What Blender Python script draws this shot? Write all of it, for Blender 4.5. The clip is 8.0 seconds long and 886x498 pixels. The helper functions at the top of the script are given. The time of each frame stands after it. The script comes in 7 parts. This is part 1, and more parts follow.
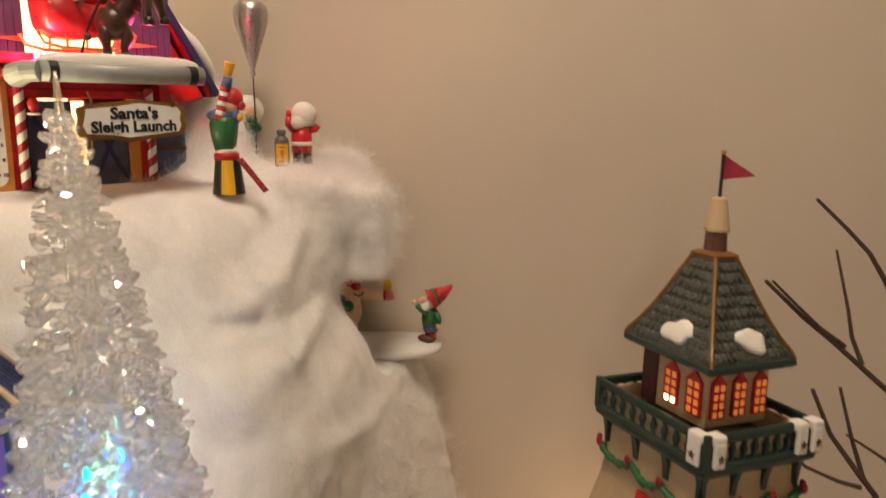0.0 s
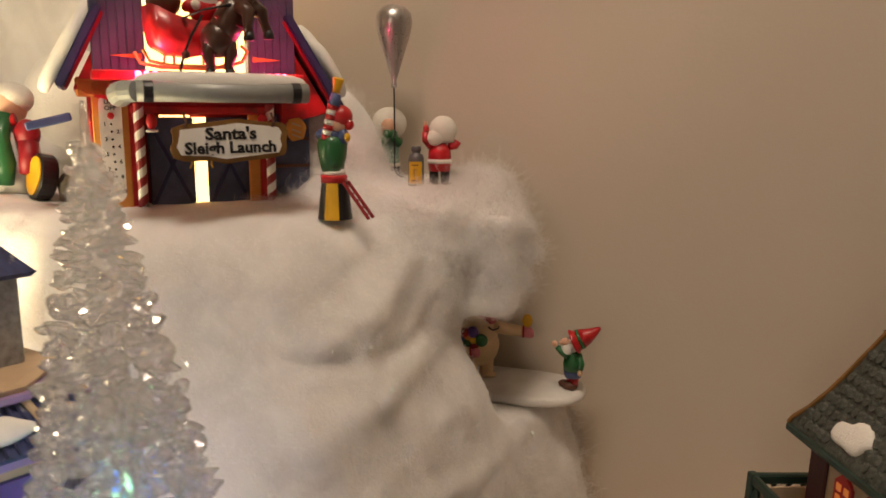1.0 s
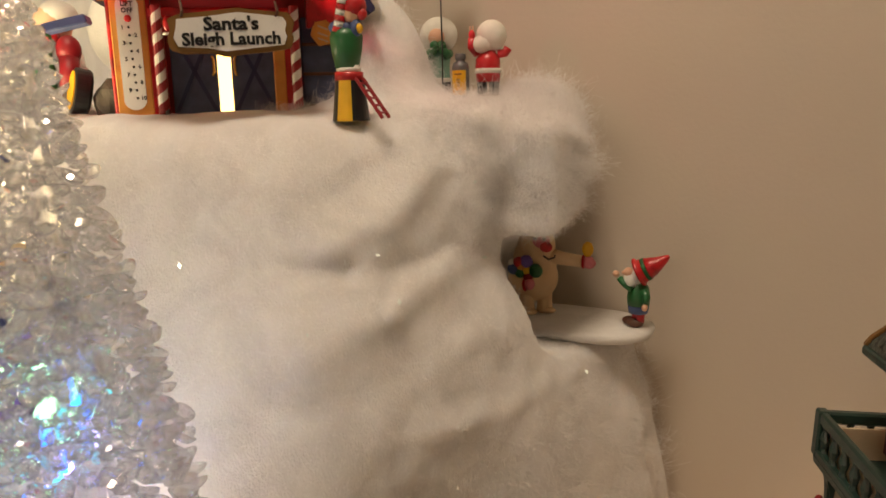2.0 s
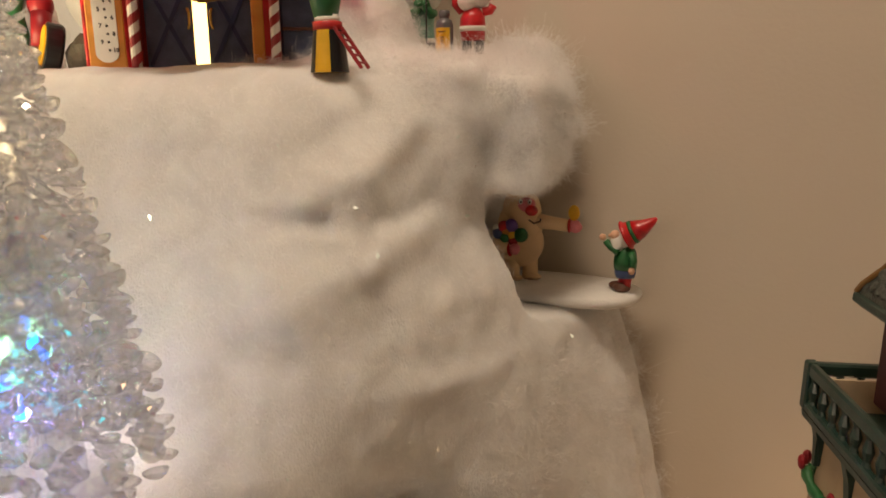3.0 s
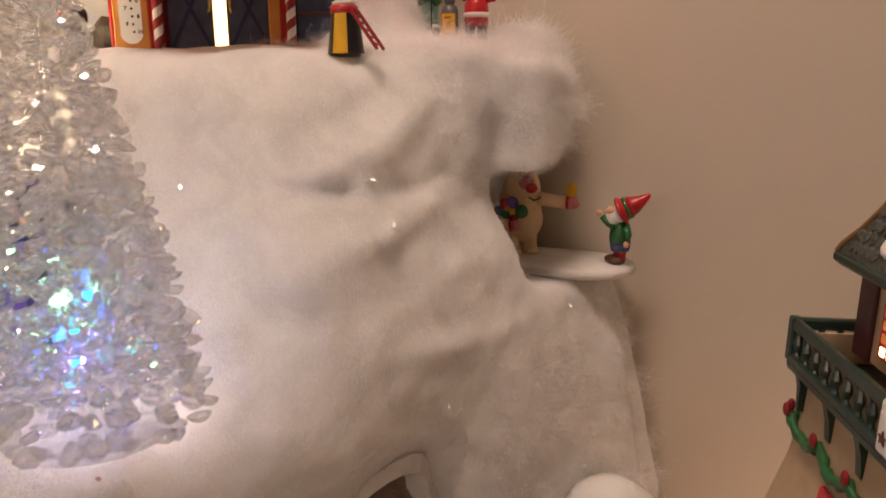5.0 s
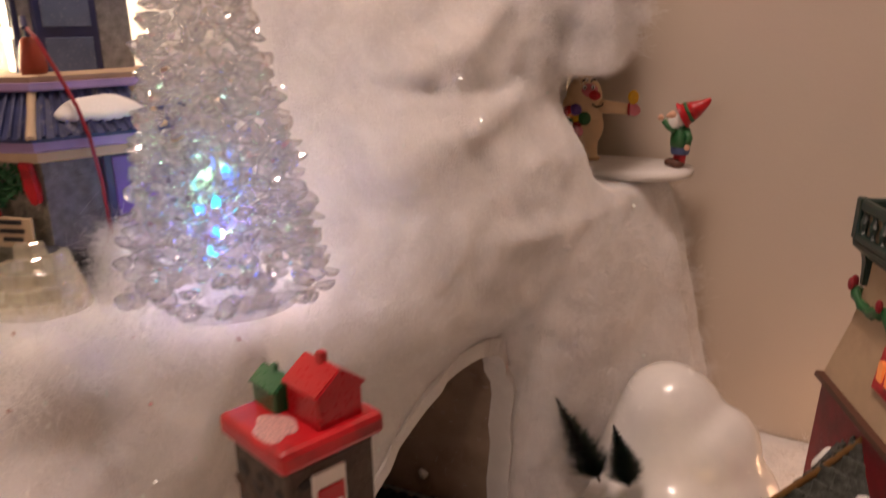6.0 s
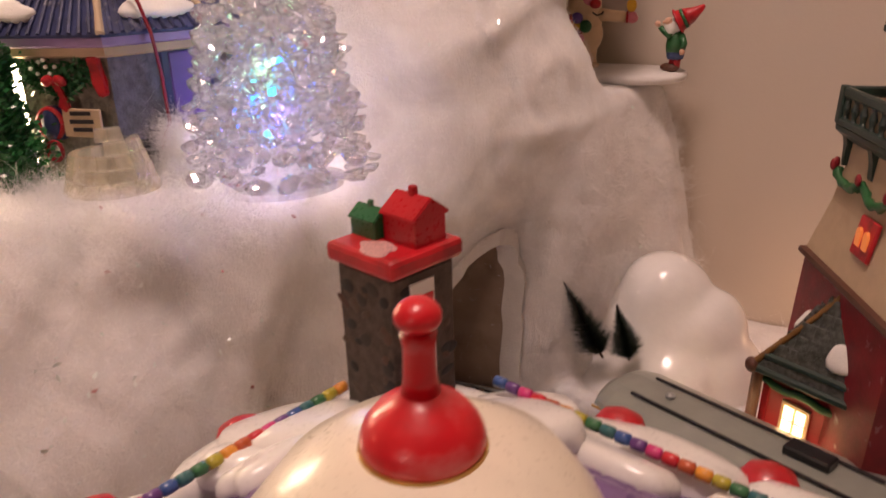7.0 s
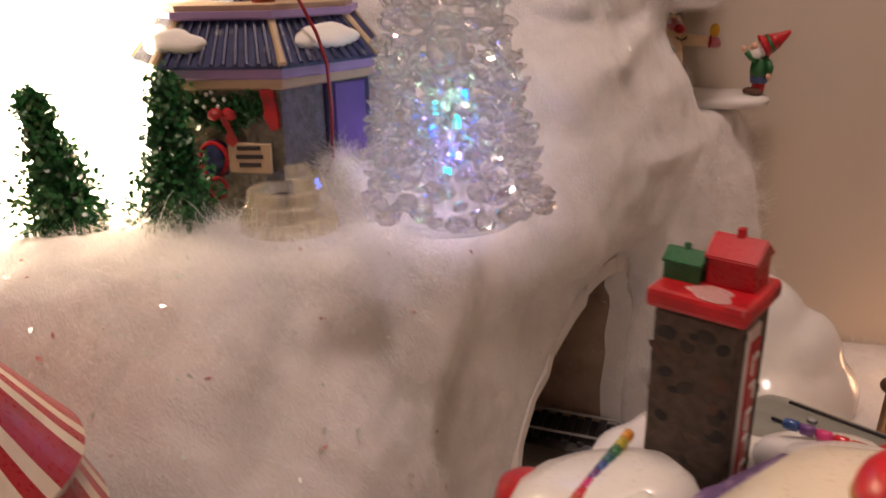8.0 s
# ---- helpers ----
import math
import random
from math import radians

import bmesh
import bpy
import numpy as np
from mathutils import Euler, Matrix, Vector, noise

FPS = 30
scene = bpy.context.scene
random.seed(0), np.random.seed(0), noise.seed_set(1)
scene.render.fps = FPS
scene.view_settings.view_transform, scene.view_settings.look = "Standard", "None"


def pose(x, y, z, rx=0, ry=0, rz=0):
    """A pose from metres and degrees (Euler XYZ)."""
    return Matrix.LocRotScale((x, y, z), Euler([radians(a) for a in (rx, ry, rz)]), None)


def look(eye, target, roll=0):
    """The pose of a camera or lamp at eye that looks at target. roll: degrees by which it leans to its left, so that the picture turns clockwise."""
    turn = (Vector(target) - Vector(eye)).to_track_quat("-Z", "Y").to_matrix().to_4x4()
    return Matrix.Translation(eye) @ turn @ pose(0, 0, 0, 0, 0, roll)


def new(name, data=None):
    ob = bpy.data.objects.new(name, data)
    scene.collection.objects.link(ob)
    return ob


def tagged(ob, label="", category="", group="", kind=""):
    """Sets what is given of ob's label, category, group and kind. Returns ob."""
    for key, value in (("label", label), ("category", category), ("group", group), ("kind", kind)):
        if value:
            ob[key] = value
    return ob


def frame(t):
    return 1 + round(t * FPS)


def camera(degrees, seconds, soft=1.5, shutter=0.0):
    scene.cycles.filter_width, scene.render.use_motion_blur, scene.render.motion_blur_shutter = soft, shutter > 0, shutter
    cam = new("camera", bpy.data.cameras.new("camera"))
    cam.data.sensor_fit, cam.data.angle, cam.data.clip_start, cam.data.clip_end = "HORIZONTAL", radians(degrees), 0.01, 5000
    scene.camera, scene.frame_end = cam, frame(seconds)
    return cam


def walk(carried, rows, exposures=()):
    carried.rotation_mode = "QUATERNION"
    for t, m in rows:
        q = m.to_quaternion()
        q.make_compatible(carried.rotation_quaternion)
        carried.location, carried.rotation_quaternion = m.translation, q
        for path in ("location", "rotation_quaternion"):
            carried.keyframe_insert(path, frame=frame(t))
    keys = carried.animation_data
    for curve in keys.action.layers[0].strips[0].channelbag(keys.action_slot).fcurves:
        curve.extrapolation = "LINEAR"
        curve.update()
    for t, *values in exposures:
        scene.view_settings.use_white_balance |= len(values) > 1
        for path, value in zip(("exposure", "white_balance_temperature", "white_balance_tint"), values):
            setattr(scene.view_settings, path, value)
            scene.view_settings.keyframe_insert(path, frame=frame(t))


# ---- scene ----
cam = camera(60.1, 8.0, 1.6, 0.5)
PATH = [
    (0, (-0.003, 0.009, 0.533), (0.008, 1.98, 0.194), -0.2),
    (0.5, (0.006, 0.052, 0.555), (-0.131, 2.018, 0.215), 1.0),
    (1, (0.078, 0.107, 0.553), (-0.521, 1.982, 0.197), 0.4),
    (1.2, (0.119, 0.132, 0.551), (-0.575, 1.968, 0.182), -0.3),
    (1.5, (0.145, 0.165, 0.514), (-0.64, 1.973, 0.169), -2.0),
    (2, (0.14, 0.185, 0.489), (-0.81, 1.9, 0.096), -1.3),
    (3.5, (0.143, 0.198, 0.454), (-0.775, 1.927, 0.04), -0.7),
    (4, (0.144, 0.19, 0.463), (-0.764, 1.926, 0.058), -0.4),
    (5.5, (0.134, 0.129, 0.44), (-0.748, 1.864, -0.021), -1.1),
    (6, (0.117, 0.093, 0.429), (-0.785, 1.786, -0.138), -1.3),
    (6.5, (0.116, 0.052, 0.425), (-0.759, 1.721, -0.244), -1.5),
    (7, (0.111, 0.024, 0.413), (-0.71, 1.698, -0.309), -1.7),
    (7.2, (0.09, 0.01, 0.41), (-0.708, 1.694, -0.318), -2.0),
    (7.5, (0.047, 0.0, 0.41), (-0.714, 1.691, -0.338), -1.1),
    (7.7, (0.014, -0.008, 0.418), (-0.741, 1.691, -0.319), -1.5),
    (8, (-0.029, -0.018, 0.423), (-0.707, 1.733, -0.267), -1.2),
]
EXPOSURES = [(0.0, 0.22, 6750, 8), (0.5, -0.08, 6750, 8), (1.0, -0.26, 6750, 10), (2.0, 0.00, 6930, 7), (4.2, 0.00, 6860, 9), (5.4, 0.04, 6680, 26), (6.5, -0.02, 6700, 30), (7.0, 0.14, 6700, 34), (8.0, -0.15, 6600, 28)]
walk(cam, [(t, look(eye, target, roll)) for t, eye, target, roll in PATH], EXPOSURES)

# ---------------------------------------------------------------- room light
world = bpy.data.worlds.new("room_air")
scene.world = world
world.use_nodes = True
world.node_tree.nodes["Background"].inputs[0].default_value = (1.0, 0.86, 0.72, 1)
world.node_tree.nodes["Background"].inputs[1].default_value = 0.05


def area_lamp(name, eye, target, size, watts, colour):
    lamp = bpy.data.lights.new(name, "AREA")
    lamp.shape, lamp.size, lamp.energy, lamp.color = "DISK", size, watts, colour
    ob = new(name, lamp)
    ob.matrix_world = look(eye, target)
    return ob


def point_lamp(name, place, radius, watts, colour):
    lamp = bpy.data.lights.new(name, "POINT")
    lamp.shadow_soft_size, lamp.energy, lamp.color = radius, watts, colour
    ob = new(name, lamp)
    ob.location = place
    return ob


area_lamp("ceiling_lamp_light", (-0.05, 0.20, 1.69), (-0.10, 0.48, 0.0), 0.38, 15.6, (1.0, 0.81, 0.64))
area_lamp("standing_lamp_light", (-0.30, -2.35, 0.98), (0.0, 0.7, 0.3), 0.5, 5.9, (1.0, 0.80, 0.62))


# ---------------------------------------------------------------- materials
def mat(name, colour, rough=0.5, metal=0.0, spread=0.12, scale=60.0, bump=0.15, fine=600.0, dist=0.0006,
        coat=0.0, spec=0.5, dirt=None, dirt_scale=25.0, dirt_at=0.62):
    """A painted or natural surface: colour varied at two scales, with fine relief, and stains where dirt is given."""
    m = bpy.data.materials.new(name)
    m.use_nodes = True
    nt = m.node_tree
    b = nt.nodes["Principled BSDF"]
    co = nt.nodes.new("ShaderNodeTexCoord")
    n1 = nt.nodes.new("ShaderNodeTexNoise")
    n1.inputs["Scale"].default_value, n1.inputs["Detail"].default_value = scale, 4
    n2 = nt.nodes.new("ShaderNodeTexNoise")
    n2.inputs["Scale"].default_value, n2.inputs["Detail"].default_value = fine, 3
    for n in (n1, n2):
        nt.links.new(co.outputs["Object"], n.inputs["Vector"])
    ramp = nt.nodes.new("ShaderNodeValToRGB")
    lo = [max(0.0, c * (1 - spread)) for c in colour]
    hi = [min(1.0, c * (1 + spread)) for c in colour]
    ramp.color_ramp.elements[0].position, ramp.color_ramp.elements[1].position = 0.3, 0.7
    ramp.color_ramp.elements[0].color, ramp.color_ramp.elements[1].color = (*lo, 1), (*hi, 1)
    nt.links.new(n1.outputs["Fac"], ramp.inputs["Fac"])
    out = ramp.outputs["Color"]
    if dirt:
        n3 = nt.nodes.new("ShaderNodeTexNoise")
        n3.inputs["Scale"].default_value, n3.inputs["Detail"].default_value = dirt_scale, 6
        nt.links.new(co.outputs["Object"], n3.inputs["Vector"])
        r3 = nt.nodes.new("ShaderNodeValToRGB")
        r3.color_ramp.elements[0].position, r3.color_ramp.elements[1].position = dirt_at - 0.06, dirt_at + 0.06
        nt.links.new(n3.outputs["Fac"], r3.inputs["Fac"])
        mix = nt.nodes.new("ShaderNodeMixRGB")
        mix.inputs["Color2"].default_value = (*dirt, 1)
        nt.links.new(r3.outputs["Color"], mix.inputs["Fac"])
        nt.links.new(out, mix.inputs["Color1"])
        out = mix.outputs["Color"]
    nt.links.new(out, b.inputs["Base Color"])
    rr = nt.nodes.new("ShaderNodeMapRange")
    rr.inputs["To Min"].default_value, rr.inputs["To Max"].default_value = max(0.02, rough - 0.1), min(1.0, rough + 0.1)
    nt.links.new(n2.outputs["Fac"], rr.inputs["Value"])
    nt.links.new(rr.outputs["Result"], b.inputs["Roughness"])
    bp = nt.nodes.new("ShaderNodeBump")
    bp.inputs["Strength"].default_value, bp.inputs["Distance"].default_value = bump, dist
    nt.links.new(n2.outputs["Fac"], bp.inputs["Height"])
    nt.links.new(bp.outputs["Normal"], b.inputs["Normal"])
    b.inputs["Metallic"].default_value = metal
    b.inputs["Coat Weight"].default_value = coat
    b.inputs["Coat Roughness"].default_value = 0.12
    b.inputs["Specular IOR Level"].default_value = spec
    return m


def glow(name, colour, strength):
    m = bpy.data.materials.new(name)
    m.use_nodes = True
    b = m.node_tree.nodes["Principled BSDF"]
    b.inputs["Base Color"].default_value = (*colour, 1)
    b.inputs["Emission Color"].default_value = (*colour, 1)
    b.inputs["Emission Strength"].default_value = strength
    return m


def cotton_material():
    m = bpy.data.materials.new("cotton_batting")
    m.use_nodes = True
    nt = m.node_tree
    b = nt.nodes["Principled BSDF"]
    co = nt.nodes.new("ShaderNodeTexCoord")
    n1, n2, n3 = (nt.nodes.new("ShaderNodeTexNoise") for _ in range(3))
    for n, s, d in ((n1, 20.0, 9), (n2, 48.0, 12), (n3, 900.0, 6)):
        n.inputs["Scale"].default_value, n.inputs["Detail"].default_value = s, d
        nt.links.new(co.outputs["Object"], n.inputs["Vector"])
    n1.inputs["Distortion"].default_value = 1.0
    n2.inputs["Distortion"].default_value = 0.6
    n2.inputs["Roughness"].default_value = 0.62
    mp = nt.nodes.new("ShaderNodeMapping")
    mp.inputs["Scale"].default_value, mp.inputs["Rotation"].default_value = (1.0, 1.0, 0.55), (0.5, 0.9, 0.4)
    nt.links.new(co.outputs["Object"], mp.inputs["Vector"])
    for n in (n2, n3):
        nt.links.new(mp.outputs["Vector"], n.inputs["Vector"])
    ramp = nt.nodes.new("ShaderNodeValToRGB")
    ramp.color_ramp.elements[0].position, ramp.color_ramp.elements[1].position = 0.3, 0.7
    ramp.color_ramp.elements[0].color, ramp.color_ramp.elements[1].color = (0.73, 0.715, 0.71, 1), (0.89, 0.875, 0.87, 1)
    nt.links.new(n1.outputs["Fac"], ramp.inputs["Fac"])
    nt.links.new(ramp.outputs["Color"], b.inputs["Base Color"])
    add = nt.nodes.new("ShaderNodeMath")
    add.operation = "MULTIPLY_ADD"
    add.inputs[1].default_value = 0.35
    nt.links.new(n3.outputs["Fac"], add.inputs[0])
    nt.links.new(n2.outputs["Fac"], add.inputs[2])
    bp = nt.nodes.new("ShaderNodeBump")
    bp.inputs["Strength"].default_value, bp.inputs["Distance"].default_value = 0.55, 0.008
    nt.links.new(add.outputs[0], bp.inputs["Height"])
    nt.links.new(bp.outputs["Normal"], b.inputs["Normal"])
    b.inputs["Roughness"].default_value = 1.0
    b.inputs["Specular IOR Level"].default_value = 0.1
    b.inputs["Sheen Weight"].default_value = 0.3
    b.inputs["Subsurface Weight"].default_value = 0.9
    b.inputs["Subsurface Radius"].default_value = (0.012, 0.011, 0.010)
    b.inputs["Subsurface Scale"].default_value = 1.0
    return m


def fibre_material():
    m = bpy.data.materials.new("cotton_fibre")
    m.use_nodes = True
    nt = m.node_tree
    nt.nodes.remove(nt.nodes["Principled BSDF"])
    df, tl, mix = (nt.nodes.new(k) for k in ("ShaderNodeBsdfDiffuse", "ShaderNodeBsdfTranslucent", "ShaderNodeMixShader"))
    df.inputs["Color"].default_value = tl.inputs["Color"].default_value = (0.97, 0.96, 0.955, 1)
    mix.inputs["Fac"].default_value = 0.5
    nt.links.new(df.outputs[0], mix.inputs[1])
    nt.links.new(tl.outputs[0], mix.inputs[2])
    nt.links.new(mix.outputs[0], nt.nodes["Material Output"].inputs["Surface"])
    return m


def acrylic_material(name, tint=(0.99, 0.985, 0.99), glassy=0.46, milky=0.042):
    """Clear moulded plastic: mostly see-through, part refracting, a little cloudy, with a hard gloss."""
    m = bpy.data.materials.new(name)
    m.use_nodes = True
    nt = m.node_tree
    nt.nodes.remove(nt.nodes["Principled BSDF"])
    out = nt.nodes["Material Output"]
    tr, gl, df, tl, gs = (nt.nodes.new(k) for k in ("ShaderNodeBsdfTransparent", "ShaderNodeBsdfGlass", "ShaderNodeBsdfDiffuse", "ShaderNodeBsdfTranslucent", "ShaderNodeBsdfGlossy"))
    for n in (tr, gl, df, tl):
        n.inputs["Color"].default_value = (*tint, 1)
    gl.inputs["Roughness"].default_value, gl.inputs["IOR"].default_value = 0.0, 1.42
    gs.inputs["Roughness"].default_value = 0.03
    last = tr
    for fac, n in ((glassy, gl), (milky, df), (milky, tl), (0.25, gs)):
        mx = nt.nodes.new("ShaderNodeMixShader")
        mx.inputs["Fac"].default_value = fac
        nt.links.new(last.outputs[0], mx.inputs[1])
        nt.links.new(n.outputs[0], mx.inputs[2])
        last = mx
    nt.links.new(last.outputs[0], out.inputs["Surface"])
    return m


COTTON = cotton_material()
WALL = mat("painted_wall", (0.60, 0.525, 0.440), 0.85, spread=0.03, scale=4.0, bump=0.25, fine=260.0, dist=0.0008)
# paler than the back wall, so that the added walls give more fill
ROOM = mat("pale_bounce_paint", (0.74, 0.70, 0.64), 0.85, spread=0.03, scale=4.0)
CEIL = mat("ceiling_paint", (0.78, 0.75, 0.70), 0.9, spread=0.03, scale=3.0)
TABLE = mat("white_table_cloth", (0.62, 0.60, 0.58), 0.8, spread=0.08, scale=12.0)
TRIM = mat("white_trim", (0.75, 0.72, 0.68), 0.4, spread=0.04)
ACRYLIC = acrylic_material("clear_acrylic")
RED = mat("red_paint", (0.52, 0.012, 0.018), 0.38, coat=0.25, spread=0.22, dirt=(0.26, 0.006, 0.010), dirt_scale=55.0, dirt_at=0.58)
DARK_RED = mat("dark_red_paint", (0.28, 0.01, 0.018), 0.45)
GREEN = mat("green_paint", (0.015, 0.12, 0.035), 0.45, coat=0.2)
DARK_GREEN = mat("dark_green_paint", (0.012, 0.035, 0.028), 0.42, coat=0.2)
WHITE = mat("white_glaze", (0.80, 0.78, 0.74), 0.3, coat=0.5, spread=0.04)
CREAM = mat("cream_paint", (0.52, 0.385, 0.245), 0.6, spread=0.08, dirt=(0.45, 0.32, 0.2))
BLUE = mat("blue_paint", (0.06, 0.09, 0.22), 0.5)
PURPLE = mat("purple_paint", (0.13, 0.07, 0.30), 0.5)
NAVY = mat("navy_paint", (0.02, 0.025, 0.09), 0.45)
GREY = mat("grey_stone_paint", (0.26, 0.25, 0.25), 0.8, spread=0.3, scale=180.0, bump=0.6, dist=0.001)
ORANGE = mat("orange_trim_paint", (0.62, 0.26, 0.05), 0.55, dirt=(0.5, 0.1, 0.02))
SLATE = mat("glittered_slate", (0.062, 0.068, 0.058), 0.40, spread=0.65, scale=300.0, bump=0.8, fine=900.0, dist=0.001)
BLACK = mat("black_paint", (0.012, 0.012, 0.014), 0.35)
YELLOW = mat("yellow_paint", (0.75, 0.42, 0.02), 0.45)
GOLD = mat("worn_gold", (0.55, 0.33, 0.09), 0.4, metal=0.6)
STONE = mat("chimney_mortar", (0.085, 0.064, 0.052), 0.8, spread=0.35, scale=220.0, bump=0.5, dist=0.001)
WINDOW = glow("lit_window", (1.0, 0.72, 0.32), 5.0)


# ---------------------------------------------------------------- mesh helpers
def thing(name, m, label, category, group="", kind=""):
    ob = new(name)
    ob.empty_display_size = 0.01
    ob.matrix_basis = m
    return tagged(ob, label, category, group, kind)


def part(name, bm, material, parent=None, label="", smooth=False):
    me = bpy.data.meshes.new(name)
    bmesh.ops.recalc_face_normals(bm, faces=bm.faces)
    for f in bm.faces:
        f.smooth = smooth
    bm.to_mesh(me)
    bm.free()
    for m in (material if isinstance(material, (list, tuple)) else [material]):
        me.materials.append(m)
    ob = new(name, me)
    if parent:
        ob.parent = parent
    if label:
        ob["label"] = label
    return ob


def fresh():
    return bmesh.new()


def box(c, s, bevel=0.0, bm=None, rot=None, seg=1):
    """A box of size s round c, with worn edges."""
    b2 = bmesh.new()
    bmesh.ops.create_cube(b2, size=1.0)
    bmesh.ops.scale(b2, vec=s, verts=b2.verts)
    if bevel:
        bmesh.ops.bevel(b2, geom=list(b2.edges), offset=bevel, segments=seg, affect="EDGES", profile=0.5)
    m = Matrix.Translation(c)
    if rot is not None:
        m = m @ rot
    return merge(bm, b2, m)


def merge(bm, b2, m=None, mi=None):
    """Adds b2 to bm (a new one where bm is None)."""
    if m is not None:
        bmesh.ops.transform(b2, matrix=m, verts=b2.verts)
    if mi is not None:
        for f in b2.faces:
            f.material_index = mi
    if bm is None:
        return b2
    me = bpy.data.meshes.new("tmp")
    b2.to_mesh(me)
    b2.free()
    bm.from_mesh(me)
    bpy.data.meshes.remove(me)
    return bm


def lathe(profile, n=24, bm=None, m=None, mi=None, squash=1.0):
    """A turned body from (radius, height) pairs."""
    b2 = bmesh.new()
    rings = []
    for r, z in profile:
        if r < 1e-6:
            rings.append([b2.verts.new((0, 0, z))])
        else:
            rings.append([b2.verts.new((r * math.cos(2 * math.pi * i / n), squash * r * math.sin(2 * math.pi * i / n), z)) for i in range(n)])
    for a, b in zip(rings, rings[1:]):
        for i in range(n):
            j = (i + 1) % n
            if len(a) == 1 and len(b) == 1:
                continue
            if len(a) == 1:
                b2.faces.new((a[0], b[i], b[j]))
            elif len(b) == 1:
                b2.faces.new((a[i], a[j], b[0]))
            else:
                b2.faces.new((a[i], a[j], b[j], b[i]))
    for ring in (rings[0], rings[-1]):
        if len(ring) > 2:
            b2.faces.new(ring)
    return merge(bm, b2, m, mi)


def ball(c, r, bm=None, mi=None, n=16, rot=None):
    """A ball or egg of radii r round c."""
    b2 = bmesh.new()
    bmesh.ops.create_uvsphere(b2, u_segments=n, v_segments=max(6, n * 2 // 3), radius=1.0)
    r = r if isinstance(r, (list, tuple)) else (r, r, r)
    m = Matrix.Translation(c) @ (rot if rot is not None else Matrix()) @ Matrix.Diagonal((*r, 1))
    return merge(bm, b2, m, mi)


def tube(points, r, n=8, bm=None, mi=None):
    """A round bar along points; r is one radius or one for each point."""
    b2 = bmesh.new()
    ps = [Vector(p) for p in points]
    rs = list(r) if isinstance(r, (list, tuple)) else [r] * len(ps)
    rings = []
    up = None
    for i, p in enumerate(ps):
        d = (ps[min(i + 1, len(ps) - 1)] - ps[max(i - 1, 0)]).normalized()
        if up is None:
            up = d.orthogonal().normalized()
        side = d.cross(up)
        side = side.normalized() if side.length > 1e-6 else d.orthogonal().normalized()
        up = side.cross(d).normalized()
        rings.append([b2.verts.new(p + rs[i] * (math.cos(2 * math.pi * k / n) * side + math.sin(2 * math.pi * k / n) * up)) for k in range(n)])
    for a, b in zip(rings, rings[1:]):
        for k in range(n):
            b2.faces.new((a[k], a[(k + 1) % n], b[(k + 1) % n], b[k]))
    b2.faces.new(rings[0][::-1])
    b2.faces.new(rings[-1])
    return merge(bm, b2, None, mi)


def slab(outline, y0, y1, bm=None, m=None, mi=None, bevel=0.0):
    """A plate: an outline of (x, z) pairs, thick from y0 to y1."""
    b2 = bmesh.new()
    a = [b2.verts.new((x, y0, z)) for x, z in outline]
    b = [b2.verts.new((x, y1, z)) for x, z in outline]
    b2.faces.new(a)
    b2.faces.new(b[::-1])
    k = len(a)
    for i in range(k):
        b2.faces.new((a[i], b[i], b[(i + 1) % k], a[(i + 1) % k]))
    if bevel:
        bmesh.ops.bevel(b2, geom=list(b2.edges), offset=bevel, segments=2, affect="EDGES")
    return merge(bm, b2, m, mi)


def loft(rings, bm=None, m=None, mi=None, cap=True):
    """A skin over rings of equal count."""
    b2 = bmesh.new()
    vs = [[b2.verts.new(p) for p in ring] for ring in rings]
    k = len(vs[0])
    for a, b in zip(vs, vs[1:]):
        for i in range(k):
            b2.faces.new((a[i], a[(i + 1) % k], b[(i + 1) % k], b[i]))
    if cap:
        b2.faces.new(vs[0][::-1])
        b2.faces.new(vs[-1])
    return merge(bm, b2, m, mi)


def rect_ring(hx, hy, z):
    return [(-hx, -hy, z), (hx, -hy, z), (hx, hy, z), (-hx, hy, z)]


# ---------------------------------------------------------------- room and table
def wall_slab(name, c, s, material, label):
    ob = part(name, box((0, 0, 0), s), material)
    ob.location = c
    return tagged(ob, label, "wall", kind="structure")


wall_slab("wall_north", (0.0, 0.885, 0.45), (4.2, 0.1, 2.5), WALL, "plain beige painted wall behind the miniature village")
# south, west, east walls and ceiling: unseen, added to bounce fill light
wall_slab("wall_south", (0.0, -3.05, 0.45), (4.2, 0.1, 2.5), ROOM, "unseen pale wall added across the room to bounce light")
wall_slab("wall_west", (-2.05, -1.1, 0.45), (0.1, 3.8, 2.5), ROOM, "unseen pale side wall added to bounce light")
wall_slab("wall_east", (2.05, -1.1, 0.45), (0.1, 3.8, 2.5), ROOM, "unseen pale side wall added beyond the tower to bounce light")
tagged(wall_slab("ceiling", (0, -1.1, 1.75), (4.0, 3.8, 0.1), CEIL, "unseen off-white ceiling added to bounce light"), category="ceiling")
tagged(wall_slab("floor", (0, -1.1, -0.77), (4.0, 3.8, 0.06), mat("wood_floor", (0.22, 0.12, 0.06), 0.4), "brown wooden floor"), category="floor")
tb = thing("display_table", pose(-0.1, 0.2, 0), "long display table draped in white under the village", "table")
part("tabletop", box((0, 0, -0.02), (1.9, 1.25, 0.04), 0.006), TABLE, tb)
for sx in (-0.9, 0.9):
    for sy in (-0.58, 0.58):
        part("leg", box((sx, sy, -0.39), (0.05, 0.05, 0.70), 0.004), TABLE, tb)
tagged(part("trim", box((0.0, 0.829, 0.005), (1.8, 0.010, 0.008), 0.002), TRIM), "white moulding strip along the wall", "moulding", kind="structure")


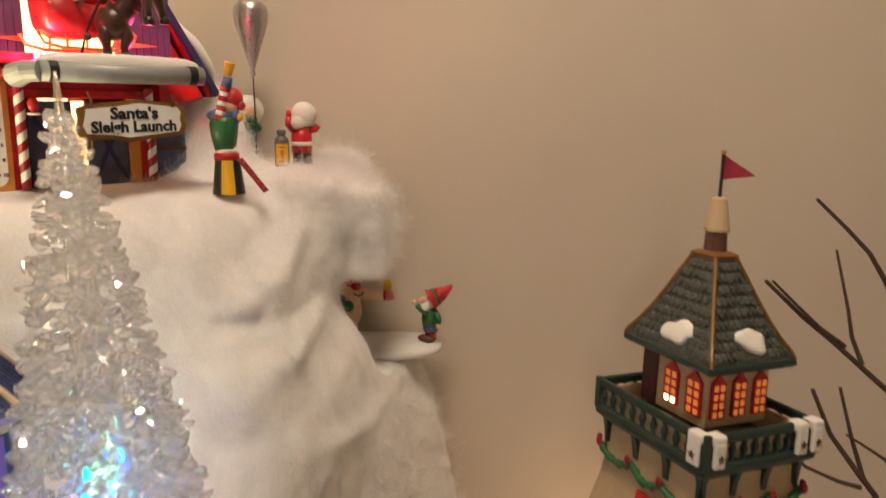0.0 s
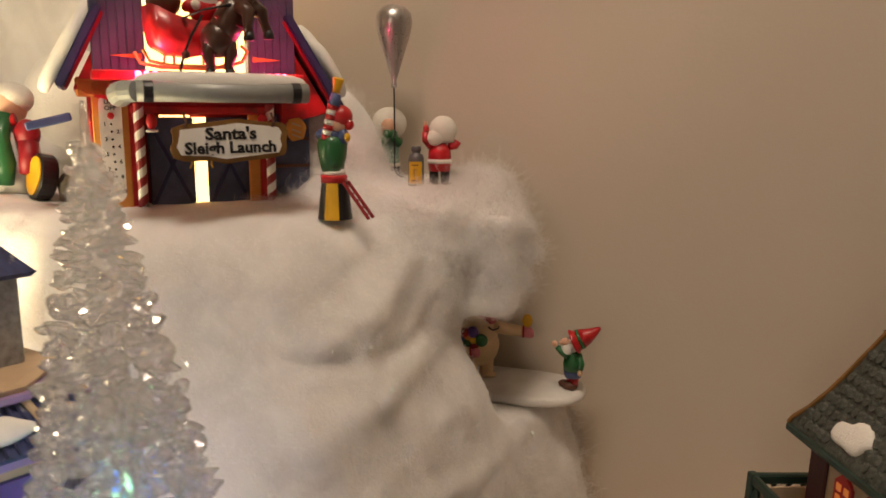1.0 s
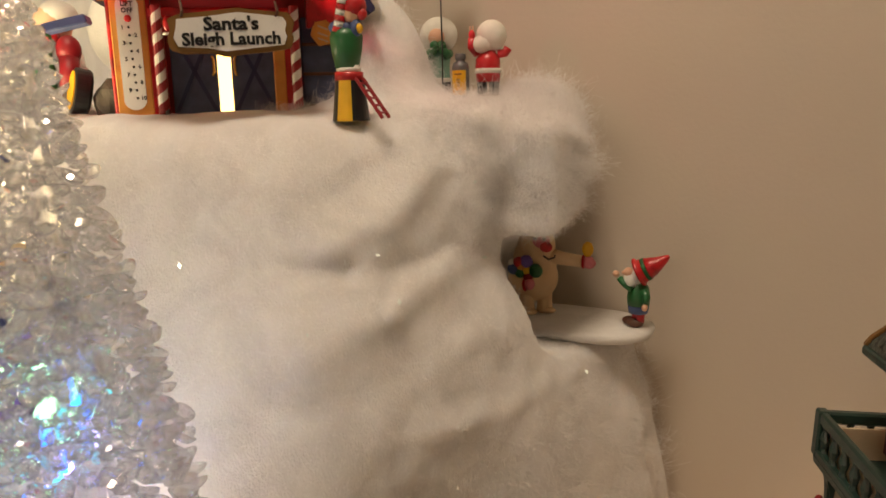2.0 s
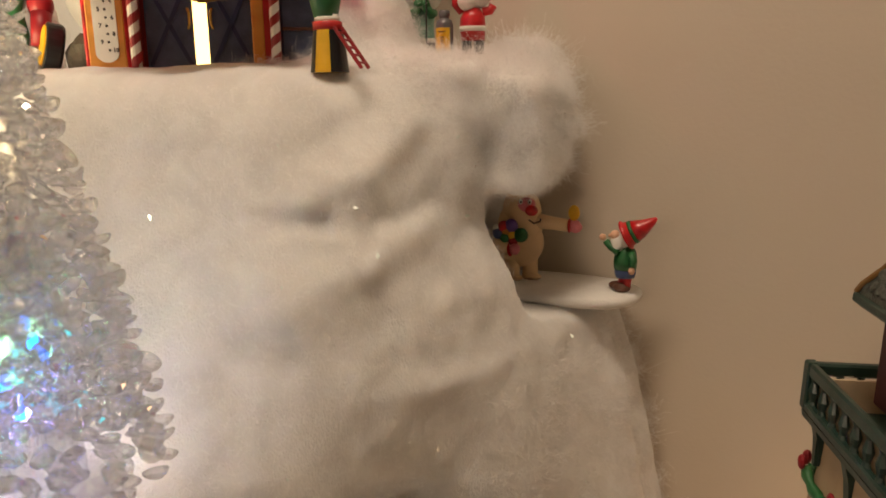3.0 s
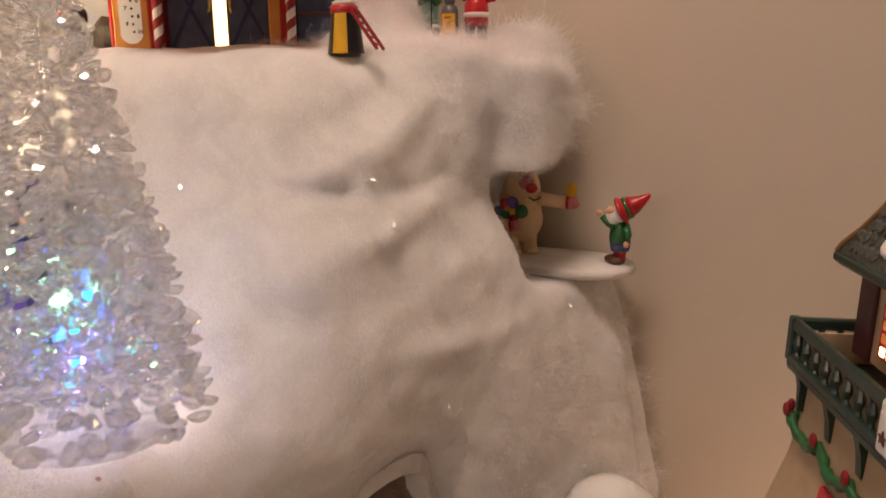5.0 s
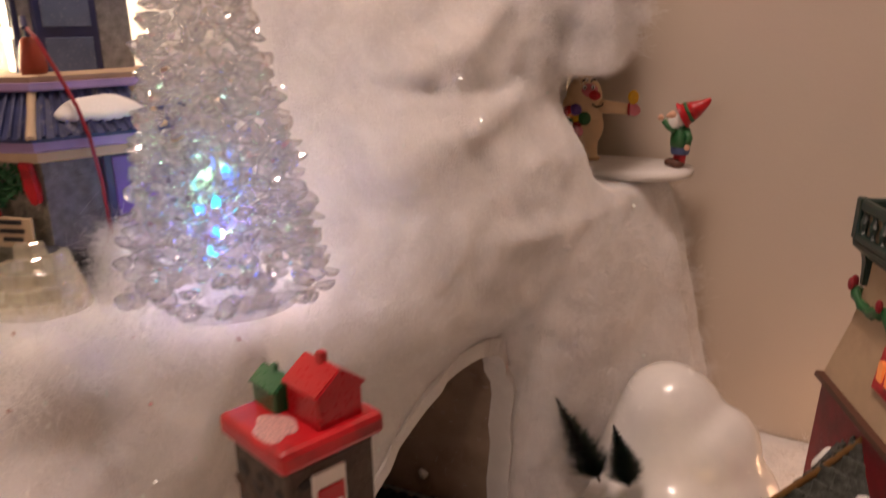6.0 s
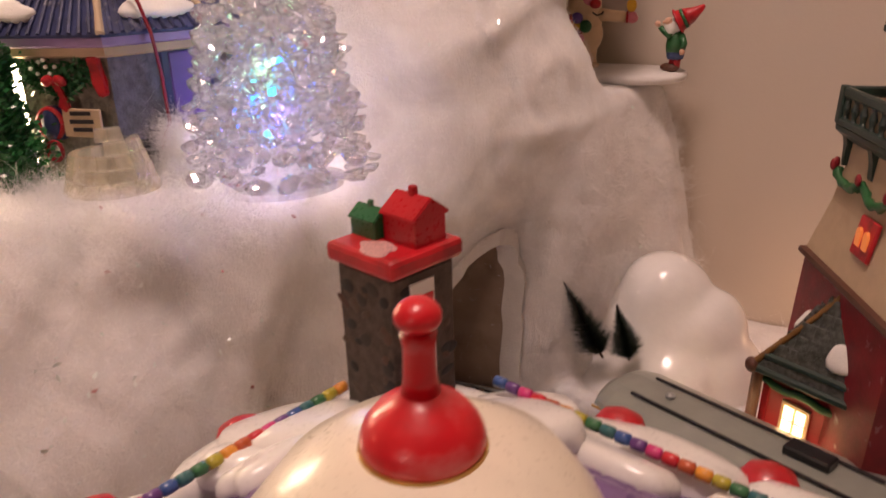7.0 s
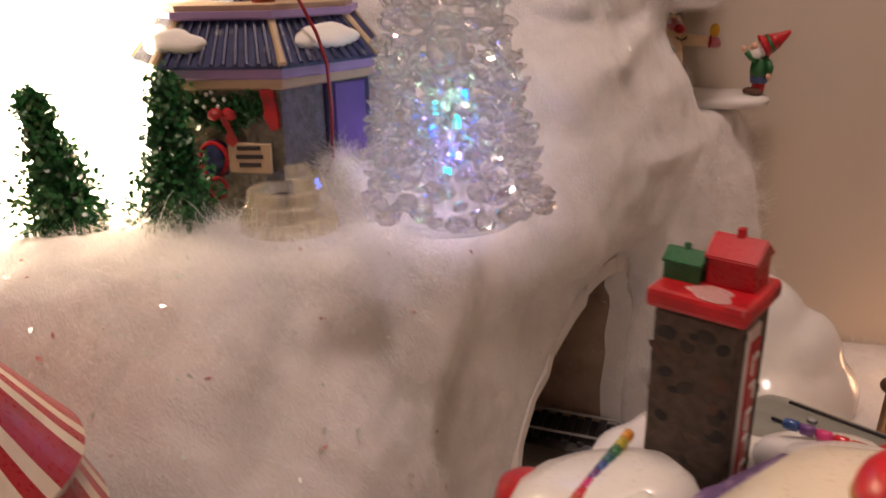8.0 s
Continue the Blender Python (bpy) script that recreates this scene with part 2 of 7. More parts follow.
# ---------------------------------------------------------------- cotton snow
def smin(a, b, k):
    h = np.clip(0.5 + 0.5 * (b - a) / k, 0, 1)
    return b + (a - b) * h - k * h * (1 - h)


def smax(a, b, k):
    return -smin(-a, -b, k)


def f_box(p, c, h, r, turn=0.0):
    x, y, z = p[0] - c[0], p[1] - c[1], p[2] - c[2]
    a = radians(turn)
    x, y = x * math.cos(a) + y * math.sin(a), -x * math.sin(a) + y * math.cos(a)
    q = [np.abs(v) - (s - r) for v, s in zip((x, y, z), h)]
    out = np.sqrt(np.maximum(q[0], 0) ** 2 + np.maximum(q[1], 0) ** 2 + np.maximum(q[2], 0) ** 2)
    return out + np.minimum(np.maximum(np.maximum(q[0], q[1]), q[2]), 0) - r


def f_egg(p, c, h):
    k = np.sqrt(sum(((p[i] - c[i]) / h[i]) ** 2 for i in range(3)))
    return (k - 1) * min(h)


def f_rod(p, a, b, r):
    a, b = np.array(a), np.array(b)
    d = b - a
    t = np.clip(sum((p[i] - a[i]) * d[i] for i in range(3)) / (d @ d), 0, 1)
    return np.sqrt(sum((p[i] - a[i] - t * d[i]) ** 2 for i in range(3))) - r


def fold(x, z, a, b):
    """Distance in elevation from the line a-b, for creases in the drape."""
    dx, dz = b[0] - a[0], b[1] - a[1]
    t = np.clip(((x - a[0]) * dx + (z - a[1]) * dz) / (dx * dx + dz * dz), 0, 1)
    return np.hypot(x - a[0] - t * dx, z - a[1] - t * dz)


def wobble(p, seed, wave):
    """A smooth uneven field, for lumps of batting."""
    rng = np.random.RandomState(seed)
    out = 0
    for _ in range(11):
        v = rng.normal(size=3)
        v /= np.linalg.norm(v)
        out = out + np.sin((p[0] * v[0] + p[1] * v[1] + p[2] * v[2]) * 2 * math.pi / (wave * rng.uniform(0.7, 1.5)) + rng.uniform(0, 6.28))
    return out / 9


def ramp_of(v, *pairs):
    return np.interp(v, [a for a, _ in pairs], [b for _, b in pairs])


def snow_field(p):
    x, y, z = p
    out, along = (x - y) * 0.7071, (x + y) * 0.7071
    # the high bluff: a broad face that leans back, cut off by a left and a right flank
    face = (out - ramp_of(z, (0.0, -0.400), (0.20, -0.412), (0.268, -0.437), (0.333, -0.460), (0.388, -0.487), (0.466, -0.522), (0.55, -0.56))) * 0.92
    flank = (0.445 + 0.42 * np.maximum(z - 0.30, 0) - y) * 0.92
    side = (x - ramp_of(z, (0.0, -0.118), (0.185, -0.124), (0.225, -0.104), (0.28, -0.072), (0.327, -0.077), (0.366, -0.097), (0.395, -0.104), (0.43, -0.110), (0.52, -0.13))) * 0.93
    top = z - (0.4775 - 0.16 * np.maximum(-0.20 - along, 0) + 0.02 * np.maximum(-0.50 - out, 0))
    d = smax(smax(face, flank, 0.09), side, 0.065)
    # folds of the drape over the face
    for a, b, depth, width in (((0.269, 0.387), (0.300, 0.383), 0.0075, 0.0060), ((0.300, 0.383), (0.335, 0.381), 0.0045, 0.0070), ((0.335, 0.381), (0.362, 0.383), 0.0070, 0.0060),
                               ((0.370, 0.388), (0.376, 0.390), 0.0110, 0.0060), ((0.285, 0.401), (0.333, 0.412), -0.0075, 0.0120), ((0.333, 0.412), (0.368, 0.442), -0.0085, 0.0120),
                               ((0.295, 0.432), (0.343, 0.450), 0.0055, 0.0130), ((0.360, 0.449), (0.364, 0.453), 0.0060, 0.0060), ((0.384, 0.463), (0.399, 0.430), -0.0060, 0.0110),
                               ((0.399, 0.430), (0.403, 0.398), -0.0060, 0.0110), ((0.422, 0.450), (0.420, 0.395), 0.0065, 0.0080), ((0.369, 0.375), (0.326, 0.358), -0.0080, 0.0095),
                               ((0.326, 0.358), (0.271, 0.342), -0.0070, 0.0110), ((0.390, 0.350), (0.330, 0.327), 0.0055, 0.0160), ((0.330, 0.327), (0.270, 0.312), 0.0045, 0.0160),
                               ((0.470, 0.268), (0.407, 0.277), -0.0035, 0.0120), ((0.407, 0.277), (0.351, 0.279), -0.0025, 0.0120), ((0.351, 0.279), (0.337, 0.262), -0.0025, 0.0120),
                               ((0.337, 0.262), (0.334, 0.190), -0.0030, 0.0150), ((0.405, 0.298), (0.340, 0.300), 0.0025, 0.0150), ((0.318, 0.270), (0.312, 0.200), 0.0025, 0.0150),
                               ((0.395, 0.262), (0.372, 0.170), 0.0045, 0.0110), ((0.235, 0.345), (0.285, 0.250), 0.0040, 0.0200), ((0.205, 0.430), (0.250, 0.380), 0.0040, 0.0200)):
        d = d + 0.47 * depth * np.exp(-(fold(along, z, a, b) / (0.95 * width)) ** 2)
    d = smax(d, top, 0.045)
    d = smax(d, -0.86 - x, 0.02)
    # lower shelf under the clear tree and the stone house
    slope = (x, y - 0.60 * (z - 0.18), z)
    d = smin(d, 0.86 * f_box(slope, (-0.532, 0.365, 0.135), (0.295, 0.19, 0.145), 0.030), 0.03)
    d = smin(d, 0.86 * f_box(slope, (-0.295, 0.289, 0.132), (0.100, 0.095, 0.145), 0.026, -18), 0.012)
    d = smin(d, f_egg(p, (-0.205, 0.275, 0.115), (0.046, 0.085, 0.110)), 0.020)
    d = smin(d, f_egg(p, (-0.247, 0.385, 0.292), (0.017, 0.014, 0.028)), 0.015)
    d = smin(d, f_rod(p, (-0.47, 0.235, 0.258), (-0.27, 0.262, 0.262), 0.024), 0.030)
    d = smin(d, f_rod(p, (-0.30, 0.280, 0.262), (-0.215, 0.305, 0.266), 0.022), 0.015)
    d = smin(d, f_box(p, (-0.290, 0.582, 0.13), (0.172, 0.17, 0.135), 0.03, -19), 0.05)
    # high ledge with the overhang
    ledge = smin(f_box(p, (-0.185, 0.758, 0.434), (0.098, 0.084, 0.046), 0.014, -6), f_box(p, (-0.093, 0.752, 0.428), (0.031, 0.060, 0.042), 0.010, 14), 0.010)
    ledge = smin(ledge, f_egg(p, (-0.112, 0.800, 0.468), (0.040, 0.035, 0.030)), 0.02)
    for c, h in (((-0.060, 0.742, 0.458), (0.013, 0.018, 0.010)), ((-0.055, 0.752, 0.432), (0.014, 0.020, 0.011)), ((-0.062, 0.738, 0.408), (0.012, 0.018, 0.012)), ((-0.098, 0.700, 0.452), (0.018, 0.012, 0.013))):
        ledge = smin(ledge, f_egg(p, c, h), 0.008)
    ledge = ledge + 0.0040 * wobble(p, 21, 0.055) + 0.0022 * wobble(p, 22, 0.022)
    d = smin(d, ledge, 0.022)
    # bank behind the launch house
    d = smin(d, f_egg(p, (-0.42, 0.84, 0.50), (0.14, 0.07, 0.13)), 0.05)
    d = smin(d, f_box(p, (-0.62, 0.83, 0.58), (0.17, 0.035, 0.20), 0.03), 0.04)
    d = smin(d, f_egg(p, (-0.235, 0.742, 0.500), (0.052, 0.055, 0.075)), 0.03)
    # the skirt of batting that hangs below the little shelf, with folds that fan out
    cx, cy = x + 0.078, y - 0.800
    turn = np.arctan2(-cy, cx)
    low = np.clip((0.29 - z) / 0.2, 0, 1)
    skirt = np.hypot(cx, cy) + np.clip(0.9 - turn, 0, 0.8) * ramp_of(z, (0.10, 0.006), (0.29, 0.015)) - ramp_of(z, (0.0, 0.122), (0.06, 0.102), (0.16, 0.088), (0.24, 0.073), (0.286, 0.060))
    skirt = skirt + (0.0025 + 0.0065 * low) * np.sin(turn * 7 + 1.2 + 1.5 * np.sin(turn * 2.3)) + 0.002 * low * np.sin(turn * 17 + 0.4) + 0.0035 * wobble(p, 33, 0.045)
    skirt = smax(skirt * 0.95, z - 0.283, 0.012)
    d = smin(d, skirt, 0.06)
    d = smin(d, f_egg(p, (-0.102, 0.685, 0.160), (0.062, 0.072, 0.120)), 0.07)
    d = smin(d, f_egg(p, (-0.022, 0.545, 0.022), (0.052, 0.062, 0.036)), 0.02)
    # thin layer over the table
    d = smin(d, f_box(p, (0.11, 0.63, 0.005), (0.17, 0.23, 0.0285), 0.01), 0.03)
    # the niche of the two little figures
    d = smax(d, -f_box(p, (-0.034, 0.777, 0.3425), (0.100, 0.079, 0.0485), 0.02), 0.006)
    d = smax(d, -f_box(p, (-0.086, 0.506, 0.090), (0.050, 0.098, 0.117), 0.02, -19), 0.022)
    # lumps of the batting
    d = d + 0.0035 * wobble(p, 3, 0.16) + 0.0020 * wobble(p, 5, 0.075) + 0.0014 * wobble(p, 9, 0.038) + 0.0012 * wobble(p, 15, 0.022)
    tufts = np.clip((z - 0.258) / 0.02, 0, 1) * np.clip((0.40 - y) / 0.03, 0, 1)
    d = d + tufts * (0.0050 * wobble(p, 41, 0.050) + 0.0030 * wobble(p, 42, 0.024))
    # the tunnel
    mid = 0.526 + 0.052 * np.clip(z / 0.187, 0, 1.2) ** 2
    arch = (np.abs((y - mid) / 0.081) ** 2.1 + np.abs(z / 0.190) ** 2.1) ** (1 / 2.1) - 1
    arch = np.maximum(np.maximum(arch * 0.081, -(x + 0.42)), x + 0.050)
    d = np.maximum(d, -arch)
    return d


def surface(lo, hi, step, field):
    """Surface nets over a field: one vertex in each cell that the surface crosses."""
    n = [int(round((b - a) / step)) + 1 for a, b in zip(lo, hi)]
    ax = [lo[i] + step * np.arange(n[i]) for i in range(3)]
    g = np.meshgrid(*ax, indexing="ij")
    f = field(g).astype(np.float32)
    s = f < 0
    cells = [f[i:n[0] - 1 + i, j:n[1] - 1 + j, k:n[2] - 1 + k] for i in (0, 1) for j in (0, 1) for k in (0, 1)]
    cs = np.stack([c < 0 for c in cells])
    act = cs.any(0) & ~cs.all(0)
    idx = -np.ones(act.shape, int)
    where = np.argwhere(act)
    idx[act] = np.arange(len(where))
    vals = np.stack([c[act] for c in cells], 1)
    corner = np.array([(i, j, k) for i in (0, 1) for j in (0, 1) for k in (0, 1)], float)
    acc, cnt = np.zeros((len(where), 3)), np.zeros(len(where))
    for a in range(8):
        for b in range(a + 1, 8):
            if np.abs(corner[a] - corner[b]).sum() != 1:
                continue
            va, vb = vals[:, a], vals[:, b]
            cross = (va < 0) != (vb < 0)
            t = np.where(cross, va / np.where(cross, va - vb, 1), 0)
            acc += np.where(cross[:, None], corner[a] + t[:, None] * (corner[b] - corner[a]), 0)
            cnt += cross
    verts = np.array(lo) + step * (where + acc / cnt[:, None])
    faces = []
    for axis in range(3):
        o1, o2 = [(1, 2), (2, 0), (0, 1)][axis]
        sl_a = [slice(1, n[i] - 1) for i in range(3)]
        sl_b = list(sl_a)
        sl_a[axis], sl_b[axis] = slice(0, n[axis] - 1), slice(1, n[axis])
        A, B = s[tuple(sl_a)], s[tuple(sl_b)]
        for flip in (False, True):
            at = np.argwhere((A & ~B) if not flip else (~A & B))
            at[:, o1] += 1
            at[:, o2] += 1
            q = []
            for d1, d2 in ((-1, -1), (0, -1), (0, 0), (-1, 0)):
                c = at.copy()
                c[:, o1] += d1
                c[:, o2] += d2
                q.append(idx[c[:, 0], c[:, 1], c[:, 2]])
            q = np.stack(q, 1)
            faces.append(q if not flip else q[:, ::-1])
    faces = np.concatenate(faces)
    return verts, faces[(faces >= 0).all(1)]


SV, SF = surface((-0.80, 0.10, -0.015), (0.26, 0.836, 0.80), 0.0043, snow_field)
snow_me = bpy.data.meshes.new("cotton_snow")
snow_me.from_pydata(SV.tolist(), [], SF.tolist())
snow_me.polygons.foreach_set("use_smooth", [True] * len(snow_me.polygons))
snow_me.materials.append(COTTON)
snow = tagged(new("cotton_snow", snow_me), "white cotton batting draped as snowy cliffs over the table", "cotton snow", kind="stuff")


# ---------------------------------------------------------------- more paints
BROWN = mat("brown_paint", (0.10, 0.035, 0.018), 0.5, coat=0.15)
SKIN = mat("pale_peach_paint", (0.72, 0.42, 0.28), 0.5)
PINK = mat("pink_paint", (0.72, 0.22, 0.26), 0.5)
TAN = mat("tan_paint", (0.78, 0.56, 0.33), 0.5, spread=0.06)
TEAL = mat("pale_teal_paint", (0.24, 0.45, 0.36), 0.6)
FUR = mat("white_flocking", (0.80, 0.77, 0.70), 0.95, bump=0.8, fine=1500.0, dist=0.001)
SILVER = mat("brushed_silver", (0.50, 0.48, 0.47), 0.3, metal=0.85, spread=0.1)
PEWTER = mat("grey_pewter_paint", (0.33, 0.35, 0.34), 0.45, metal=0.2, spread=0.12)
SNOWPAINT = mat("painted_snow", (0.82, 0.80, 0.76), 0.6, spread=0.05, bump=0.5, fine=800.0, dist=0.0008)
LILAC = mat("lilac_paint", (0.34, 0.24, 0.46), 0.5)
ROOFBLUE = mat("weathered_blue_roof", (0.03, 0.04, 0.12), 0.5, spread=0.4, scale=150.0, dirt=(0.20, 0.20, 0.24), dirt_scale=140.0, dirt_at=0.66)
PANELBLUE = mat("faded_blue_boards", (0.065, 0.085, 0.16), 0.55, spread=0.25, scale=90.0)
DARKSTONE = mat("dark_stone_paint", (0.035, 0.036, 0.045), 0.7, spread=0.4, scale=160.0)
BRICKWHITE = mat("whitewashed_brick", (0.62, 0.55, 0.46), 0.8, spread=0.1)
ICE = acrylic_material("frosted_yellow_ice", (0.97, 0.93, 0.82), 0.34, 0.10)
FROST = mat("sugar_glitter", (0.70, 0.38, 0.37), 0.5, spread=0.3, scale=900.0, bump=1.0, fine=2000.0, dist=0.001)
CARDBOARD = mat("brown_cardboard", (0.36, 0.27, 0.21), 0.9, spread=0.12, scale=40.0, dirt=(0.25, 0.18, 0.14))
FOAM = mat("white_foam", (0.78, 0.76, 0.74), 0.9, spread=0.05, bump=0.6, fine=500.0, dist=0.0015)
PINE = mat("green_tinsel", (0.012, 0.11, 0.03), 0.3, spread=0.5, scale=300.0, coat=0.4)
FIR = mat("dark_bottle_brush", (0.012, 0.03, 0.018), 0.5, spread=0.5, scale=400.0, dirt=(0.5, 0.5, 0.5), dirt_scale=500.0, dirt_at=0.72)
TWIG = mat("dark_twig_bark", (0.075, 0.045, 0.035), 0.75, spread=0.3, scale=200.0)
AMBER = glow("dim_amber_pane", (0.85, 0.26, 0.06), 0.32)
FIBRE = fibre_material()
GLITTER = mat("iridescent_flake", (0.86, 1.0, 0.94), 0.38, metal=1.0, spread=0.15, scale=60.0, bump=0.0, coat=1.0)
SPECK = mat("brown_speck", (0.50, 0.24, 0.24), 0.8, spread=0.3, bump=0.0)
LAMPWARM = glow("lit_doorway", (1.0, 0.62, 0.22), 4.5)
LEDRED = glow("red_led", (1.0, 0.10, 0.25), 14.0)
LEDBLUE = glow("blue_led", (0.0, 0.16, 1.0), 9.0)
LEDGREEN = glow("cyan_led", (0.0, 0.70, 0.85), 3.2)
LANTERN = glow("lit_frosted_glass", (1.0, 0.83, 0.50), 23.0)
GEMS = [mat("bead_paint", c, 0.3, coat=0.5) for c in ((0.75, 0.30, 0.03), (0.55, 0.10, 0.03), (0.60, 0.02, 0.03), (0.65, 0.04, 0.20),
        (0.14, 0.05, 0.22), (0.03, 0.09, 0.30), (0.02, 0.13, 0.14), (0.03, 0.16, 0.06), (0.45, 0.38, 0.03))]


def words(text, size, material, m, parent, name="lettering", depth=0.0003, squeeze=1.0, bold=0.025):
    """Raised letters in the built-in font, centred, standing in the x-z plane and facing -y."""
    cu = bpy.data.curves.new(name, "FONT")
    cu.body, cu.size, cu.extrude, cu.align_x, cu.align_y, cu.resolution_u = text, size, depth, "CENTER", "CENTER", 2
    cu.offset = size * bold
    tmp = bpy.data.objects.new("tmp_text", cu)
    scene.collection.objects.link(tmp)
    dg = bpy.context.evaluated_depsgraph_get()
    dg.update()
    me = bpy.data.meshes.new_from_object(tmp.evaluated_get(dg))
    bpy.data.objects.remove(tmp)
    me.transform(m @ pose(0, 0, 0, 90) @ Matrix.Diagonal((squeeze, 1, 1, 1)))
    me.materials.clear()
    me.materials.append(material)
    ob = new(name, me)
    ob.parent = parent
    return ob


def figurine(name, m, label, category, pieces, materials, group=""):
    """A doll as one plain mesh. pieces: function that fills a bmesh."""
    bm = fresh()
    pieces(bm)
    ob = part(name, bm, materials, None, "", True)
    ob.matrix_basis = m
    return tagged(ob, label, category, group)


def snow_lump(outline_r, h, seed, n=28, wob=0.25):
    """A flat cake of painted snow with an uneven rim, lying in x-y."""
    rng = random.Random(seed)
    ph = [rng.uniform(0, 6.28) for _ in range(3)]

    def rim(k, s):
        a = 2 * math.pi * k / n
        w = 1 + wob * (0.5 * math.sin(2 * a + ph[0]) + 0.35 * math.sin(3 * a + ph[1]) + 0.25 * math.sin(5 * a + ph[2]))
        return (outline_r[0] * s * w * math.cos(a), outline_r[1] * s * w * math.sin(a))
    rings = [[(*rim(k, s), z * h) for k in range(n)] for s, z in ((0.96, -0.3), (1.0, 0.2), (0.95, 0.62), (0.82, 0.9), (0.5, 1.0), (0.1, 1.03))]
    return loft(rings)


# ---------------------------------------------------------------- tunnel, track and train
def arch_ring(x, grow, lean=0.0, n=30):
    """The pulled-over arch of the tunnel mouth; lean slants its plane with the cliff."""
    pts = []
    for k in range(n + 1):
        a = math.pi * k / n
        c, s = math.cos(a), math.sin(a)
        z = (0.190 + grow) * abs(s) ** (2 / 2.1)
        y = 0.526 + 0.052 * min(1.2, z / 0.187) ** 2 + (0.081 + grow) * math.copysign(abs(c) ** (2 / 2.1), c)
        pts.append((x + lean * (y - 0.525), y, z))
    return pts


tunnel = thing("tunnel", pose(0, 0, 0), "foam tunnel portal lined with brown cardboard under the cotton cliff", "tunnel")
bm = fresh()
rings = [[bm.verts.new(p) for p in arch_ring(x, g, lean)] for x, g, lean in ((-0.419, -0.004, 0.0), (-0.33, -0.003, 0.1), (-0.24, -0.005, 0.2), (-0.175, -0.004, 0.3), (-0.142, -0.004, 0.35))]
for a, b in zip(rings, rings[1:]):
    for k in range(len(a) - 1):
        bm.faces.new((a[k], b[k], b[k + 1], a[k + 1]))
part("liner", bm, CARDBOARD, tunnel, "brown cardboard liner", True)
bm = fresh()
sections = []
for k, (o, i) in enumerate(zip(arch_ring(0, 0.006), arch_ring(0, -0.0055))):
    w = 0.0016 * math.sin(k * 1.7) + 0.0012 * math.sin(k * 3.1) + 0.0008 * math.sin(k * 7.3)
    x1 = -0.131 + 0.35 * (o[1] - 0.525) + w
    sections.append([(x1 - 0.020, o[1], o[2]), (x1, o[1], o[2]), (x1 + 0.001, i[1], i[2] + w * 0.5), (x1 - 0.018, i[1], i[2] + w * 0.3)])
loft(sections, bm)
part("portal_rim", bm, FOAM, tunnel, "torn white foam rim")


def rail_y(x):
    return 0.572 - 0.543 * max(0.0, x + 0.10) ** 1.23


track = thing("railway_track", pose(0, 0, 0), "black plastic toy railway track running out of the tunnel", "railway track")
xs = [-0.40 + 0.02 * i for i in range(42)]
bm = fresh()
loft([[(x, rail_y(x) - 0.026, 0.0265), (x, rail_y(x) - 0.020, 0.031), (x, rail_y(x) + 0.020, 0.031), (x, rail_y(x) + 0.026, 0.0265)] for x in xs], bm)
part("roadbed", bm, BLACK, track)
for off in (-0.0165, 0.0165):
    part("rail", tube([(x, rail_y(x) + off, 0.0375) for x in xs], 0.0012, 6), PEWTER, track, "dull metal rail")
sleeper_me = None
for i in range(58):
    x = -0.395 + 0.0135 * i
    if sleeper_me is None:
        s_ob = part("sleeper", box((0, 0, 0), (0.006, 0.046, 0.004), 0.0005), BLACK, track)
        sleeper_me = s_ob.data
    else:
        s_ob = new("sleeper", sleeper_me)
        s_ob.parent = track
    s_ob.matrix_basis = pose(x, rail_y(x), 0.0335, 0, 0, math.degrees(math.atan2(rail_y(x + 0.01) - rail_y(x - 0.01), 0.02)))

TROOF = mat("grey_green_roof_paint", (0.27, 0.285, 0.25), 0.35, coat=0.25, spread=0.08)
TBODY = mat("brown_varnished_side", (0.16, 0.055, 0.025), 0.4, coat=0.3)
car = thing("train_car", pose(0.096, 0.4985, 0.037, 0, 0, -25) @ Matrix.Diagonal((1, 1.08, 1.08, 1)), "toy passenger train car with grey-green roof and lit windows", "train car")
L, W = 0.200, 0.062
part("body", box((0, 0, 0.034), (L - 0.012, W - 0.008, 0.045), 0.002), TBODY, car)
part("floor_frame", box((0, 0, 0.010), (L - 0.004, W - 0.006, 0.006), 0.001), mat("red_floor_frame", (0.25, 0.01, 0.01), 0.4), car)
rf = fresh()
prof = [(-W / 2 - 0.002, 0.056), (-W / 2, 0.059), (-W * 0.30, 0.064), (-W * 0.16, 0.066), (W * 0.16, 0.066), (W * 0.30, 0.064), (W / 2, 0.059), (W / 2 + 0.002, 0.056)]
loft([[(x, y * s, 0.056 + (z - 0.056) * s) for y, z in prof] for x, s in ((-L / 2 - 0.004, 0.55), (-L / 2 + 0.002, 0.9), (-L / 2 + 0.012, 1.0), (L / 2 - 0.012, 1.0), (L / 2 - 0.002, 0.9), (L / 2 + 0.004, 0.55))], rf)
roof = part("roof", rf, TROOF, car, "grey-green rounded roof")
for y in (-0.014, 0.014):
    part("roof_seam", box((0.004, y, 0.0665), (L * 0.82, 0.0022, 0.0018), 0.0004), BLACK, roof)
part("vent_box", box((0.045, 0.004, 0.069), (0.030, 0.013, 0.006), 0.001), BLACK, roof, "black vent box")
part("vent_cap", lathe([(0.0035, 0), (0.0035, 0.002), (0.0015, 0.003)], 12, None, pose(-0.055, 0.0, 0.0665)), PEWTER, roof)
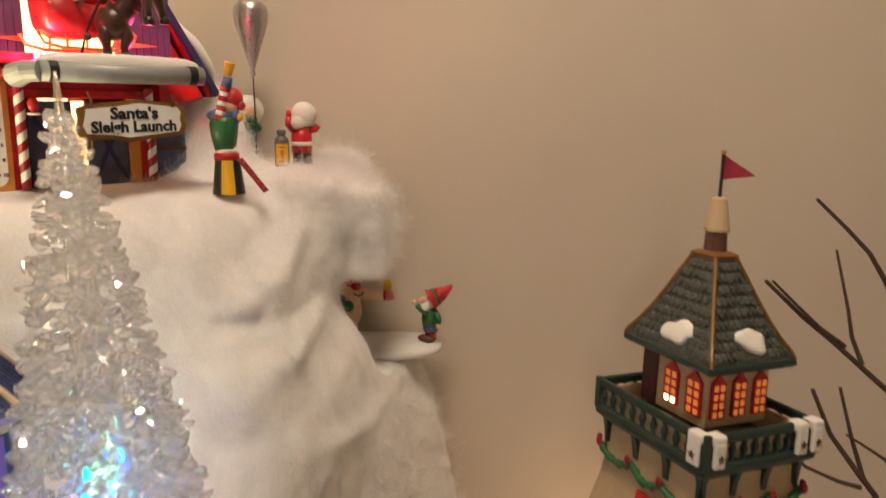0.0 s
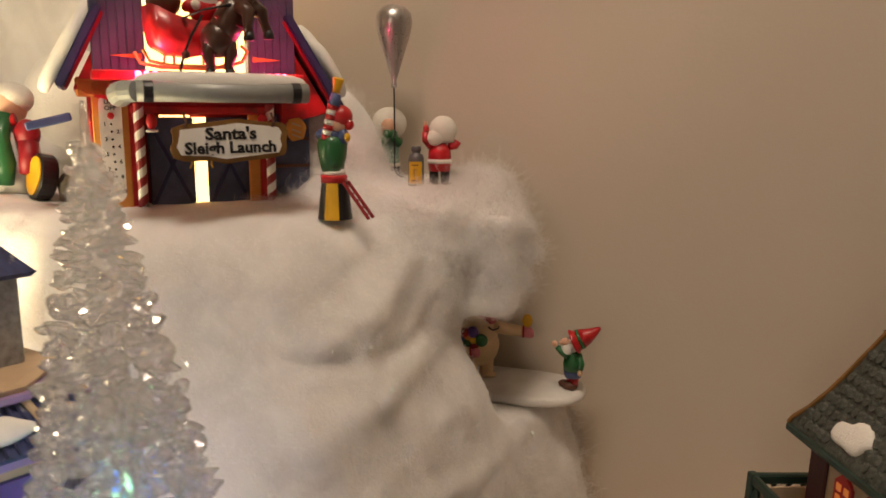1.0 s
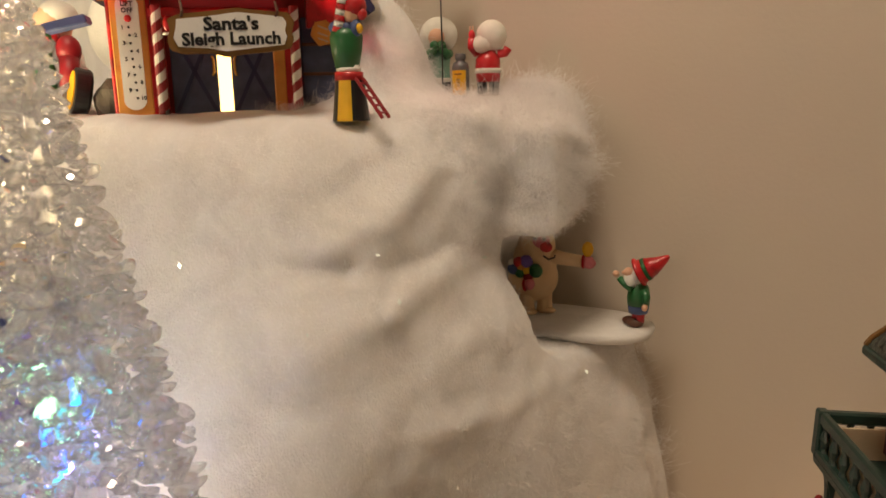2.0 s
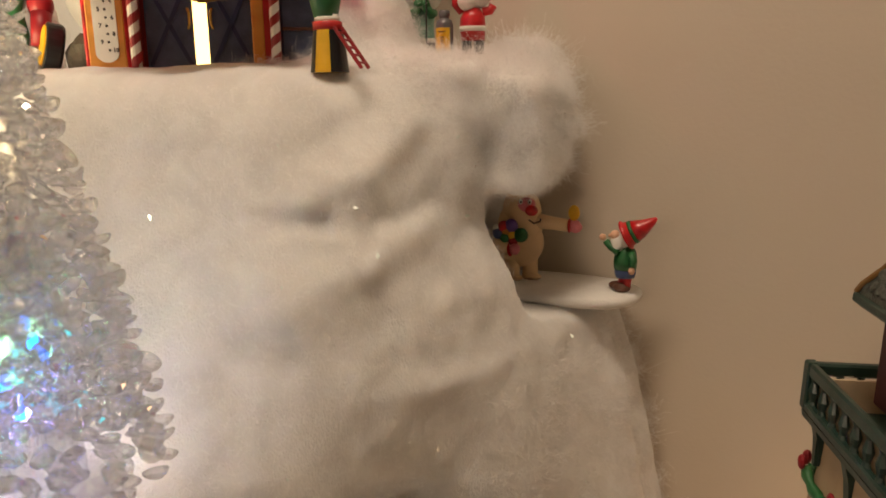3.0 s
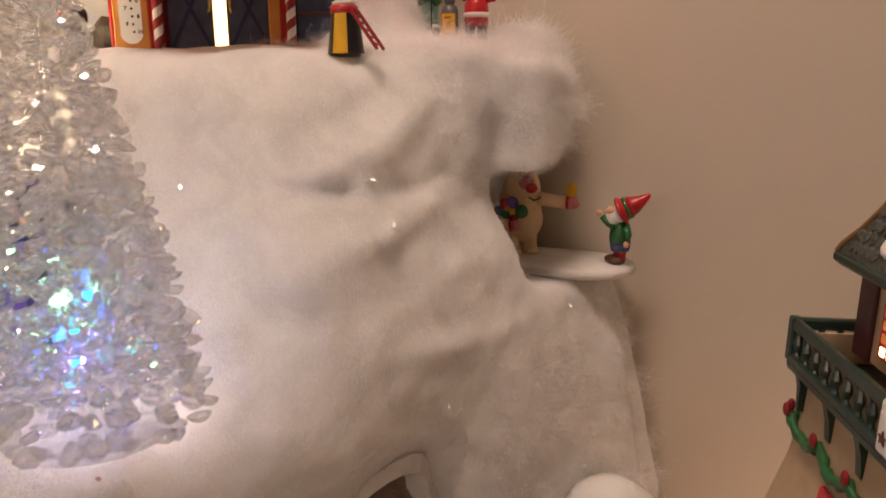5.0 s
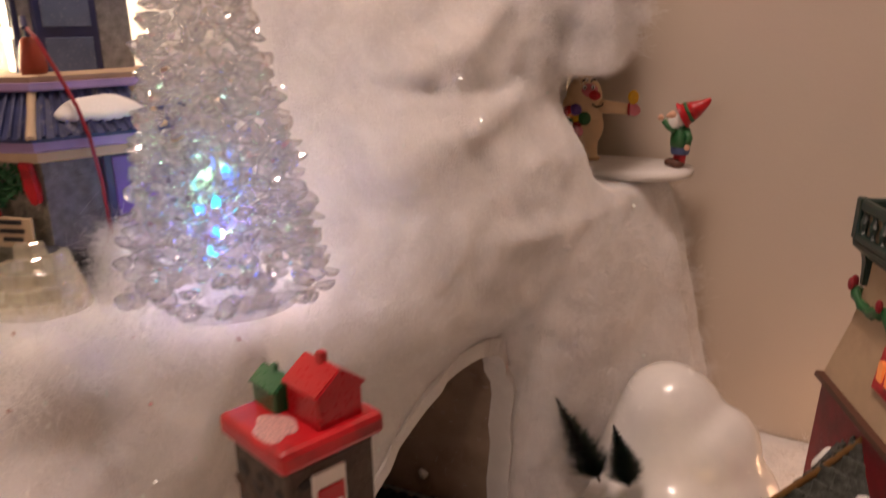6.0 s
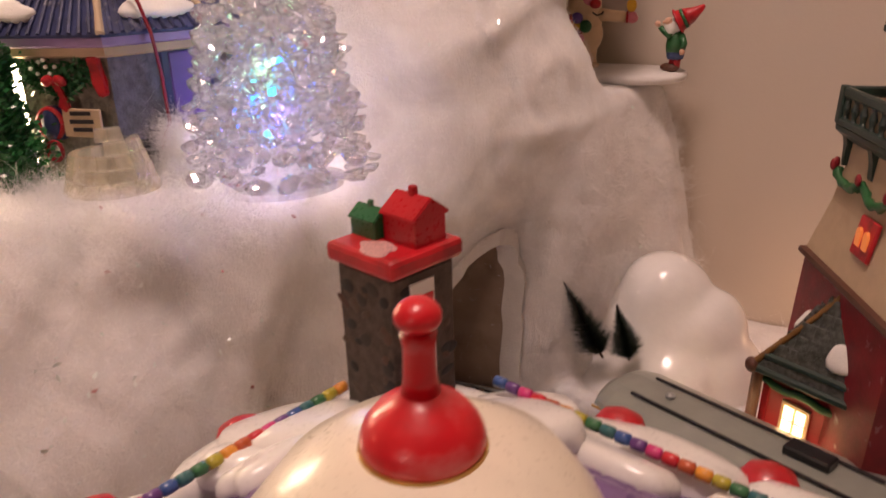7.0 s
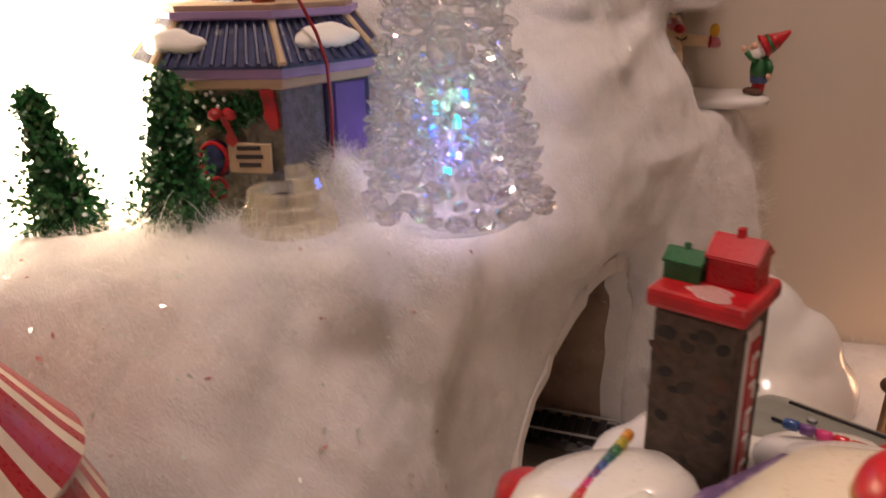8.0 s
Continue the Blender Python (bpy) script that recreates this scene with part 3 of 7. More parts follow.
for side in (-1, 1):
    for i in range(8):
        w_ob = part("window", box((-0.077 + 0.022 * i, side * (W / 2 - 0.0042), 0.043), (0.013, 0.0015, 0.015), 0.0004), WINDOW, car, "lit window")
    part("gutter", box((0, side * (W / 2 + 0.001), 0.0555), (L - 0.004, 0.0012, 0.0012)), GOLD, car)
for sx in (-0.05, 0.05):
    bog = part("bogie", box((sx, 0, 0.006), (0.034, 0.030, 0.005), 0.001), BLACK, car)
    for dx in (-0.011, 0.011):
        for sy in (-0.0165, 0.0165):
            part("wheel", lathe([(0.0055, -0.0015), (0.0062, -0.001), (0.0055, 0.0015)], 14, None, pose(sx + dx, sy, 0.0062, 90)), PEWTER, bog)

cable = thing("plug_cable", pose(0, 0, 0), "white power cable with a plug lying in the tunnel", "cable")
part("cord", tube([(-0.165, 0.617, 0.046), (-0.15, 0.622, 0.047), (-0.135, 0.624, 0.040), (-0.115, 0.627, 0.034), (-0.10, 0.632, 0.0325)], 0.0018, 8), TRIM, cable)
part("plug", lathe([(0.004, 0), (0.0065, 0.003), (0.0065, 0.018), (0.003, 0.026)], 14, None, pose(-0.185, 0.606, 0.047, 0, 75, 28)), TRIM, cable)


# ---------------------------------------------------------------- glazed snow hill with two little firs
hill = thing("snow_hill", pose(0.016, 0.70, 0.0), "glossy white ceramic snow hill on the table by the wall", "snow hill")


def hill_field(p):
    d = f_egg(p, (0.0, 0.0, 0.045), (0.068, 0.062, 0.076))
    d = smin(d, f_egg(p, (-0.006, 0.000, 0.102), (0.044, 0.043, 0.047)), 0.010)
    d = smin(d, f_egg(p, (0.036, -0.006, 0.078), (0.034, 0.040, 0.042)), 0.007)
    d = smin(d, f_egg(p, (0.052, -0.010, 0.040), (0.036, 0.046, 0.046)), 0.007)
    d = smin(d, f_egg(p, (-0.050, -0.004, 0.062), (0.040, 0.042, 0.056)), 0.009)
    d = smin(d, f_egg(p, (0.010, -0.048, 0.038), (0.040, 0.034, 0.040)), 0.008)
    d = smin(d, f_egg(p, (-0.032, -0.052, 0.022), (0.042, 0.036, 0.034)), 0.009)
    d = d + 0.0022 * wobble(p, 31, 0.05)
    return np.maximum(d, -p[2] + 0.002)


hv, hf = surface((-0.10, -0.11, -0.01), (0.11, 0.09, 0.17), 0.0035, hill_field)
bm = fresh()
hill_me = bpy.data.meshes.new("hill_tmp")
hill_me.from_pydata(hv.tolist(), [], hf.tolist())
bm.from_mesh(hill_me)
hill_body = part("body", bm, mat("bright_white_glaze", (0.88, 0.87, 0.85), 0.24, coat=0.7, spread=0.03, bump=0.3, fine=60.0, dist=0.002), hill, "", True)


def fir(name, base, tip, r, seed):
    rng = random.Random(seed)
    base, tip = Vector(base), Vector(tip)
    axis = (tip - base)
    h = axis.length
    axis.normalize()
    ob = thing(name, Matrix.Translation(base), "tiny dark green bottle-brush fir stuck on the snow hill", "fir tree", "little firs on the hill")
    part("trunk", tube([(0, 0, 0), tuple(axis * h * 0.97)], [0.0012, 0.0004], 6), TWIG, ob)
    bm = fresh()
    side = axis.orthogonal().normalized()
    up = axis.cross(side)
    for i in range(1500):
        s = 1 - rng.random() ** 0.6
        a = rng.uniform(0, 6.283)
        c = axis * h * (0.06 + 0.94 * s)
        d = (side * math.cos(a) + up * math.sin(a) + axis * 0.55).normalized()
        ln = r * (1 - s) * rng.uniform(0.75, 1.12) + 0.0008
        w = d.cross(axis).normalized() * 0.0006
        vs = [bm.verts.new(c + w), bm.verts.new(c - w), bm.verts.new(c + d * ln)]
        bm.faces.new(vs)
    part("needles", bm, FIR, ob)
    return ob


fir("fir_tree", (-0.029, 0.628, 0.070), (-0.063, 0.612, 0.146), 0.023, 1)
fir("fir_tree", (-0.005, 0.626, 0.074), (-0.016, 0.612, 0.133), 0.019, 2)
knot = thing("lamp_cord", pose(0, 0, 0), "white lamp cord looping up by the wall strip", "cord")
part("cord", tube([(0.085, 0.76, 0.012), (0.095, 0.765, 0.028), (0.108, 0.77, 0.030), (0.114, 0.772, 0.018), (0.112, 0.77, 0.004)], 0.0032, 8), TRIM, knot)


# ---------------------------------------------------------------- little plate with the two figures
plate = thing("foam_shelf", pose(-0.068, 0.785, 0.2972) @ Matrix.Diagonal((1, 1, 0.74, 1)), "white oval foam shelf jutting from the cotton cliff", "shelf")
bm = fresh()
rings = []
for s, z in ((0.90, -0.0065), (0.985, -0.004), (1.0, 0.0), (0.985, 0.004), (0.93, 0.0063), (0.3, 0.0066)):
    rings.append([(0.068 * s * math.copysign(abs(math.cos(a)) ** 0.7, math.cos(a)), 0.040 * s * math.copysign(abs(math.sin(a)) ** 0.8, math.sin(a)), z)
                  for a in [2 * math.pi * k / 40 for k in range(40)]])
loft(rings, bm)
part("slab", bm, FOAM, plate, "", True)

FIG = [RED, GREEN, WHITE, SKIN, BROWN, BLUE, TAN, PINK, BLACK, YELLOW, PURPLE, FUR, TEAL, ORANGE, DARK_RED]
iR, iG, iW, iS, iB, iU, iT, iP, iK, iY, iV, iF, iE, iO, iD = range(15)


def gnome(bm):
    ball((-0.006, -0.001, 0.0035), (0.0075, 0.0048, 0.004), bm, iB)
    ball((-0.011, 0.005, 0.0035), (0.0075, 0.0045, 0.004), bm, iB)
    for x, y in ((-0.002, 0.0), (-0.007, 0.004)):
        tube([(x, y, 0.004), (x + 0.001, y, 0.016)], 0.0036, 10, bm, iR)
    lathe([(0.0078, 0.012), (0.0088, 0.016), (0.0086, 0.021)], 16, bm, pose(-0.004, 0.002, 0), iU)
    lathe([(0.0092, 0.019), (0.0098, 0.026), (0.0085, 0.034), (0.005, 0.039)], 16, bm, pose(-0.004, 0.002, 0), iG)
    ball((-0.006, 0.0, 0.044), (0.0075, 0.0075, 0.008), bm, iW)
    ball((-0.010, -0.003, 0.041), (0.006, 0.006, 0.0085), bm, iW)
    ball((-0.0115, -0.004, 0.048), (0.0042, 0.0045, 0.004), bm, iS)
    ball((-0.0155, -0.005, 0.0475), 0.0017, bm, iS, 8)
    hat = pose(-0.005, 0.0, 0.047, 0, 62, 8)
    lathe([(0.012, 0.0005), (0.0128, 0.002), (0.0105, 0.0035), (0.0098, 0.007)], 20, bm, hat, iR)
    lathe([(0.0101, 0.0065), (0.0097, 0.0095)], 20, bm, hat, iG)
    tube([tuple(hat @ Vector(q)) for q in ((0, 0, 0.0088), (0.0, 0, 0.015), (-0.0006, 0, 0.021), (-0.0014, 0, 0.026), (-0.0022, 0, 0.0295))], [0.0095, 0.0076, 0.0050, 0.0032, 0.0014], 18, bm, iR)
    tube([(-0.008, -0.005, 0.034), (-0.014, -0.006, 0.038), (-0.019, -0.006, 0.043)], [0.0035, 0.003, 0.0026], 10, bm, iG)
    ball((-0.0215, -0.006, 0.046), 0.0029, bm, iS, 10)
    tube([(0.002, -0.005, 0.034), (0.005, -0.007, 0.028), (0.004, -0.008, 0.023)], [0.0035, 0.0033, 0.003], 10, bm, iG)
    ball((0.004, -0.009, 0.020), (0.0027, 0.0027, 0.0032), bm, iS, 10)


figurine("gnome_figurine", pose(-0.008, 0.780, 0.3022) @ Matrix.Scale(0.95, 4), "painted gnome figurine in a red pointed hat and green coat", "figurine", gnome, FIG)


def bear(bm):
    for x, y in ((-0.022, -0.004), (-0.009, 0.004)):
        lathe([(0.0062, 0.0), (0.0068, 0.002), (0.006, 0.010), (0.0065, 0.017)], 14, bm, pose(x, y, 0), iT)
        ball((x + 0.004, y - 0.003, 0.0022), (0.006, 0.005, 0.0024), bm, iT, 10)
    ball((-0.018, 0.002, 0.030), (0.0205, 0.0150, 0.0205), bm, iT, 22)
    ball((-0.0165, 0.001, 0.044), (0.0180, 0.0140, 0.0200), bm, iT, 22)
    ball((-0.0150, 0.0, 0.055), (0.0155, 0.0132, 0.0190), bm, iT, 22)
    for x, z in ((-0.0185, 0.0750),):
        ball((x, 0.003, z), (0.0034, 0.0022, 0.0036), bm, iT, 10)
    ball((-0.0090, -0.0100, 0.0615), (0.0075, 0.0045, 0.006), bm, iP, 14)
    ball((-0.0035, -0.0155, 0.0580), (0.0052, 0.0036, 0.0042), bm, iR, 12)
    for x in (-0.0125, -0.0055):
        ball((x, -0.0138, 0.0645), (0.0017, 0.001, 0.0022), bm, iW, 8)
        ball((x + 0.0004, -0.0146, 0.0643), (0.0007, 0.0006, 0.0010), bm, iK, 6)
        tube([(x - 0.0022, -0.0118, 0.0695), (x, -0.0118, 0.0712), (x + 0.0022, -0.0114, 0.0704)], 0.0007, 6, bm, iK)
    tube([(-0.006, -0.0136, 0.0505), (-0.002, -0.0142, 0.0480), (0.0025, -0.0128, 0.0495), (0.003, -0.0122, 0.0515)], 0.0007, 6, bm, iK)
    tube([(-0.004, 0.0, 0.048), (0.010, -0.004, 0.047), (0.023, -0.006, 0.046)], [0.0062, 0.0052, 0.0048], 12, bm, iT)
    lathe([(0.0052, 0.0), (0.0058, 0.0008), (0.0052, 0.0016)], 14, bm, pose(0.0235, -0.006, 0.046, 0, 90), iR)
    ball((0.0285, -0.006, 0.0455), (0.0048, 0.0042, 0.0052), bm, iP, 12)
    for k in range(3):
        ball((0.0315, -0.0095 + 0.003 * k, 0.0445), (0.0022, 0.0016, 0.0028), bm, iP, 8)
    ball((0.0275, -0.006, 0.056), (0.0046, 0.0032, 0.0062), bm, iY, 12)
    tube([(-0.030, -0.004, 0.040), (-0.031, -0.012, 0.030), (-0.022, -0.016, 0.026)], [0.006, 0.0055, 0.005], 10, bm, iT)
    lathe([(0.0048, 0), (0.0054, 0.0008), (0.0048, 0.0016)], 12, bm, pose(-0.0215, -0.0155, 0.0262, 0, 80), iR)
    ball((-0.0165, -0.0165, 0.0275), (0.0044, 0.004, 0.0048), bm, iP, 10)
    for x, z, r, i in ((-0.030, 0.0395, 0.005, iU), (-0.0255, 0.0445, 0.005, iR), (-0.0195, 0.0455, 0.0055, iV), (-0.0235, 0.0415, 0.0045, iO), (-0.0245, 0.0365, 0.0045, iG),
                       (-0.0188, 0.0385, 0.0042, iY), (-0.0118, 0.0385, 0.0058, iG), (-0.0180, 0.0335, 0.0040, iD), (-0.031, 0.0435, 0.0036, iW)):
        ball((x, -0.0155, z), (r, r * 0.7, r), bm, i, 12)


figurine("bear_figurine", pose(-0.086, 0.789, 0.3020) @ pose(0, 0, 0, 0, 0, 8) @ Matrix.Scale(1.06, 4), "tan red-nosed bear figurine hugging coloured balls on the shelf", "figurine", bear, FIG)


# ---------------------------------------------------------------- high ledge: figures, balloon, canister
def climber(bm):
    for x in (-0.0035, 0.004):
        tube([(0.0075 + x, 0, 0.0255), (0.0075 + x * 0.9, 0, 0.031)], 0.0042, 10, bm, iW)
    lathe([(0.0068, 0.021), (0.0098, 0.0215), (0.0098, 0.0265), (0.0085, 0.027)], 16, bm, pose(0.0075, 0, 0), iR)
    lathe([(0.0080, 0.0262), (0.0084, 0.029), (0.0080, 0.0298)], 14, bm, pose(0.0073, 0, 0), iW)
    lathe([(0.0078, 0.029), (0.0102, 0.040), (0.0112, 0.050), (0.0095, 0.054), (0.005, 0.057)], 18, bm, pose(0.0065, 0, 0), iG)
    ball((0.005, 0, 0.056), (0.0118, 0.008, 0.0055), bm, iU, 14)
    ball((0.016, -0.002, 0.055), (0.005, 0.004, 0.006), bm, iU, 10)
    ball((0.0125, -0.001, 0.064), (0.0068, 0.0065, 0.0065), bm, iS, 14)
    ball((0.0140, 0.0, 0.0690), (0.0085, 0.0080, 0.0085), bm, iR, 16)
    ball((0.0205, -0.001, 0.0635), (0.004, 0.003, 0.004), bm, iR, 10)
    for k in range(7):
        tube([(0.0045 + 0.0009 * k, -0.0065, 0.0525 + 0.0036 * k), (0.0045 + 0.0009 * (k + 1), -0.0062, 0.0525 + 0.0036 * (k + 1))], 0.0038, 10, bm, iW if k % 2 else iR)
    tube([(0.011, -0.006, 0.077), (0.013, -0.005, 0.085)], [0.0042, 0.0036], 10, bm, iU)
    lathe([(0.0028, 0), (0.0030, 0.003), (0.0042, 0.0095), (0.0042, 0.0105), (0.0036, 0.0098)], 14, bm, pose(0.0128, -0.005, 0.086, 0, 12), iY)
    ball((0.0205, -0.004, 0.0545), (0.0026, 0.002, 0.0034), bm, iY, 8)


figurine("elf_figurine", pose(-0.178, 0.620, 0.4790), "painted elf figurine in green coat raising a horn on stool", "figurine", climber, FIG)
stool = thing("toy_stool", pose(-0.170, 0.620, 0.4735), "flared toy stool painted in yellow and black stripes", "stool")
for k in range(14):
    a0, a1 = 2 * math.pi * k / 14, 2 * math.pi * (k + 1) / 14
    loft([[(r * math.cos(a), r * math.sin(a), z) for r, a in ((0.0, a0), (rr, a0), (rr, (a0 + a1) / 2), (rr, a1))] for rr, z in ((0.0128, 0.0), (0.0112, 0.014), (0.0098, 0.0268))], bm := fresh())
    part("stripe", bm, YELLOW if (k // 2) % 2 else BLACK, stool)
ladder = thing("toy_ladder", pose(-0.152, 0.616, 0.4755), "small red toy ladder leaning on the stool", "ladder")
for y in (-0.0042, 0.0042):
    part("rail", tube([(0.0125, y, 0.0), (-0.0075, y, 0.026)], 0.0013, 6), DARK_RED, ladder)
for k in range(5):
    f = (k + 0.7) / 5.4
    part("rung", tube([(0.0125 - 0.020 * f, -0.0042, 0.026 * f), (0.0125 - 0.020 * f, 0.0042, 0.026 * f)], 0.0009, 6), DARK_RED, ladder)


def teal_kid(bm):
    for x in (-0.006, 0.006):
        tube([(x, 0, 0.002), (x, 0, 0.012)], 0.0038, 10, bm, iK)
        ball((x + 0.001, -0.004, 0.003), (0.0042, 0.0075, 0.0032), bm, iK, 10)
        ball((x + 0.002, -0.005, 0.0005), (0.006, 0.012, 0.001), bm, iB, 12)
    lathe([(0.0098, 0.010), (0.0105, 0.0115), (0.0096, 0.0135)], 16, bm, None, iF)
    lathe([(0.0092, 0.013), (0.0088, 0.022), (0.0098, 0.030), (0.006, 0.037)], 16, bm, None, iE)
    ball((0, 0, 0.050), (0.0165, 0.0125, 0.0155), bm, iF, 20)
    ball((-0.001, -0.0085, 0.048), (0.0080, 0.006, 0.0082), bm, iS, 14)
    for s in (-1, 1):
        tube([(s * 0.009, -0.003, 0.034), (s * 0.008, -0.010, 0.032), (s * 0.003, -0.0125, 0.0385)], 0.0038, 10, bm, iG)
        ball((s * 0.003, -0.0135, 0.0405), (0.0042, 0.0036, 0.0042), bm, iG, 10)


figurine("child_figurine", pose(-0.194, 0.789, 0.4905, 0, 0, 25), "child figurine in teal coat and white hood holding a balloon", "figurine", teal_kid, FIG)
bal = thing("toy_balloon", pose(-0.183, 0.774, 0.4985), "silver teardrop balloon on a dark wire held by the child", "balloon")
part("envelope", lathe([(0.0022, 0.0745), (0.0030, 0.078), (0.0018, 0.080), (0.0050, 0.090), (0.0105, 0.108), (0.0150, 0.122), (0.0168, 0.132), (0.0155, 0.140), (0.0105, 0.1455), (0.004, 0.148), (0, 0.1484)], 24), SILVER, bal, "", True)
part("wire", tube([(0.0, 0, 0.0), (0.0004, 0, 0.03), (-0.0002, 0, 0.076)], 0.0007, 6), BLACK, bal)


def red_kid(bm):
    for x in (-0.005, 0.005):
        tube([(x, 0, 0.001), (x, 0, 0.012)], 0.0042, 10, bm, iK)
        ball((x, -0.004, 0.003), (0.0044, 0.0075, 0.0034), bm, iK, 10)
        ball((x, -0.004, 0.0005), (0.006, 0.012, 0.001), bm, iB, 12)
    lathe([(0.0095, 0.011), (0.0105, 0.020), (0.0100, 0.029), (0.006, 0.036)], 16, bm, None, iR)
    lathe([(0.0105, 0.018), (0.0112, 0.020), (0.0105, 0.022)], 16, bm, None, iF)
    ball((0.003, 0.001, 0.048), (0.0125, 0.0115, 0.0125), bm, iF, 20)
    ball((-0.004, -0.003, 0.041), (0.0085, 0.0085, 0.0075), bm, iF, 14)
    tube([(-0.008, -0.002, 0.033), (-0.013, -0.004, 0.039), (-0.0125, -0.004, 0.046)], 0.0034, 10, bm, iR)
    ball((-0.0125, -0.004, 0.0485), (0.0028, 0.0028, 0.004), bm, iR, 10)
    for x in (-0.0138, -0.0115):
        tube([(x, -0.004, 0.050), (x, -0.004, 0.0555)], 0.0006, 6, bm, iS)
    tube([(0.008, 0, 0.033), (0.014, 0.001, 0.034), (0.0165, 0.001, 0.038)], 0.0036, 10, bm, iR)


figurine("child_figurine", pose(-0.137, 0.768, 0.4880, 0, 0, 20), "child figurine in red coat and white hood beside the canister", "figurine", red_kid, FIG)
can = thing("gas_canister", pose(-0.153, 0.750, 0.4870), "grey toy gas canister with a yellow label", "canister")
part("bottle", lathe([(0.0066, 0), (0.0070, 0.001), (0.0070, 0.024), (0.0058, 0.0275), (0.0036, 0.0285), (0.0036, 0.030), (0.0044, 0.0305), (0.0044, 0.034), (0.0038, 0.0348)], 20), mat("grey_tin_paint", (0.13, 0.13, 0.135), 0.4, metal=0.3), can, "", True)
bm = fresh()
loft([[(0.0073 * math.sin(a), -0.0073 * math.cos(a), z) for z in (0.002, 0.0215)] + [(0.0069 * math.sin(a), -0.0069 * math.cos(a), z) for z in (0.0215, 0.002)] for a in [radians(-38 + 10 * k) for k in range(11)]], bm)
lab = part("label", bm, YELLOW, can, "yellow paper label")
for z, w in ((0.0185, 0.0062), (0.0142, 0.003), (0.0118, 0.0026), (0.0094, 0.0018), (0.005, 0.0062)):
    part("print_bar", box((0.0015, -0.00745, z), (w, 0.0004, 0.0009)), BROWN, lab)


# ---------------------------------------------------------------- launch house
HP = pose(-0.288, 0.625, 0.4775, 0, 0, 43)
house = thing("launch_house", HP, "red ceramic launch house with blue doors and a lit loft", "toy house")
part("wall", box((0.0, 0.055, 0.052), (0.150, 0.10, 0.104), 0.002), DARK_RED, house, "dark red back wall")
for x, w in ((-0.0455, 0.009), (0.0465, 0.011)):
    part("door_post", box((x, -0.003, 0.036), (w, 0.012, 0.075), 0.0012), RED, house)
part("lintel", box((0.0, -0.004, 0.0745), (0.100, 0.014, 0.007), 0.0012), RED, house)
part("doorway_glow", box((0.0, 0.0035, 0.034), (0.012, 0.002, 0.070)), LAMPWARM, house, "warm lit doorway")
part("lintel_glow", box((-0.018, -0.0005, 0.0696), (0.022, 0.002, 0.0022)), LAMPWARM, house, "warm lit slit")
for s in (-1, 1):
    d_ob = part("door", box((s * 0.0215, -0.001, 0.0345), (0.033, 0.004, 0.069), 0.0008), PANELBLUE, house, "blue plank door left ajar")
    for a, b in (((-0.014, 0.004), (0.014, 0.062)), ((0.014, 0.004), (-0.014, 0.062))):
        part("brace", slab([(s * 0.0215 + a[0] - 0.0016, a[1]), (s * 0.0215 + a[0] + 0.0016, a[1]), (s * 0.0215 + b[0] + 0.0016, b[1]), (s * 0.0215 + b[0] - 0.0016, b[1])], -0.0045, -0.0030), NAVY, d_ob)
    part("handle", tube([(s * 0.0085, -0.003, 0.030), (s * 0.0075, -0.0055, 0.033), (s * 0.0075, -0.0055, 0.041), (s * 0.0085, -0.003, 0.044)], 0.0009, 6), GOLD, d_ob, "brass pull")
# countdown gauge on the left
gp = part("gauge_panel", box((-0.0635, -0.004, 0.0455), (0.030, 0.010, 0.099), 0.0014), RED, house)
part("gauge_border", box((-0.0635, -0.0096, 0.0465), (0.0245, 0.002, 0.091), 0.0008), ORANGE, gp, "orange border")
oval = [(-0.0635 + 0.0078 * math.cos(a), 0.046 + 0.0325 * (1 if math.sin(a) > 0 else -1) + 0.0075 * math.sin(a)) for a in [2 * math.pi * k / 28 for k in range(28)]]
plate_g = part("gauge_face", slab(oval, -0.0118, -0.0104), WHITE, gp, "white countdown face")
words("LIFT", 0.0046, BLACK, pose(-0.0635, -0.0119, 0.0800), gp)
words("OFF", 0.0046, BLACK, pose(-0.0635, -0.0119, 0.0755), gp)
part("gauge_lamp", ball((-0.0635, -0.0119, 0.0700), (0.0026, 0.001, 0.0026), None, None, 10), RED, gp)
for k in range(10):
    z = 0.0640 - 0.0055 * k
    dx = -0.0003 + 0.0002 * k
    part("gauge_dot", ball((-0.0632 + dx, -0.0119, z), (0.0009, 0.0005, 0.0009), None, None, 8), BLACK, gp)
    words(str(k + 1), 0.0040, BLACK, pose(-0.0632 + dx + (0.0042 if k % 2 else -0.0042), -0.0119, z), gp, "numeral")
# striped posts
for x in (-0.0445, 0.0525):
    bm = fresh()
    bands = 11
    for k in range(bands):
        for j in range(12):
            a0, a1 = 2 * math.pi * j / 12, 2 * math.pi * (j + 1) / 12
            z0 = 0.078 * k / bands
            z1 = 0.078 * (k + 1) / bands
            tw = 0.0075
            ps = [(x + 0.0037 * math.cos(a), -0.0125 + 0.0037 * math.sin(a), min(0.079, max(0.0, z + tw * a / 6.283 * 2 - tw))) for a, z in ((a0, z0), (a1, z0), (a1, z1), (a0, z1))]
            if abs(ps[0][2] - ps[3][2]) < 1e-5 and abs(ps[1][2] - ps[2][2]) < 1e-5:
                continue
            f = bm.faces.new([bm.verts.new(p) for p in ps])
            f.material_index = k % 2
    part("candy_post", bm, [DARK_RED, WHITE], house, "red and white striped post", True)
part("orange_panel", box((0.0405, -0.0075, 0.037), (0.009, 0.004, 0.072), 0.0008), ORANGE, house)
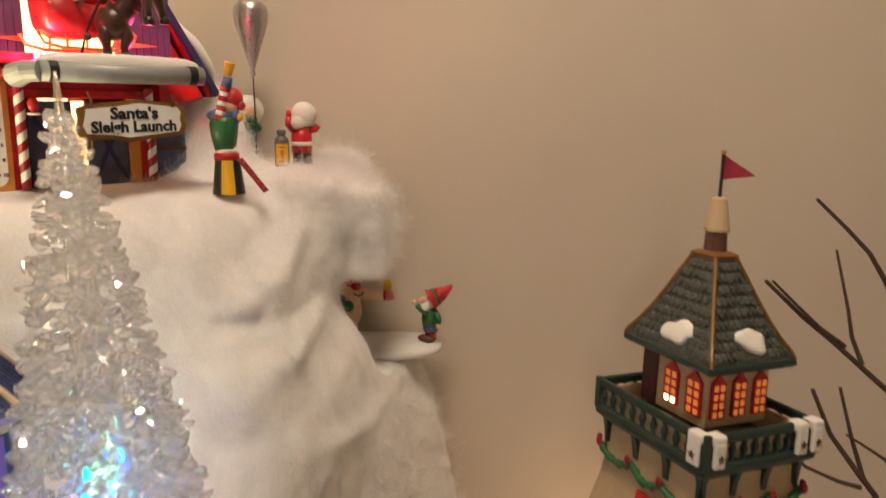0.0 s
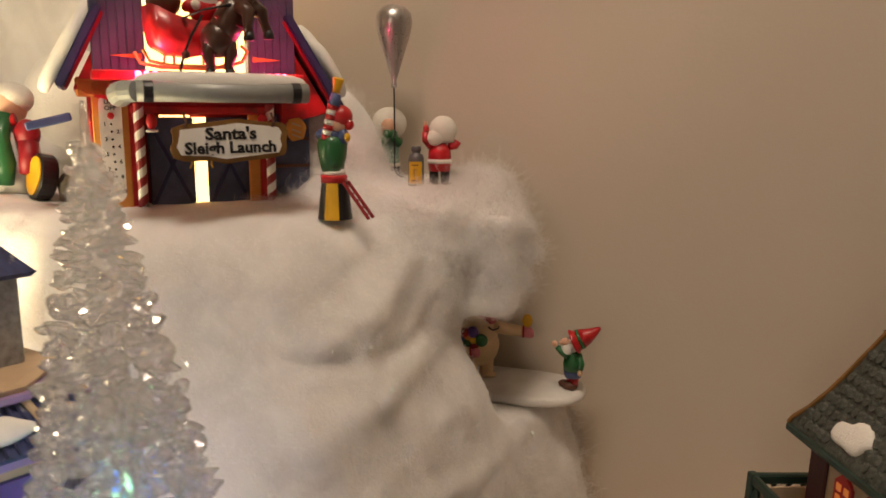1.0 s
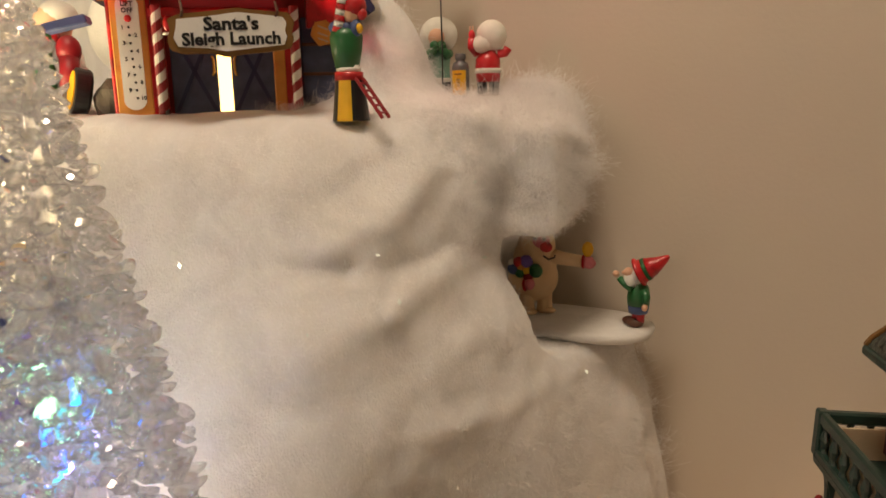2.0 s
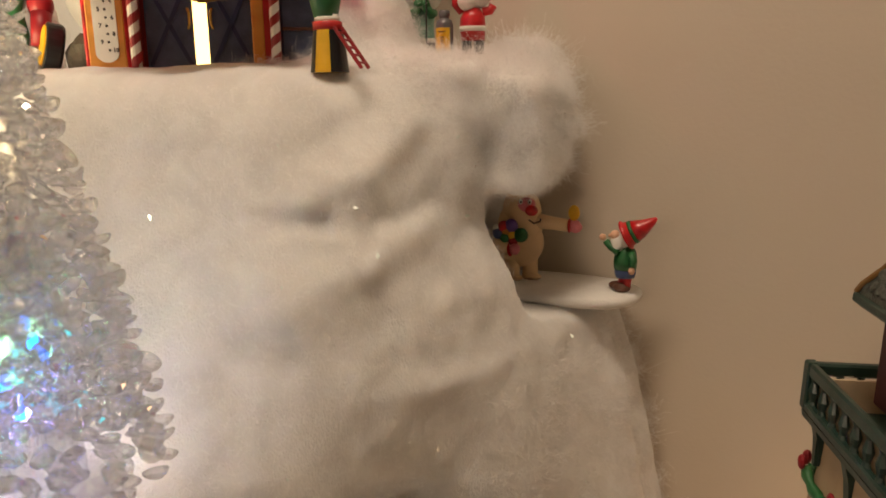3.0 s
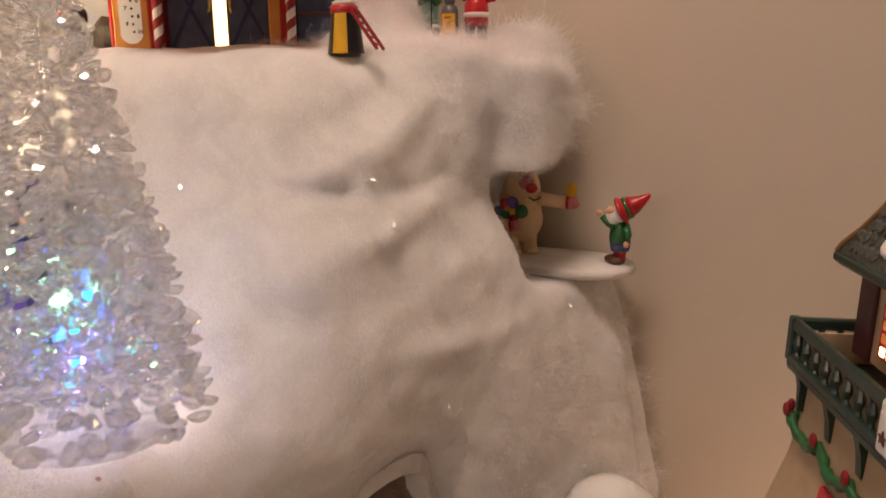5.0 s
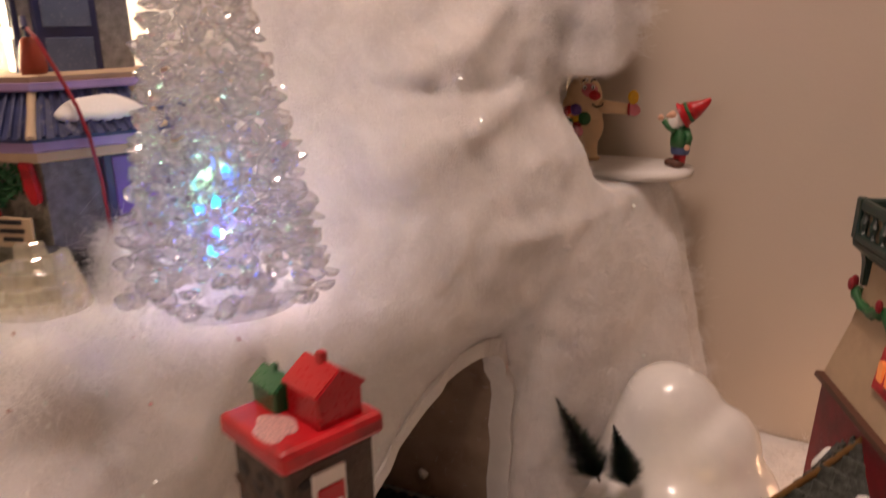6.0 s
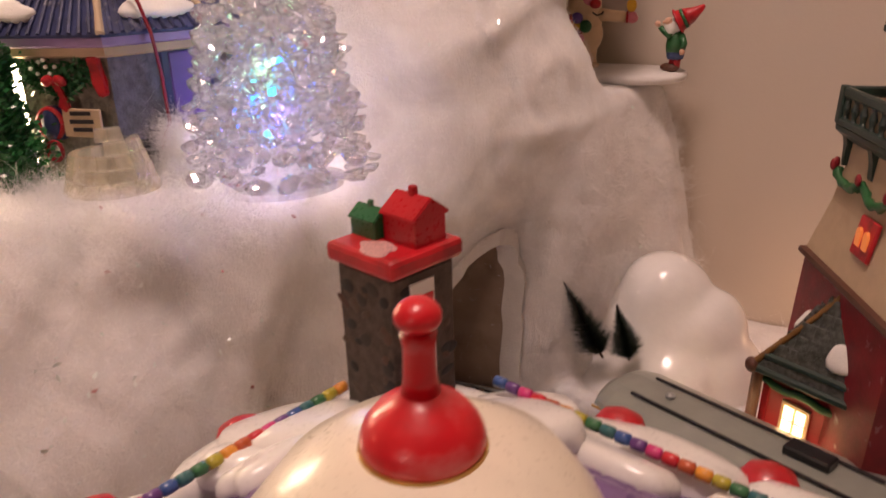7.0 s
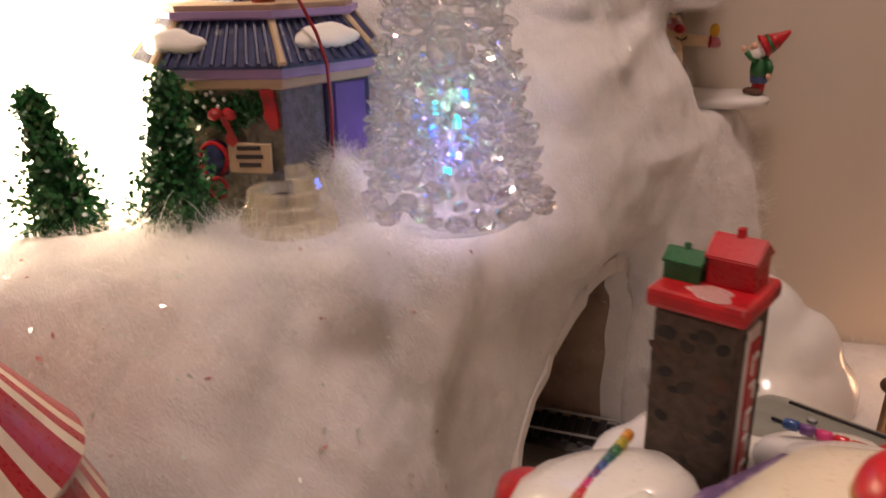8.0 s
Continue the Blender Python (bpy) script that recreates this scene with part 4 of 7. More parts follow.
part("side_wall", box((0.0725, 0.004, 0.036), (0.030, 0.012, 0.072), 0.0012), PANELBLUE, house, "faded blue side wall")
for z in (0.006, 0.030, 0.052):
    part("side_batten", box((0.0725, -0.0030, z), (0.029, 0.002, 0.0024), 0.0004), BROWN, house)
hexa = [(0.0735 + 0.0095 * math.cos(radians(60 * k + 10)), 0.060 + 0.0105 * math.sin(radians(60 * k + 10))) for k in range(6)]
hx = part("hex_sign", slab(hexa, -0.0125, -0.0095, None, None, None, 0.0006), ORANGE, house, "orange six-sided sign")
for z in (0.0635, 0.0585, 0.0545):
    part("print_bar", box((0.0735, -0.0127, z), (0.008, 0.0005, 0.0012), 0, None, pose(0, 0, 0, 0, 20)), CREAM, hx)
for x in (-0.036, 0.046):
    mit = fresh()
    ball((x, -0.016, 0.066), (0.0042, 0.003, 0.006), mit, 0, 12)
    lathe([(0.0042, 0), (0.0048, 0.001), (0.0042, 0.002)], 12, mit, pose(x, -0.016, 0.058), 1)
    part("mitten", mit, [RED, WHITE], house, "red mitten with a white cuff", True)
# wings of the low roof
EAVE = mat("dark_blue_eave_paint", (0.025, 0.035, 0.10), 0.5)
for s, ex, ez in ((-1, 0.093, 0.089), (1, 0.108, 0.073)):
    rf_ob = part("low_roof", slab([(s * 0.064, 0.146), (s * ex, ez), (s * (ex + 0.006), ez + 0.003), (s * 0.070, 0.149)], -0.020, 0.10, None, None, None, 0.0012), EAVE, house, "blue side roof")
    part("roof_edge", slab([(s * 0.0635, 0.142), (s * (ex - 0.0025), ez), (s * ex, ez + 0.001), (s * 0.066, 0.144)], -0.017, -0.010, None, None, None, 0.0006), DARK_RED, rf_ob)
    part("side_gable", slab([(s * 0.062, ez - 0.010), (s * (ex - 0.006), ez), (s * 0.062, 0.138)], -0.012, 0.09, None, None, None, 0.0008), RED, house)
    lump = snow_lump((0.034, 0.026), 0.008, 4 + s)
    bmesh.ops.transform(lump, matrix=pose(s * (ex - 0.006), 0.020, 0.5 * (0.152 + ez), 0, s * 60, 0), verts=lump.verts)
    part("roof_snow", lump, SNOWPAINT, rf_ob, "painted snow", True)
part("gable_left", box((-0.0735, -0.004, 0.0905), (0.024, 0.016, 0.014), 0.0014), ORANGE, house)
part("side_eave", box((-0.104, -0.010, 0.066), (0.030, 0.022, 0.006), 0.001, None, pose(0, 0, 0, 0, -14)), BLUE, house)
part("roof_chimney", box((0.094, 0.03, 0.105), (0.010, 0.012, 0.022), 0.001), DARK_RED, house)
# loft doors and the glowing loft
part("loft_glow", box((0.0, 0.026, 0.140), (0.084, 0.003, 0.084)), LAMPWARM, house, "bright lit loft")
LOFT = mat("lavender_blue_boards", (0.065, 0.062, 0.115), 0.55, spread=0.2, scale=80.0)
for s in (-1, 1):
    lo = part("loft_door", box((s * 0.0555, -0.012, 0.140), (0.036, 0.006, 0.086), 0.001), LOFT, house, "open lavender loft door")
    for k in range(6):
        part("plank", box((s * 0.0555 - 0.0148 + 0.0059 * k, -0.0153, 0.140), (0.0052, 0.0014, 0.084), 0.0004), LOFT, lo)
    for z in (0.113, 0.166):
        part("hinge", slab([(s * 0.040, z - 0.002), (s * 0.062, z), (s * 0.040, z + 0.002)], -0.0172, -0.0160), ORANGE, lo)
part("loft_sill", box((0.0, -0.020, 0.0985), (0.150, 0.030, 0.007), 0.001), RED, house)
part("launch_deck", box((0.002, -0.045, 0.0880), (0.118, 0.085, 0.006), 0.001), DARK_RED, house)
deck_snow = snow_lump((0.055, 0.036), 0.005, 12, 32, 0.08)
bmesh.ops.transform(deck_snow, matrix=pose(0.002, -0.055, 0.0912), verts=deck_snow.verts)
part("deck_snow", deck_snow, SNOWPAINT, house, "painted snow", True)
beam = part("beam", tube([(-0.050, -0.089, 0.0865), (0.0625, -0.089, 0.0865)], 0.0068, 18), PEWTER, house, "grey rounded launch beam", True)
for x in (-0.043, 0.054):
    part("beam_band", tube([(x - 0.003, -0.089, 0.0865), (x + 0.003, -0.089, 0.0865)], 0.0071, 18), BLACK, beam)
bs = snow_lump((0.056, 0.010), 0.0085, 8, 40, 0.06)
bmesh.ops.transform(bs, matrix=pose(0.006, -0.084, 0.0912), verts=bs.verts)
part("beam_snow", bs, SNOWPAINT, beam, "painted snow", True)
part("side_horn", tube([(-0.050, -0.088, 0.0865), (-0.056, -0.082, 0.0865), (-0.059, -0.066, 0.0845)], [0.0068, 0.0072, 0.0085], 14), PEWTER, beam)
for x0 in (-0.047, 0.040):
    for k in range(3):
        part("led", lathe([(0.0020, 0), (0.0021, 0.0025), (0.0015, 0.0042), (0, 0.0048)], 10, None, pose(x0 + 0.0052 * k, -0.074 - 0.001 * (k % 2), 0.0955)), LEDRED, house, "glowing red bulb", True)
# sign
OLDGOLD = mat("brown_gold_paint", (0.22, 0.11, 0.03), 0.45, metal=0.2)
sg = part("sign_board", slab([(-0.0345, 0.043), (-0.027, 0.0405), (-0.010, 0.0418), (0.0, 0.0385), (0.012, 0.0405), (0.030, 0.0420), (0.0405, 0.0440), (0.0425, 0.050), (0.0405, 0.0545), (0.0435, 0.0600),
                               (0.0395, 0.0665), (0.020, 0.0668), (0.008, 0.0692), (-0.010, 0.0668), (-0.028, 0.0652), (-0.0355, 0.0620), (-0.033, 0.0555), (-0.0360, 0.050)],
                               -0.0920, -0.0880, None, Matrix.Translation((0.0045, 0, 0)), None, 0.0008), OLDGOLD, house, "gold-edged hanging sign board")
part("sign_face", slab([(-0.0290, 0.0450), (-0.010, 0.0440), (0.0, 0.0420), (0.012, 0.0434), (0.0365, 0.0460), (0.0385, 0.0510), (0.037, 0.0550), (0.0385, 0.0600), (0.0360, 0.0635), (0.008, 0.0662), (-0.010, 0.0636), (-0.0290, 0.0618), (-0.0295, 0.0560), (-0.0315, 0.0505)],
                         -0.0932, -0.0918, None, Matrix.Translation((0.0040, 0, 0)), None, 0.0003), WHITE, sg, "white sign face")
words("Santa's", 0.0112, BLACK, pose(0.008, -0.0934, 0.0588, 0, -1.0), sg, squeeze=1.12, bold=0.034)
words("Sleigh Launch", 0.0108, BLACK, pose(0.008, -0.0934, 0.0495, 0, -1.0), sg, squeeze=1.04, bold=0.034)
for x in (-0.022, 0.036):
    part("sign_hook", tube([(x, -0.0925, 0.0635), (x + 0.001, -0.0945, 0.0665), (x, -0.091, 0.073)], 0.0009, 6), BROWN, sg)

sl = thing("toy_sleigh", HP @ pose(-0.008, -0.045, 0.1035, 0, 0, 8) @ Matrix.Scale(0.92, 4), "red ceramic sleigh on curled runners parked on the launch deck", "sleigh")
bm = fresh()
hull = [[(x, -w, zb), (x, -w * 1.25, zt), (x, w * 1.25, zt), (x, w, zb)] for x, w, zb, zt in
        ((-0.034, 0.010, 0.030, 0.046), (-0.030, 0.015, 0.016, 0.044), (-0.018, 0.017, 0.010, 0.038), (0.0, 0.018, 0.009, 0.034), (0.014, 0.016, 0.012, 0.036), (0.024, 0.012, 0.022, 0.044), (0.028, 0.008, 0.034, 0.050))]
loft(hull, bm)
bmesh.ops.bevel(bm, geom=list(bm.edges), offset=0.0012, segments=2, affect="EDGES")
part("hull", bm, RED, sl, "", True)
for y in (-0.015, 0.015):
    part("runner", tube([(-0.040, y, 0.012), (-0.036, y, 0.004), (-0.022, y, 0.0012), (0.020, y, 0.0012), (0.034, y, 0.006), (0.038, y, 0.014), (0.033, y, 0.018)], 0.0014, 8), GOLD, sl)
    for x in (-0.018, 0.012):
        part("strut", tube([(x, y, 0.001), (x, y * 0.9, 0.013)], 0.0011, 6), GOLD, sl)
part("sack", ball((-0.020, 0.0, 0.050), (0.013, 0.013, 0.014), None, None, 14), BROWN, sl, "brown sack", True)


def rider(bm):
    ball((0, 0, 0.012), (0.014, 0.013, 0.014), bm, iR, 16)
    ball((0, -0.002, 0.027), (0.0085, 0.008, 0.009), bm, iS, 14)
    ball((0.001, -0.007, 0.021), (0.009, 0.006, 0.010), bm, iW, 14)
    ball((0, 0.001, 0.035), (0.0085, 0.008, 0.007), bm, iR, 14)
    lathe([(0.009, 0), (0.010, 0.0015), (0.009, 0.003)], 14, bm, pose(0, 0, 0.0305), iF)
    for s in (-1, 1):
        tube([(s * 0.011, -0.002, 0.018), (s * 0.016, -0.009, 0.013), (s * 0.011, -0.015, 0.014)], 0.0045, 10, bm, iR)
        ball((s * 0.010, -0.016, 0.014), 0.0042, bm, iF, 10)


figurine("rider_figurine", HP @ pose(0.002, -0.046, 0.134) @ Matrix.Scale(0.85, 4), "bearded rider figurine in red seated in the sleigh", "figurine", rider, FIG)


def deer(bm):
    # rearing on the hind legs
    ball((0, 0.005, 0.026), (0.0115, 0.013, 0.0125), bm, 0, 18)
    tube([(0, 0.006, 0.024), (0.007, 0.002, 0.037), (0.015, -0.004, 0.050)], [0.0105, 0.0108, 0.0105], 16, bm, 0)
    ball((0.016, -0.005, 0.050), (0.0105, 0.0105, 0.012), bm, 0, 16)
    for pts in (((-0.005, 0.003, 0.024), (-0.008, 0.0, 0.015), (-0.006, 0.002, 0.009), (-0.0065, 0.0, 0.003)), ((0.006, 0.003, 0.024), (0.0075, -0.002, 0.015), (0.006, 0.001, 0.009), (0.0065, -0.001, 0.003)),
                ((0.014, -0.011, 0.047), (0.017, -0.018, 0.042), (0.016, -0.018, 0.034), (0.0165, -0.019, 0.027)), ((0.022, -0.008, 0.047), (0.027, -0.013, 0.043), (0.029, -0.012, 0.035), (0.031, -0.013, 0.029))):
        tube(pts, [0.0062, 0.0046, 0.0031, 0.0032], 10, bm, 0)
        x, y, z = pts[-1]
        lathe([(0.0040, 0), (0.0038, 0.003), (0.0028, 0.006)], 10, bm, pose(x, y, z - 0.003), 1)
    tube([(0.017, -0.006, 0.054), (0.020, -0.011, 0.064), (0.022, -0.015, 0.071)], [0.0090, 0.0068, 0.0060], 12, bm, 0)
    ball((0.023, -0.021, 0.073), (0.0055, 0.010, 0.0060), bm, 0, 14)
    ball((0.023, -0.0295, 0.070), (0.0032, 0.0035, 0.003), bm, 1, 10)
    for s in (-1, 1):
        ball((0.022 + s * 0.007, -0.014, 0.078), (0.004, 0.0015, 0.0022), bm, 0, 8)
        tube([(0.022 + s * 0.003, -0.014, 0.078), (0.022 + s * 0.009, -0.012, 0.087), (0.022 + s * 0.012, -0.015, 0.095)], [0.0012, 0.001, 0.0005], 6, bm, 2)
    tube([(-0.002, -0.004, 0.040), (0.004, 0.010, 0.044), (0.016, 0.006, 0.036), (0.014, -0.009, 0.034), (-0.002, -0.004, 0.040)], 0.0012, 6, bm, 3)
    tube([(0.008, -0.011, 0.048), (-0.010, -0.004, 0.044), (-0.030, 0.020, 0.036)], 0.0008, 6, bm, 1)


figurine("reindeer_figurine", HP @ pose(0.0055, -0.076, 0.0965, 0, 0, 0), "dark brown reindeer figurine rearing on the snowy launch deck", "figurine", deer,
         [mat("dark_deer_paint", (0.055, 0.018, 0.010), 0.4, coat=0.3), BLACK, TAN, DARK_RED])
lead = thing("lead_strap", HP @ pose(-0.018, -0.082, 0.0965), "dark strap dangling in front of the sleigh", "strap")
part("strap", tube([(0.012, -0.002, 0.040), (0.004, -0.004, 0.026), (-0.001, -0.004, 0.014), (-0.004, -0.003, 0.002)], 0.0009, 6), BLACK, lead)
part("bell", ball((0.0, -0.005, 0.014), 0.0028, None, None, 10), BROWN, lead)


def scarf_man(bm):
    lathe([(0.024, 0), (0.0255, 0.003), (0.022, 0.008)], 18, bm, None, iR)
    lathe([(0.0215, 0.006), (0.0205, 0.03), (0.0185, 0.055), (0.012, 0.068)], 20, bm, None, iW)
    ball((-0.004, 0, 0.080), (0.016, 0.015, 0.017), bm, iS, 18)
    ball((-0.002, 0.004, 0.086), (0.017, 0.016, 0.014), bm, iF, 18)
    tube([(-0.014, -0.012, 0.067), (0.0, -0.017, 0.066), (0.014, -0.010, 0.070)], 0.005, 10, bm, iR)
    tube([(0.008, -0.014, 0.074), (0.009, -0.021, 0.055), (0.013, -0.023, 0.035), (0.011, -0.024, 0.018)], [0.0055, 0.0065, 0.0085, 0.0075], 12, bm, iG)
    ball((0.021, -0.006, 0.058), (0.010, 0.010, 0.012), bm, iD, 14)
    tube([(0.021, -0.006, 0.054), (0.027, -0.012, 0.040), (0.028, -0.016, 0.026)], [0.008, 0.0075, 0.006], 12, bm, iD)


figurine("snowy_figurine", pose(-0.458, 0.610, 0.474), "bearded figurine in a white robe with a green scarf", "figurine", scarf_man, FIG)
bigball = tagged(part("snow_ball", ball((0, 0, 0), (0.052, 0.045, 0.050), None, None, 28), FOAM, None, "", True), "large smooth white foam ball behind the robed figurine", "foam ball")
bigball.location = (-0.505, 0.735, 0.560)
drum = thing("toy_spotlight", pose(-0.412, 0.600, 0.497, 0, -78, 62), "toy drum lamp with a black side and yellow face", "toy lamp")
part("casing", lathe([(0.017, 0), (0.0185, 0.002), (0.0185, 0.012), (0.017, 0.013)], 24), BLACK, drum)
part("face", lathe([(0.0155, 0.0), (0.0155, 0.0012), (0.013, 0.0018)], 24, None, pose(0, 0, 0.0128)), YELLOW, drum, "yellow round face")
part("plate", box((0.0186, 0, 0.006), (0.0012, 0.008, 0.005), 0.0003), WHITE, drum)
rock = fresh()
ball((0, 0, 0), (0.020, 0.014, 0.021), rock, 0, 16)
for v in rock.verts:
    v.co *= 1 + 0.16 * noise.noise(v.co * 90)
rk = tagged(part("rock", rock, mat("grey_brown_rock", (0.13, 0.11, 0.09), 0.8, spread=0.3, scale=90.0, bump=0.7), None, "", False), "small grey rock beside the launch house", "rock")
rk.location = (-0.388, 0.606, 0.487)
bush = fresh()
for i in range(60):
    d = Vector((random.gauss(0, 1), random.gauss(0, 1), random.gauss(0, 1))).normalized()
    ball(d * 0.0075, 0.0045, bush, 0, 6)
bb = tagged(part("small_bush", bush, GREEN), "small dark green bush by the gauge", "bush")
bb.location = (-0.368, 0.603, 0.497)


# ---------------------------------------------------------------- clear tree
tree = thing("acrylic_tree", pose(-0.181, 0.3985, 0.279, -1.2, -3.0, 0), "clear acrylic tree lit blue inside standing on the cotton", "acrylic tree")
TH = 0.278
part("core", lathe([(0.016, 0.0), (0.018, 0.010), (0.012, 0.10), (0.006, 0.20), (0.0030, TH - 0.030), (0.0016, TH - 0.006), (0.0008, TH)], 18), ACRYLIC, tree, "", True)
part("base_ring", lathe([(0.016, -0.002), (0.036, -0.001), (0.038, 0.004), (0.016, 0.007)], 36), ACRYLIC, tree)
rng = random.Random(7)


def lobe(bm, root, tip, wide, thick, up):
    """One moulded branch: a fat drop of clear plastic that ends in a blunt upturned point."""
    d = tip - root
    side = d.cross(up).normalized()
    top = side.cross(d).normalized()
    loops = []
    for t, g, rise in ((0.0, 0.30, 0.0), (0.22, 0.80, -0.04), (0.48, 1.0, -0.06), (0.72, 0.92, -0.04), (0.90, 0.62, 0.02), (1.0, 0.26, 0.08)):
        c = root + d * t + top * rise * d.length
        loops.append([bm.verts.new(c + g * (wide * math.cos(b) * side + thick * math.sin(b) * top)) for b in [2 * math.pi * q / 6 for q in range(6)]])
    for la, lb in zip(loops, loops[1:]):
        for q in range(6):
            bm.faces.new((la[q], la[(q + 1) % 6], lb[(q + 1) % 6], lb[q]))
    bm.faces.new(loops[0][::-1])
    bm.faces.new(loops[-1])


tiers = 25
for k in range(tiers):
    f = (k / (tiers - 1)) ** 0.96
    z = 0.012 + 0.240 * f
    R = 0.0500 * (1 - f) ** 0.90 + 0.0085
    bm = fresh()
    for layer, share in ((1.0, 1.0), (0.60, 0.30)):
        n = max(4, round(share * 2 * math.pi * R * layer / (0.0108 - 0.0036 * f)))
        for j in range(n):
            a = 2 * math.pi * (j + 0.5 * (k % 2) + rng.uniform(-0.35, 0.35)) / n
            out, tan = Vector((math.cos(a), math.sin(a), 0)), Vector((-math.sin(a), math.cos(a), 0))
            ln = (0.0128 - 0.0042 * f) * rng.uniform(0.75, 1.2)
            reach = R * layer * rng.uniform(0.88, 1.05) * (1.06 if (j + k) % 3 == 0 else 0.97)
            root = out * max(0.002, reach - ln) + Vector((0, 0, z + rng.uniform(-0.004, 0.007)))
            tip = out * reach + tan * rng.uniform(-0.004, 0.004) + Vector((0, 0, z + rng.uniform(-0.006, 0.006)))
            w = (0.0060 - 0.0022 * f) * rng.uniform(0.7, 1.2)
            lobe(bm, root, tip, w, w * rng.uniform(0.5, 0.85), (Vector((0, 0, 1)) + 0.5 * tan * rng.uniform(-1, 1)).normalized())
    part("tier", bm, ACRYLIC, tree)
for x, y, z, m in ((0.004, -0.010, 0.040, LEDBLUE), (-0.008, -0.008, 0.052, LEDBLUE), (0.010, -0.004, 0.072, LEDBLUE), (0.008, -0.012, 0.058, LEDGREEN), (-0.004, -0.012, 0.066, LEDGREEN), (0.000, -0.010, 0.030, LEDGREEN)):
    part("led", lathe([(0.0022, 0), (0.0024, 0.004), (0.0015, 0.0065), (0, 0.0075)], 10, None, pose(x, y, z)), m, tree, "glowing coloured bulb", True)
for o in tree.children:
    o.visible_shadow = False
point_lamp("tree_blue_light", (-0.179, 0.390, 0.322), 0.004, 0.023, (0.42, 0.28, 1.0))
point_lamp("tree_green_light", (-0.183, 0.388, 0.350), 0.004, 0.015, (0.34, 1.0, 0.42))
for lx in (-0.043, 0.045):
    point_lamp("launch_red_light", HP @ Vector((lx, -0.058, 0.106)), 0.004, 0.11, (1.0, 0.04, 0.18))


# ---------------------------------------------------------------- stone house with the blue roof
BP = pose(-0.271, 0.357, 0.268, 0, 0, 16)
SIDE, BACK = pose(0, 0, 0, 0, 0, -38), pose(0, 0, 0, 0, 0, -35)
stone_house = thing("stone_house", BP, "grey stone ceramic house with navy roof and purple trim", "toy house")
PLAN = [(0.0, 0.0), (0.036, 0.047), (0.030, 0.098), (-0.020, 0.126), (-0.070, 0.105), (-0.086, 0.036), (-0.060, 0.0)]
PMID = (-0.030, 0.056)


def eave_ring(o, z):
    """The house's many-sided plan, widened by o, at height z."""
    ring = []
    for x, y in PLAN:
        dx, dy = x - PMID[0], y - PMID[1]
        k = 1 + 1.15 * o / math.hypot(dx, dy)
        ring.append((PMID[0] + dx * k, PMID[1] + dy * k, z))
    return ring


STONEWALL = mat("olive_stone_paint", (0.23, 0.21, 0.17), 0.85, spread=0.35, scale=170.0, bump=0.9, fine=420.0, dist=0.0016, dirt=(0.12, 0.11, 0.10), dirt_scale=160.0, dirt_at=0.60)
RENDER = mat("blue_grey_render", (0.17, 0.165, 0.195), 0.85, spread=0.3, scale=170.0, bump=0.8, dist=0.0014)
for i in range(len(PLAN)):
    (x0, y0), (x1, y1) = PLAN[i], PLAN[(i + 1) % len(PLAN)]
    ex = Vector((x1 - x0, y1 - y0, 0))
    inn = Vector((-ex.y, ex.x, 0)).normalized() * 0.006
    ring = [(x0, y0), (x1, y1), (x1 + inn.x, y1 + inn.y), (x0 + inn.x, y0 + inn.y)]
    part("wall", loft([[(x, y, z) for x, y in ring] for z in (0.0, 0.04, 0.0955)]), STONEWALL if i == 6 else RENDER, stone_house)
rngs = random.Random(5)
for r in range(6):
    for c in range(5):
        x = -0.036 + 0.0085 * c + 0.004 * (r % 2)
        z = 0.004 + 0.0068 * r
        if x > 0.002 or c < r - 1:
            continue
        part("dark_stone", box((x, -0.0022, z), (0.0078, 0.0045, 0.0060), 0.0010, None, pose(0, 0, 0, 0, rngs.uniform(-4, 4))), DARKSTONE, stone_house)
for r in range(6):
    for c in range(6):
        if c > 7 - r:
            continue
        d_st = part("dark_stone", box((0.0022, 0.006 + 0.0085 * c + 0.004 * (r % 2), 0.004 + 0.0068 * r), (0.0045, 0.0078, 0.0060), 0.0010), DARKSTONE, stone_house)
        d_st.matrix_basis = SIDE
part("cream_moulding", loft([eave_ring(0.003, 0.0925), eave_ring(0.0065, 0.0940), eave_ring(0.0065, 0.0985)]), CREAM, stone_house)
part("purple_fascia", loft([eave_ring(0.0075, 0.0988), eave_ring(0.0095, 0.1000), eave_ring(0.0095, 0.1045)]), LILAC, stone_house)
roofb = part("roof", loft([eave_ring(0.0115, 0.1048), eave_ring(0.0115, 0.1065), eave_ring(-0.006, 0.1300), eave_ring(-0.008, 0.1305)]), ROOFBLUE, stone_house, "weathered navy hipped roof")
lo_r, hi_r = [Vector(v) for v in eave_ring(0.0118, 0.1072)], [Vector(v) for v in eave_ring(-0.0056, 0.1302)]
for i in range(len(PLAN)):
    k = (i + 1) % len(PLAN)
    n = max(4, round((lo_r[k] - lo_r[i]).length / 0.0066))
    for q in range(1, n):
        part("roof_ridge", tube([lo_r[i].lerp(lo_r[k], q / n), hi_r[i].lerp(hi_r[k], q / n)], 0.0014, 6), ROOFBLUE, roofb)
    part("hip_ridge", tube([lo_r[i], lo_r[i].lerp(hi_r[i], 0.5), hi_r[i]], [0.0026, 0.0021, 0.0024], 8), CREAM, roofb, "cream hip ridge")
part("purple_rim", loft([eave_ring(-0.003, 0.1300), eave_ring(-0.0015, 0.1312), eave_ring(-0.0015, 0.1345), eave_ring(-0.006, 0.1348)]), LILAC, stone_house)
